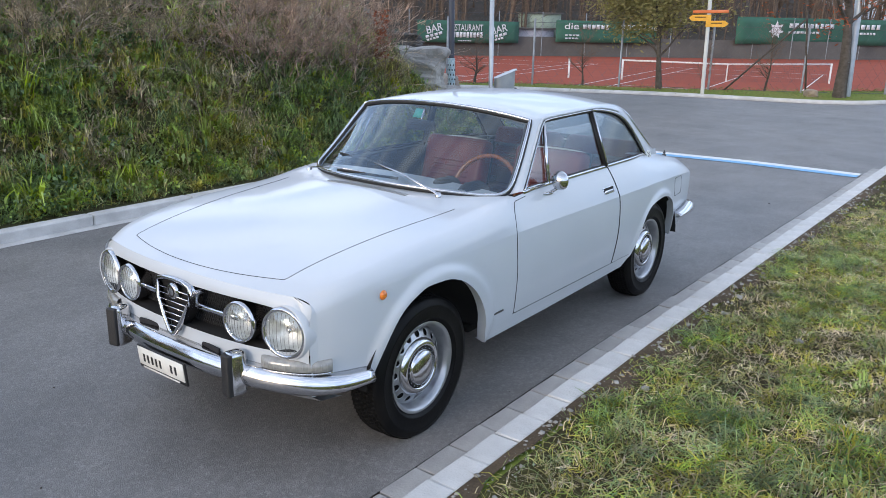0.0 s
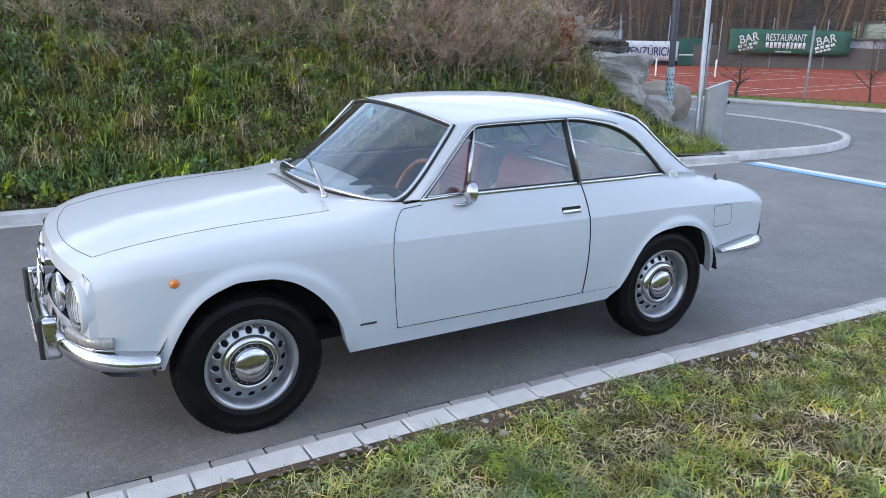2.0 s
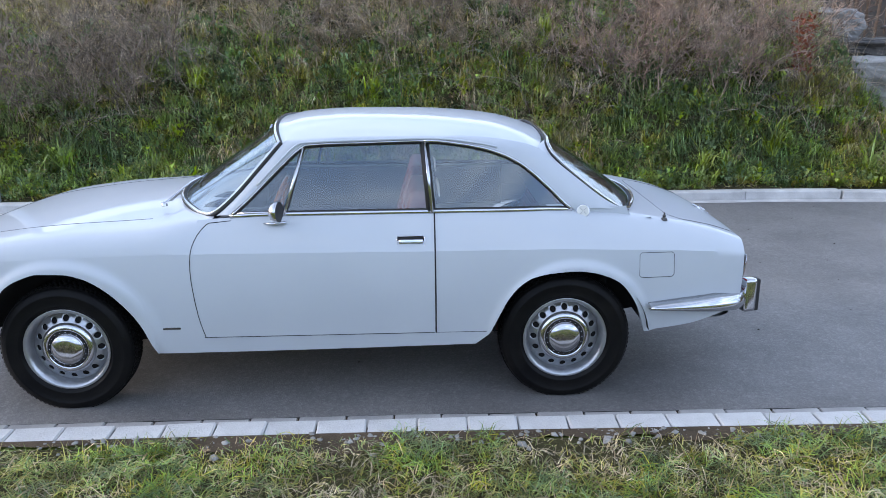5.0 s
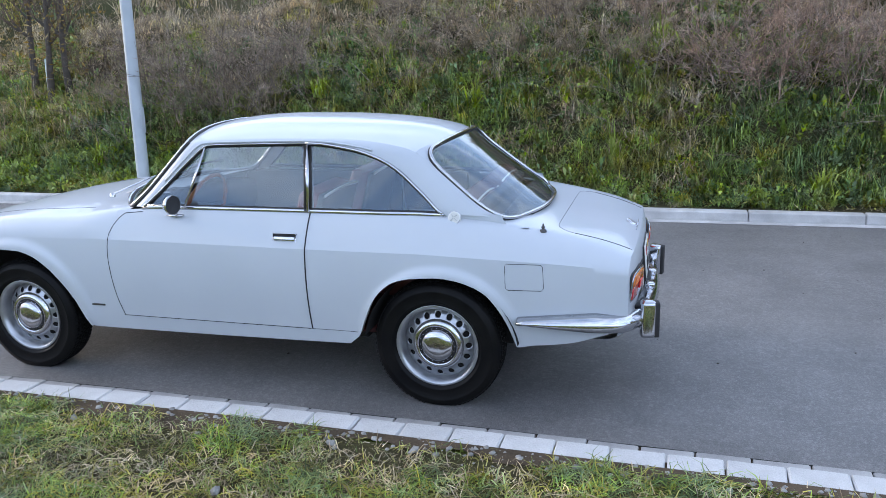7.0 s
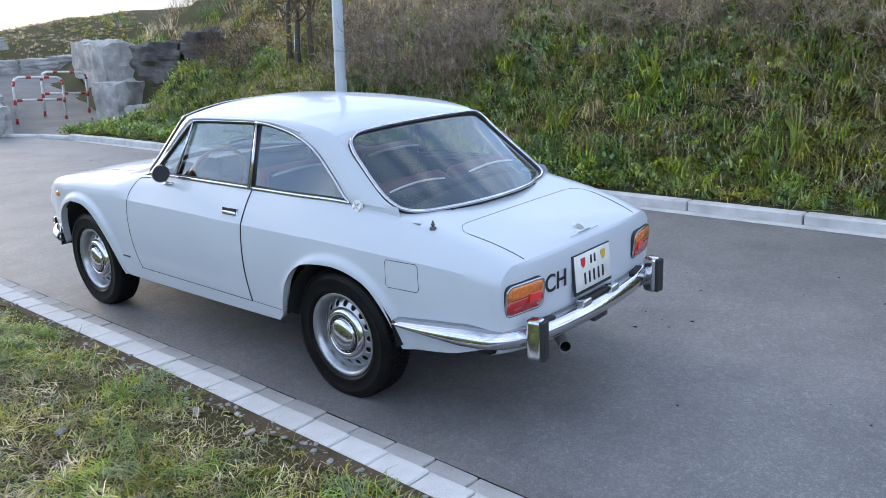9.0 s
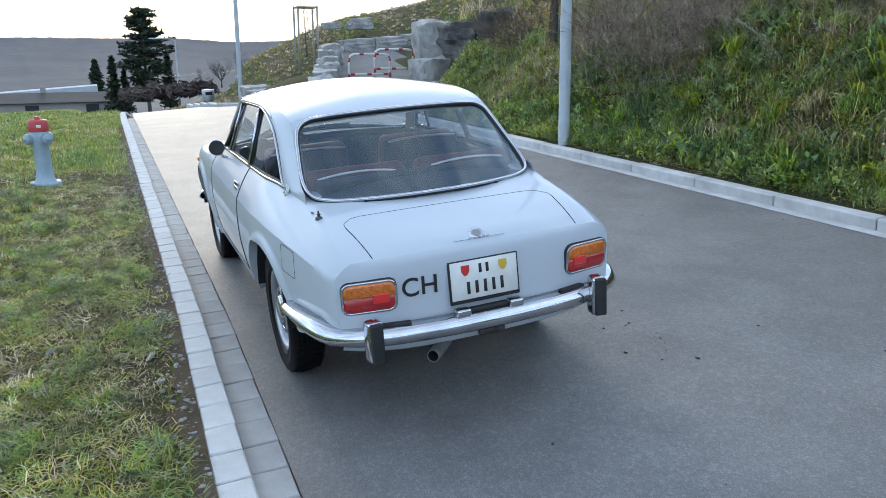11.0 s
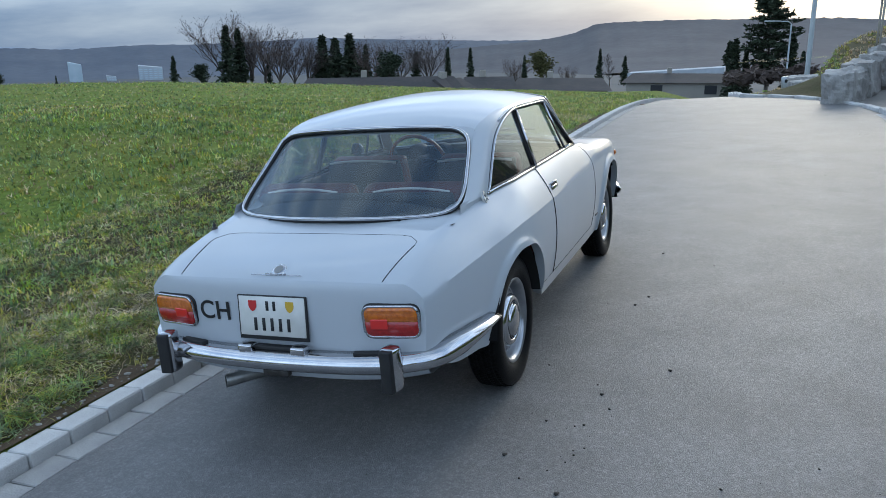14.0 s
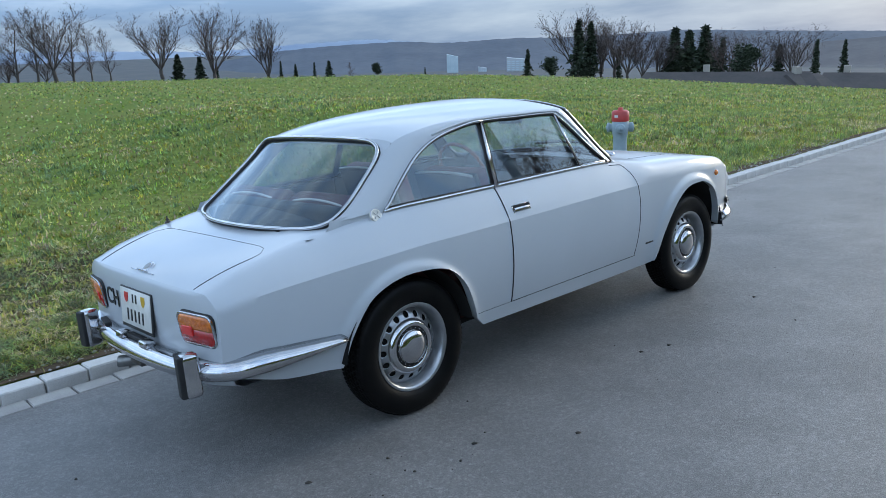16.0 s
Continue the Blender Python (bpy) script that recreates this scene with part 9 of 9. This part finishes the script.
leafy_weeds(700, 0.0, 1.3, 0.040, 30, 0.11, M_G2, "small-leaved yellowed herbs covering the bank", 23, gather=1.1, wide=0.28)
leafy_weeds(650, 0.8, 2.9, 0.036, 28, 0.20, M_G6, "small withered leaves on the bank", 24, gather=0.8, wide=0.24)
leafy_weeds(120, 0.0, 0.6, 0.06, 24, 0.07, M_G2, "yellowish low weeds behind the kerb", 11, gather=1.0)

leafy_weeds(170, 0.05, 2.3, 0.085, 26, 0.20, M_G1, "green leafy weeds on the bank", 12, x0=4.2, x1=11.8, gather=0.8)
leafy_weeds(120, 0.05, 1.8, 0.080, 24, 0.17, M_G5, "bright green leafy weeds along the kerb", 13, x0=3.6, x1=11.8, gather=1.2)


def rosette(x, d, s, mat, seed, label):
    r = np.random.default_rng(seed)
    m = 46
    p = np.repeat(on_bank([x], [d]) + np.array([[0, 0.04, 0.04]]), m, 0) + r.normal(0, 0.03, (m, 3)) * np.array([[1, 1, 0.2]])
    ob = bulk("grass_rosette", *blades(p, s * 1.15 * r.uniform(0.5, 1.15, m), 0.011 * r.uniform(0.6, 1.2, m), np.abs(r.normal(0.95, 0.35, m)), r.uniform(0, 2 * np.pi, m)), mat, None, label, category="plant")
    ob["group"] = "rosettes on the bank"


ROSETTES = ((1.95, 0.99, 0.34), (-1.6, 0.45, 0.42), (-2.6, 0.38, 0.36), (-4.4, 0.42, 0.45), (-3.6, 0.25, 0.34), (0.95, 0.55, 0.30), (0.0, 0.9, 0.36), (2.6, 0.2, 0.28), (3.3, 0.42, 0.34), (-0.6, 0.3, 0.34), (4.9, 0.5, 0.3), (-5.4, 0.3, 0.36), (1.2, 1.5, 0.36), (-2.0, 1.4, 0.34), (6.2, 0.4, 0.3), (0.4, 0.2, 0.28))
for k, (x, d, s) in enumerate(ROSETTES):
    rosette(x, d, s, M_G5 if k % 3 != 2 else M_G1, 300 + k, "rosette of long bright strap leaves on the bank")
r = np.random.default_rng(9)
n = 2600
x, d = r.uniform(-6.5, 10, n), r.uniform(0.5, 3.2, n)
keep = (patch(x, d, 0.8, 33.0) + 0.25 * (d - 1) > 0.0) & off_path(x, d)
p = on_bank(x[keep], d[keep])
bulk("dead_stalks", *blades(p, r.uniform(0.25, 0.75, len(p)), r.uniform(0.0016, 0.0032, len(p)), np.abs(r.normal(0.30, 0.25, len(p)))), M_STALK, None, "dry upright stalks on the bank", "stuff", category="dead stalks")


def shrub(at, h, w, seed, stems=26, label="bare brown shrub with dense fine twigs", mat=None, fan=1.1):
    """A thicket: arching stems from one stool, each with side shoots and fine twigs."""
    q = random.Random(seed)
    segs = []
    for _ in range(stems):
        a = q.uniform(0, 2 * math.pi)
        tilt = q.uniform(0.05, fan)
        d = Vector((math.cos(a) * tilt, math.sin(a) * tilt + 0.12, 1)).normalized()
        p, ln, rr = Vector((q.gauss(0, 0.16 * w), q.gauss(0, 0.16 * w), -0.08)), h * q.uniform(0.5, 1.05), 0.0034 * (q.uniform(0.7, 1.4) if q.random() < 0.75 else q.uniform(1.8, 2.8))
        n = 7
        for i in range(n):
            e = p + d * ln / n
            segs.append((p, e, rr, rr * 0.86))
            p, rr = e, rr * 0.86
            d = (d + Vector((q.gauss(0, 0.18), q.gauss(0, 0.18), q.gauss(-0.02, 0.12)))).normalized()
            for _ in range(3 if i else 1):
                sd = (d + Vector((q.gauss(0, 0.7), q.gauss(0, 0.7), q.gauss(0.25, 0.4)))).normalized()
                b, l2, r2 = p, h * q.uniform(0.07, 0.22), rr * 0.55
                for _ in range(3):
                    e2 = b + sd * l2 / 2
                    segs.append((b, e2, r2, r2 * 0.75))
                    b, r2 = e2, r2 * 0.75
                    sd = (sd + Vector((q.gauss(0, 0.3), q.gauss(0, 0.3), q.gauss(0, 0.2)))).normalized()
                    if q.random() < 0.55:
                        e3 = b + (sd + Vector((q.gauss(0, 0.6), q.gauss(0, 0.6), q.gauss(0, 0.5)))).normalized() * l2 * 0.5
                        segs.append((b, e3, r2 * 0.7, r2 * 0.5))
    segs = [(a, b, max(r0, 0.0026), max(r1, 0.0021)) for a, b, r0, r1 in segs]
    ob = bulk("shrub", *prisms(segs, 3), mat or M_TWIG, None, label, category="shrub")
    ob.location = at
    ob["group"] = "shrubs on the bank"
    return ob


M_TWIG2 = leaf_mat("greyish_twigs", (0.43, 0.335, 0.25), (0.26, 0.205, 0.155), 3.0, through=0.1)
M_TWIG3 = leaf_mat("reddish_twigs", (0.50, 0.36, 0.27), (0.33, 0.235, 0.18), 3.0, through=0.1)
THICKETS = ((3.9, 0.95, 1.15, 1.2), (3.3, 1.0, 1.25, 1.2), (2.7, 0.95, 1.15, 1.1), (2.2, 1.2, 1.0, 1.0), (3.0, 1.6, 1.2, 1.2), (4.4, 1.4, 1.2, 1.1),
            (-2.6, 1.15, 0.95, 1.1), (-3.2, 1.0, 1.1, 1.3), (-3.8, 0.95, 1.15, 1.3), (-4.4, 1.0, 1.05, 1.2), (-3.5, 1.5, 1.2, 1.3), (-4.9, 1.35, 1.0, 1.1), (-2.0, 1.7, 0.9, 1.0),
            (-0.9, 1.9, 0.6, 0.7), (0.6, 1.9, 0.6, 0.7), (5.4, 1.7, 0.9, 0.9), (-1.4, 1.3, 0.5, 0.5), (8.3, 1.9, 0.9, 0.9), (9.4, 2.0, 0.9, 0.9), (1.4, 2.3, 0.9, 0.9))
for k, (x, d, h, w) in enumerate(THICKETS):
    shrub((x, -4.0 - d, bank_z(x, -4.0 - d)), h, w * 1.15, 60 + k, int(19 * w), mat=M_TWIG3 if -5 < x < -1.9 else M_TWIG if x > 4.8 else M_TWIG2)
for k, (x, d, h) in enumerate(((-0.3, 1.35, 0.75), (0.5, 1.5, 0.7), (-1.0, 1.5, 0.8), (1.3, 1.45, 0.75), (-1.7, 1.25, 0.6), (5.0, 1.2, 0.7), (-0.6, 2.0, 0.8))):
    shrub((x, -4.0 - d, bank_z(x, -4.0 - d)), h, 0.8, 160 + k, 16, "dry straw-coloured stalks standing in a clump", M_STALK, 0.5)


def canes(n, x0, x1, d0, d1, seed, label):
    """Long arching canes with short side twigs, leaning out over the grass."""
    q = random.Random(seed)
    segs = []
    for _ in range(n):
        x, dd = q.uniform(x0, x1), q.uniform(d0, d1)
        a = q.uniform(0, math.pi) if q.random() < 0.8 else q.uniform(math.pi, 2 * math.pi)
        p = Vector((x, -4.0 - dd, bank_z(x, -4.0 - dd) - 0.02))
        d = Vector((math.cos(a) * 0.8, math.sin(a) * 0.45, q.uniform(0.5, 1.3))).normalized()
        ln, rr = q.uniform(0.5, 1.25), q.uniform(0.0032, 0.0060)
        for i in range(9):
            e = p + d * ln / 9
            if e.z < bank_z(e.x, e.y) + 0.04:
                e.z = bank_z(e.x, e.y) + 0.04
                d.z = abs(d.z) * 0.3
            segs.append((p, e, rr, rr * 0.88))
            p, rr = e, rr * 0.88
            d = (d + Vector((q.gauss(0, 0.10), q.gauss(0, 0.10), -0.16 + q.gauss(0, 0.05)))).normalized()
            for _ in range(2):
                b, sd, r2 = p, (d + Vector((q.gauss(0, 0.6), q.gauss(0, 0.6), q.gauss(0.2, 0.4)))).normalized(), rr * 0.6
                for _ in range(2):
                    e2 = b + sd * q.uniform(0.04, 0.12)
                    segs.append((b, e2, r2, r2 * 0.8))
                    b, r2 = e2, r2 * 0.8
                    sd = (sd + Vector((q.gauss(0, 0.3), q.gauss(0, 0.3), q.gauss(0, 0.3)))).normalized()
    bulk("canes", *prisms(segs, 3), M_CANE, None, label, "stuff", category="canes")


M_CANE = leaf_mat("pale_cane", (0.48, 0.395, 0.31), (0.31, 0.245, 0.19), 2.5, through=0.05)
canes(190, -5.6, -1.6, 0.55, 2.0, 71, "pale arching canes tangled on the bank")
canes(110, 1.6, 5.6, 0.6, 2.0, 72, "pale arching canes tangled on the bank")
canes(90, -1.6, 1.6, 0.9, 2.1, 73, "pale arching canes tangled on the bank")
# a twig with rusty leaves near the boulders, young trees on the bank
M_YELLOWED = leaf_mat("yellowed_leaves", (0.36, 0.27, 0.09), (0.24, 0.16, 0.06), 3.0)
tw = shrub((-4.85, -4.80, 0.50), 1.30, 0.2, 91, 4, "slender twigs with orange autumn leaves", M_TWIG, 0.12)
q = random.Random(8)
bulk("leaves", *leaf_quads(q, [(q.gauss(0, 0.06), q.gauss(0, 0.06), q.uniform(0.65, 1.30)) for _ in range(320)], 0.036), M_RUST, tw)
for k, (x, y) in enumerate(((6.55, -5.35), (6.15, -5.2), (5.95, -5.35))):
    s = bare_tree(95 + k, 3.2, 0.35, 3, 2, 0.3, 0.25)
    s.name = "young_tree"
    s.matrix_basis = Matrix.Translation((x, y, bank_z(x, y) - 0.05)) @ LEAN
    tagged(s, "young tree with a few yellowed leaves on the bank", "young tree", group="young trees on the bank")
    bulk("leaves", *leaf_quads(q, [(q.gauss(0, 0.3), q.gauss(0, 0.3), q.uniform(0.4, 2.2)) for _ in range(340)], 0.040), M_YELLOWED, s)
    if k == 1:
        part("sleeve", lathe([(0.05, 0.0), (0.05, 0.7)], 12, "z"), M_SLEEVE, s)

# pebbles along the kerb and in the grass, grit on the road
q = random.Random(15)
M_PEB = material("grey_pebble", (0.34, 0.33, 0.30), 0.85, color2=(0.22, 0.21, 0.19), scale=9, random=0.2, bump=0.2)
peb = []
for k in range(4):
    bm = bmesh.new()
    bmesh.ops.create_icosphere(bm, subdivisions=1, radius=0.5)
    for v in bm.verts:
        v.co *= 1 + 0.75 * noise.noise(v.co * 2.6 + Vector((k * 5.3, 0.4, 0)))
        v.co.z *= 0.6
    me = bpy.data.meshes.new("pebble")
    bm.to_mesh(me)
    bm.free()
    me.materials.append(M_PEB)
    peb.append(me)
base_v = [np.array([v.co[:] for v in me.vertices]) for me in peb]
base_f = [np.array([p.vertices[:] for p in me.polygons]) for me in peb]
vs, fs, off = [], [], 0
for k in range(1500):
    x = q.uniform(-6, 9)
    d = abs(q.gauss(0, 0.085)) + 0.005
    s = 0.008 + 0.024 * q.random() ** 3
    i = q.randrange(4)
    rot = np.array(Matrix.Rotation(q.uniform(0, 6.3), 3, "Z"))
    vs.append(base_v[i] @ rot.T * s + np.array([x, kerb_y(x) + d, field_z(x, kerb_y(x) + d) + s * 0.15 + 0.014]))
    fs.append(base_f[i] + off)
    off += len(base_v[i])
bulk("pebbles", np.concatenate(vs), np.concatenate(fs), M_PEB, None, "loose pebbles and grit beside the kerb", "stuff", category="pebbles")
for x, y, s in ((-0.65, 1.79, 0.062), (-0.9, 1.32, 0.045), (0.35, 1.36, 0.05), (-2.0, 1.9, 0.04), (1.5, 1.6, 0.04), (-1.25, 1.30, 0.05)):
    ob = new("stone", peb[q.randrange(4)])
    ob.matrix_basis = Matrix.Translation((x, y, field_z(x, y) + s * 0.2 + 0.02)) @ Matrix.Rotation(q.uniform(0, 6), 4, "Z") @ Matrix.Diagonal((s, s * 0.75, s * 0.8, 1))
    tagged(ob, "small pale stone lying in the verge grass", "stone", group="stones in the verge")
M_GRIT = material("dark_grit", (0.035, 0.032, 0.028), 0.9, color2=(0.06, 0.05, 0.04), scale=20)
vs, fs, off = [], [], 0
for k in range(280):
    x, y = q.uniform(-5, 9), q.uniform(-3.6, 0.8)
    if k < 30:
        x, y = -1.65 + q.gauss(0, 0.25), -1.05 + q.gauss(0, 0.15)
    s = 0.004 + 0.012 * q.random() ** 4
    i = q.randrange(4)
    vs.append(base_v[i] * s + np.array([x, y, road_z(y) + fall(x) + s * 0.2]))
    fs.append(base_f[i] + off)
    off += len(base_v[i])
for x, y in ((-0.9, -1.378), (-1.243, -1.11), (-2.1, -1.1), (-1.88, -0.84), (0.04, -1.08), (1.24, -1.116), (0.21, -1.14)):
    vs.append(base_v[0] * np.array([0.028, 0.02, 0.012]) + np.array([x, y, road_z(y) + 0.003]))
    fs.append(base_f[0] + off)
    off += len(base_v[0])
bulk("road_grit", np.concatenate(vs), np.concatenate(fs), M_GRIT, None, "dark grit and leaf crumbs on the asphalt", "stuff", category="grit")
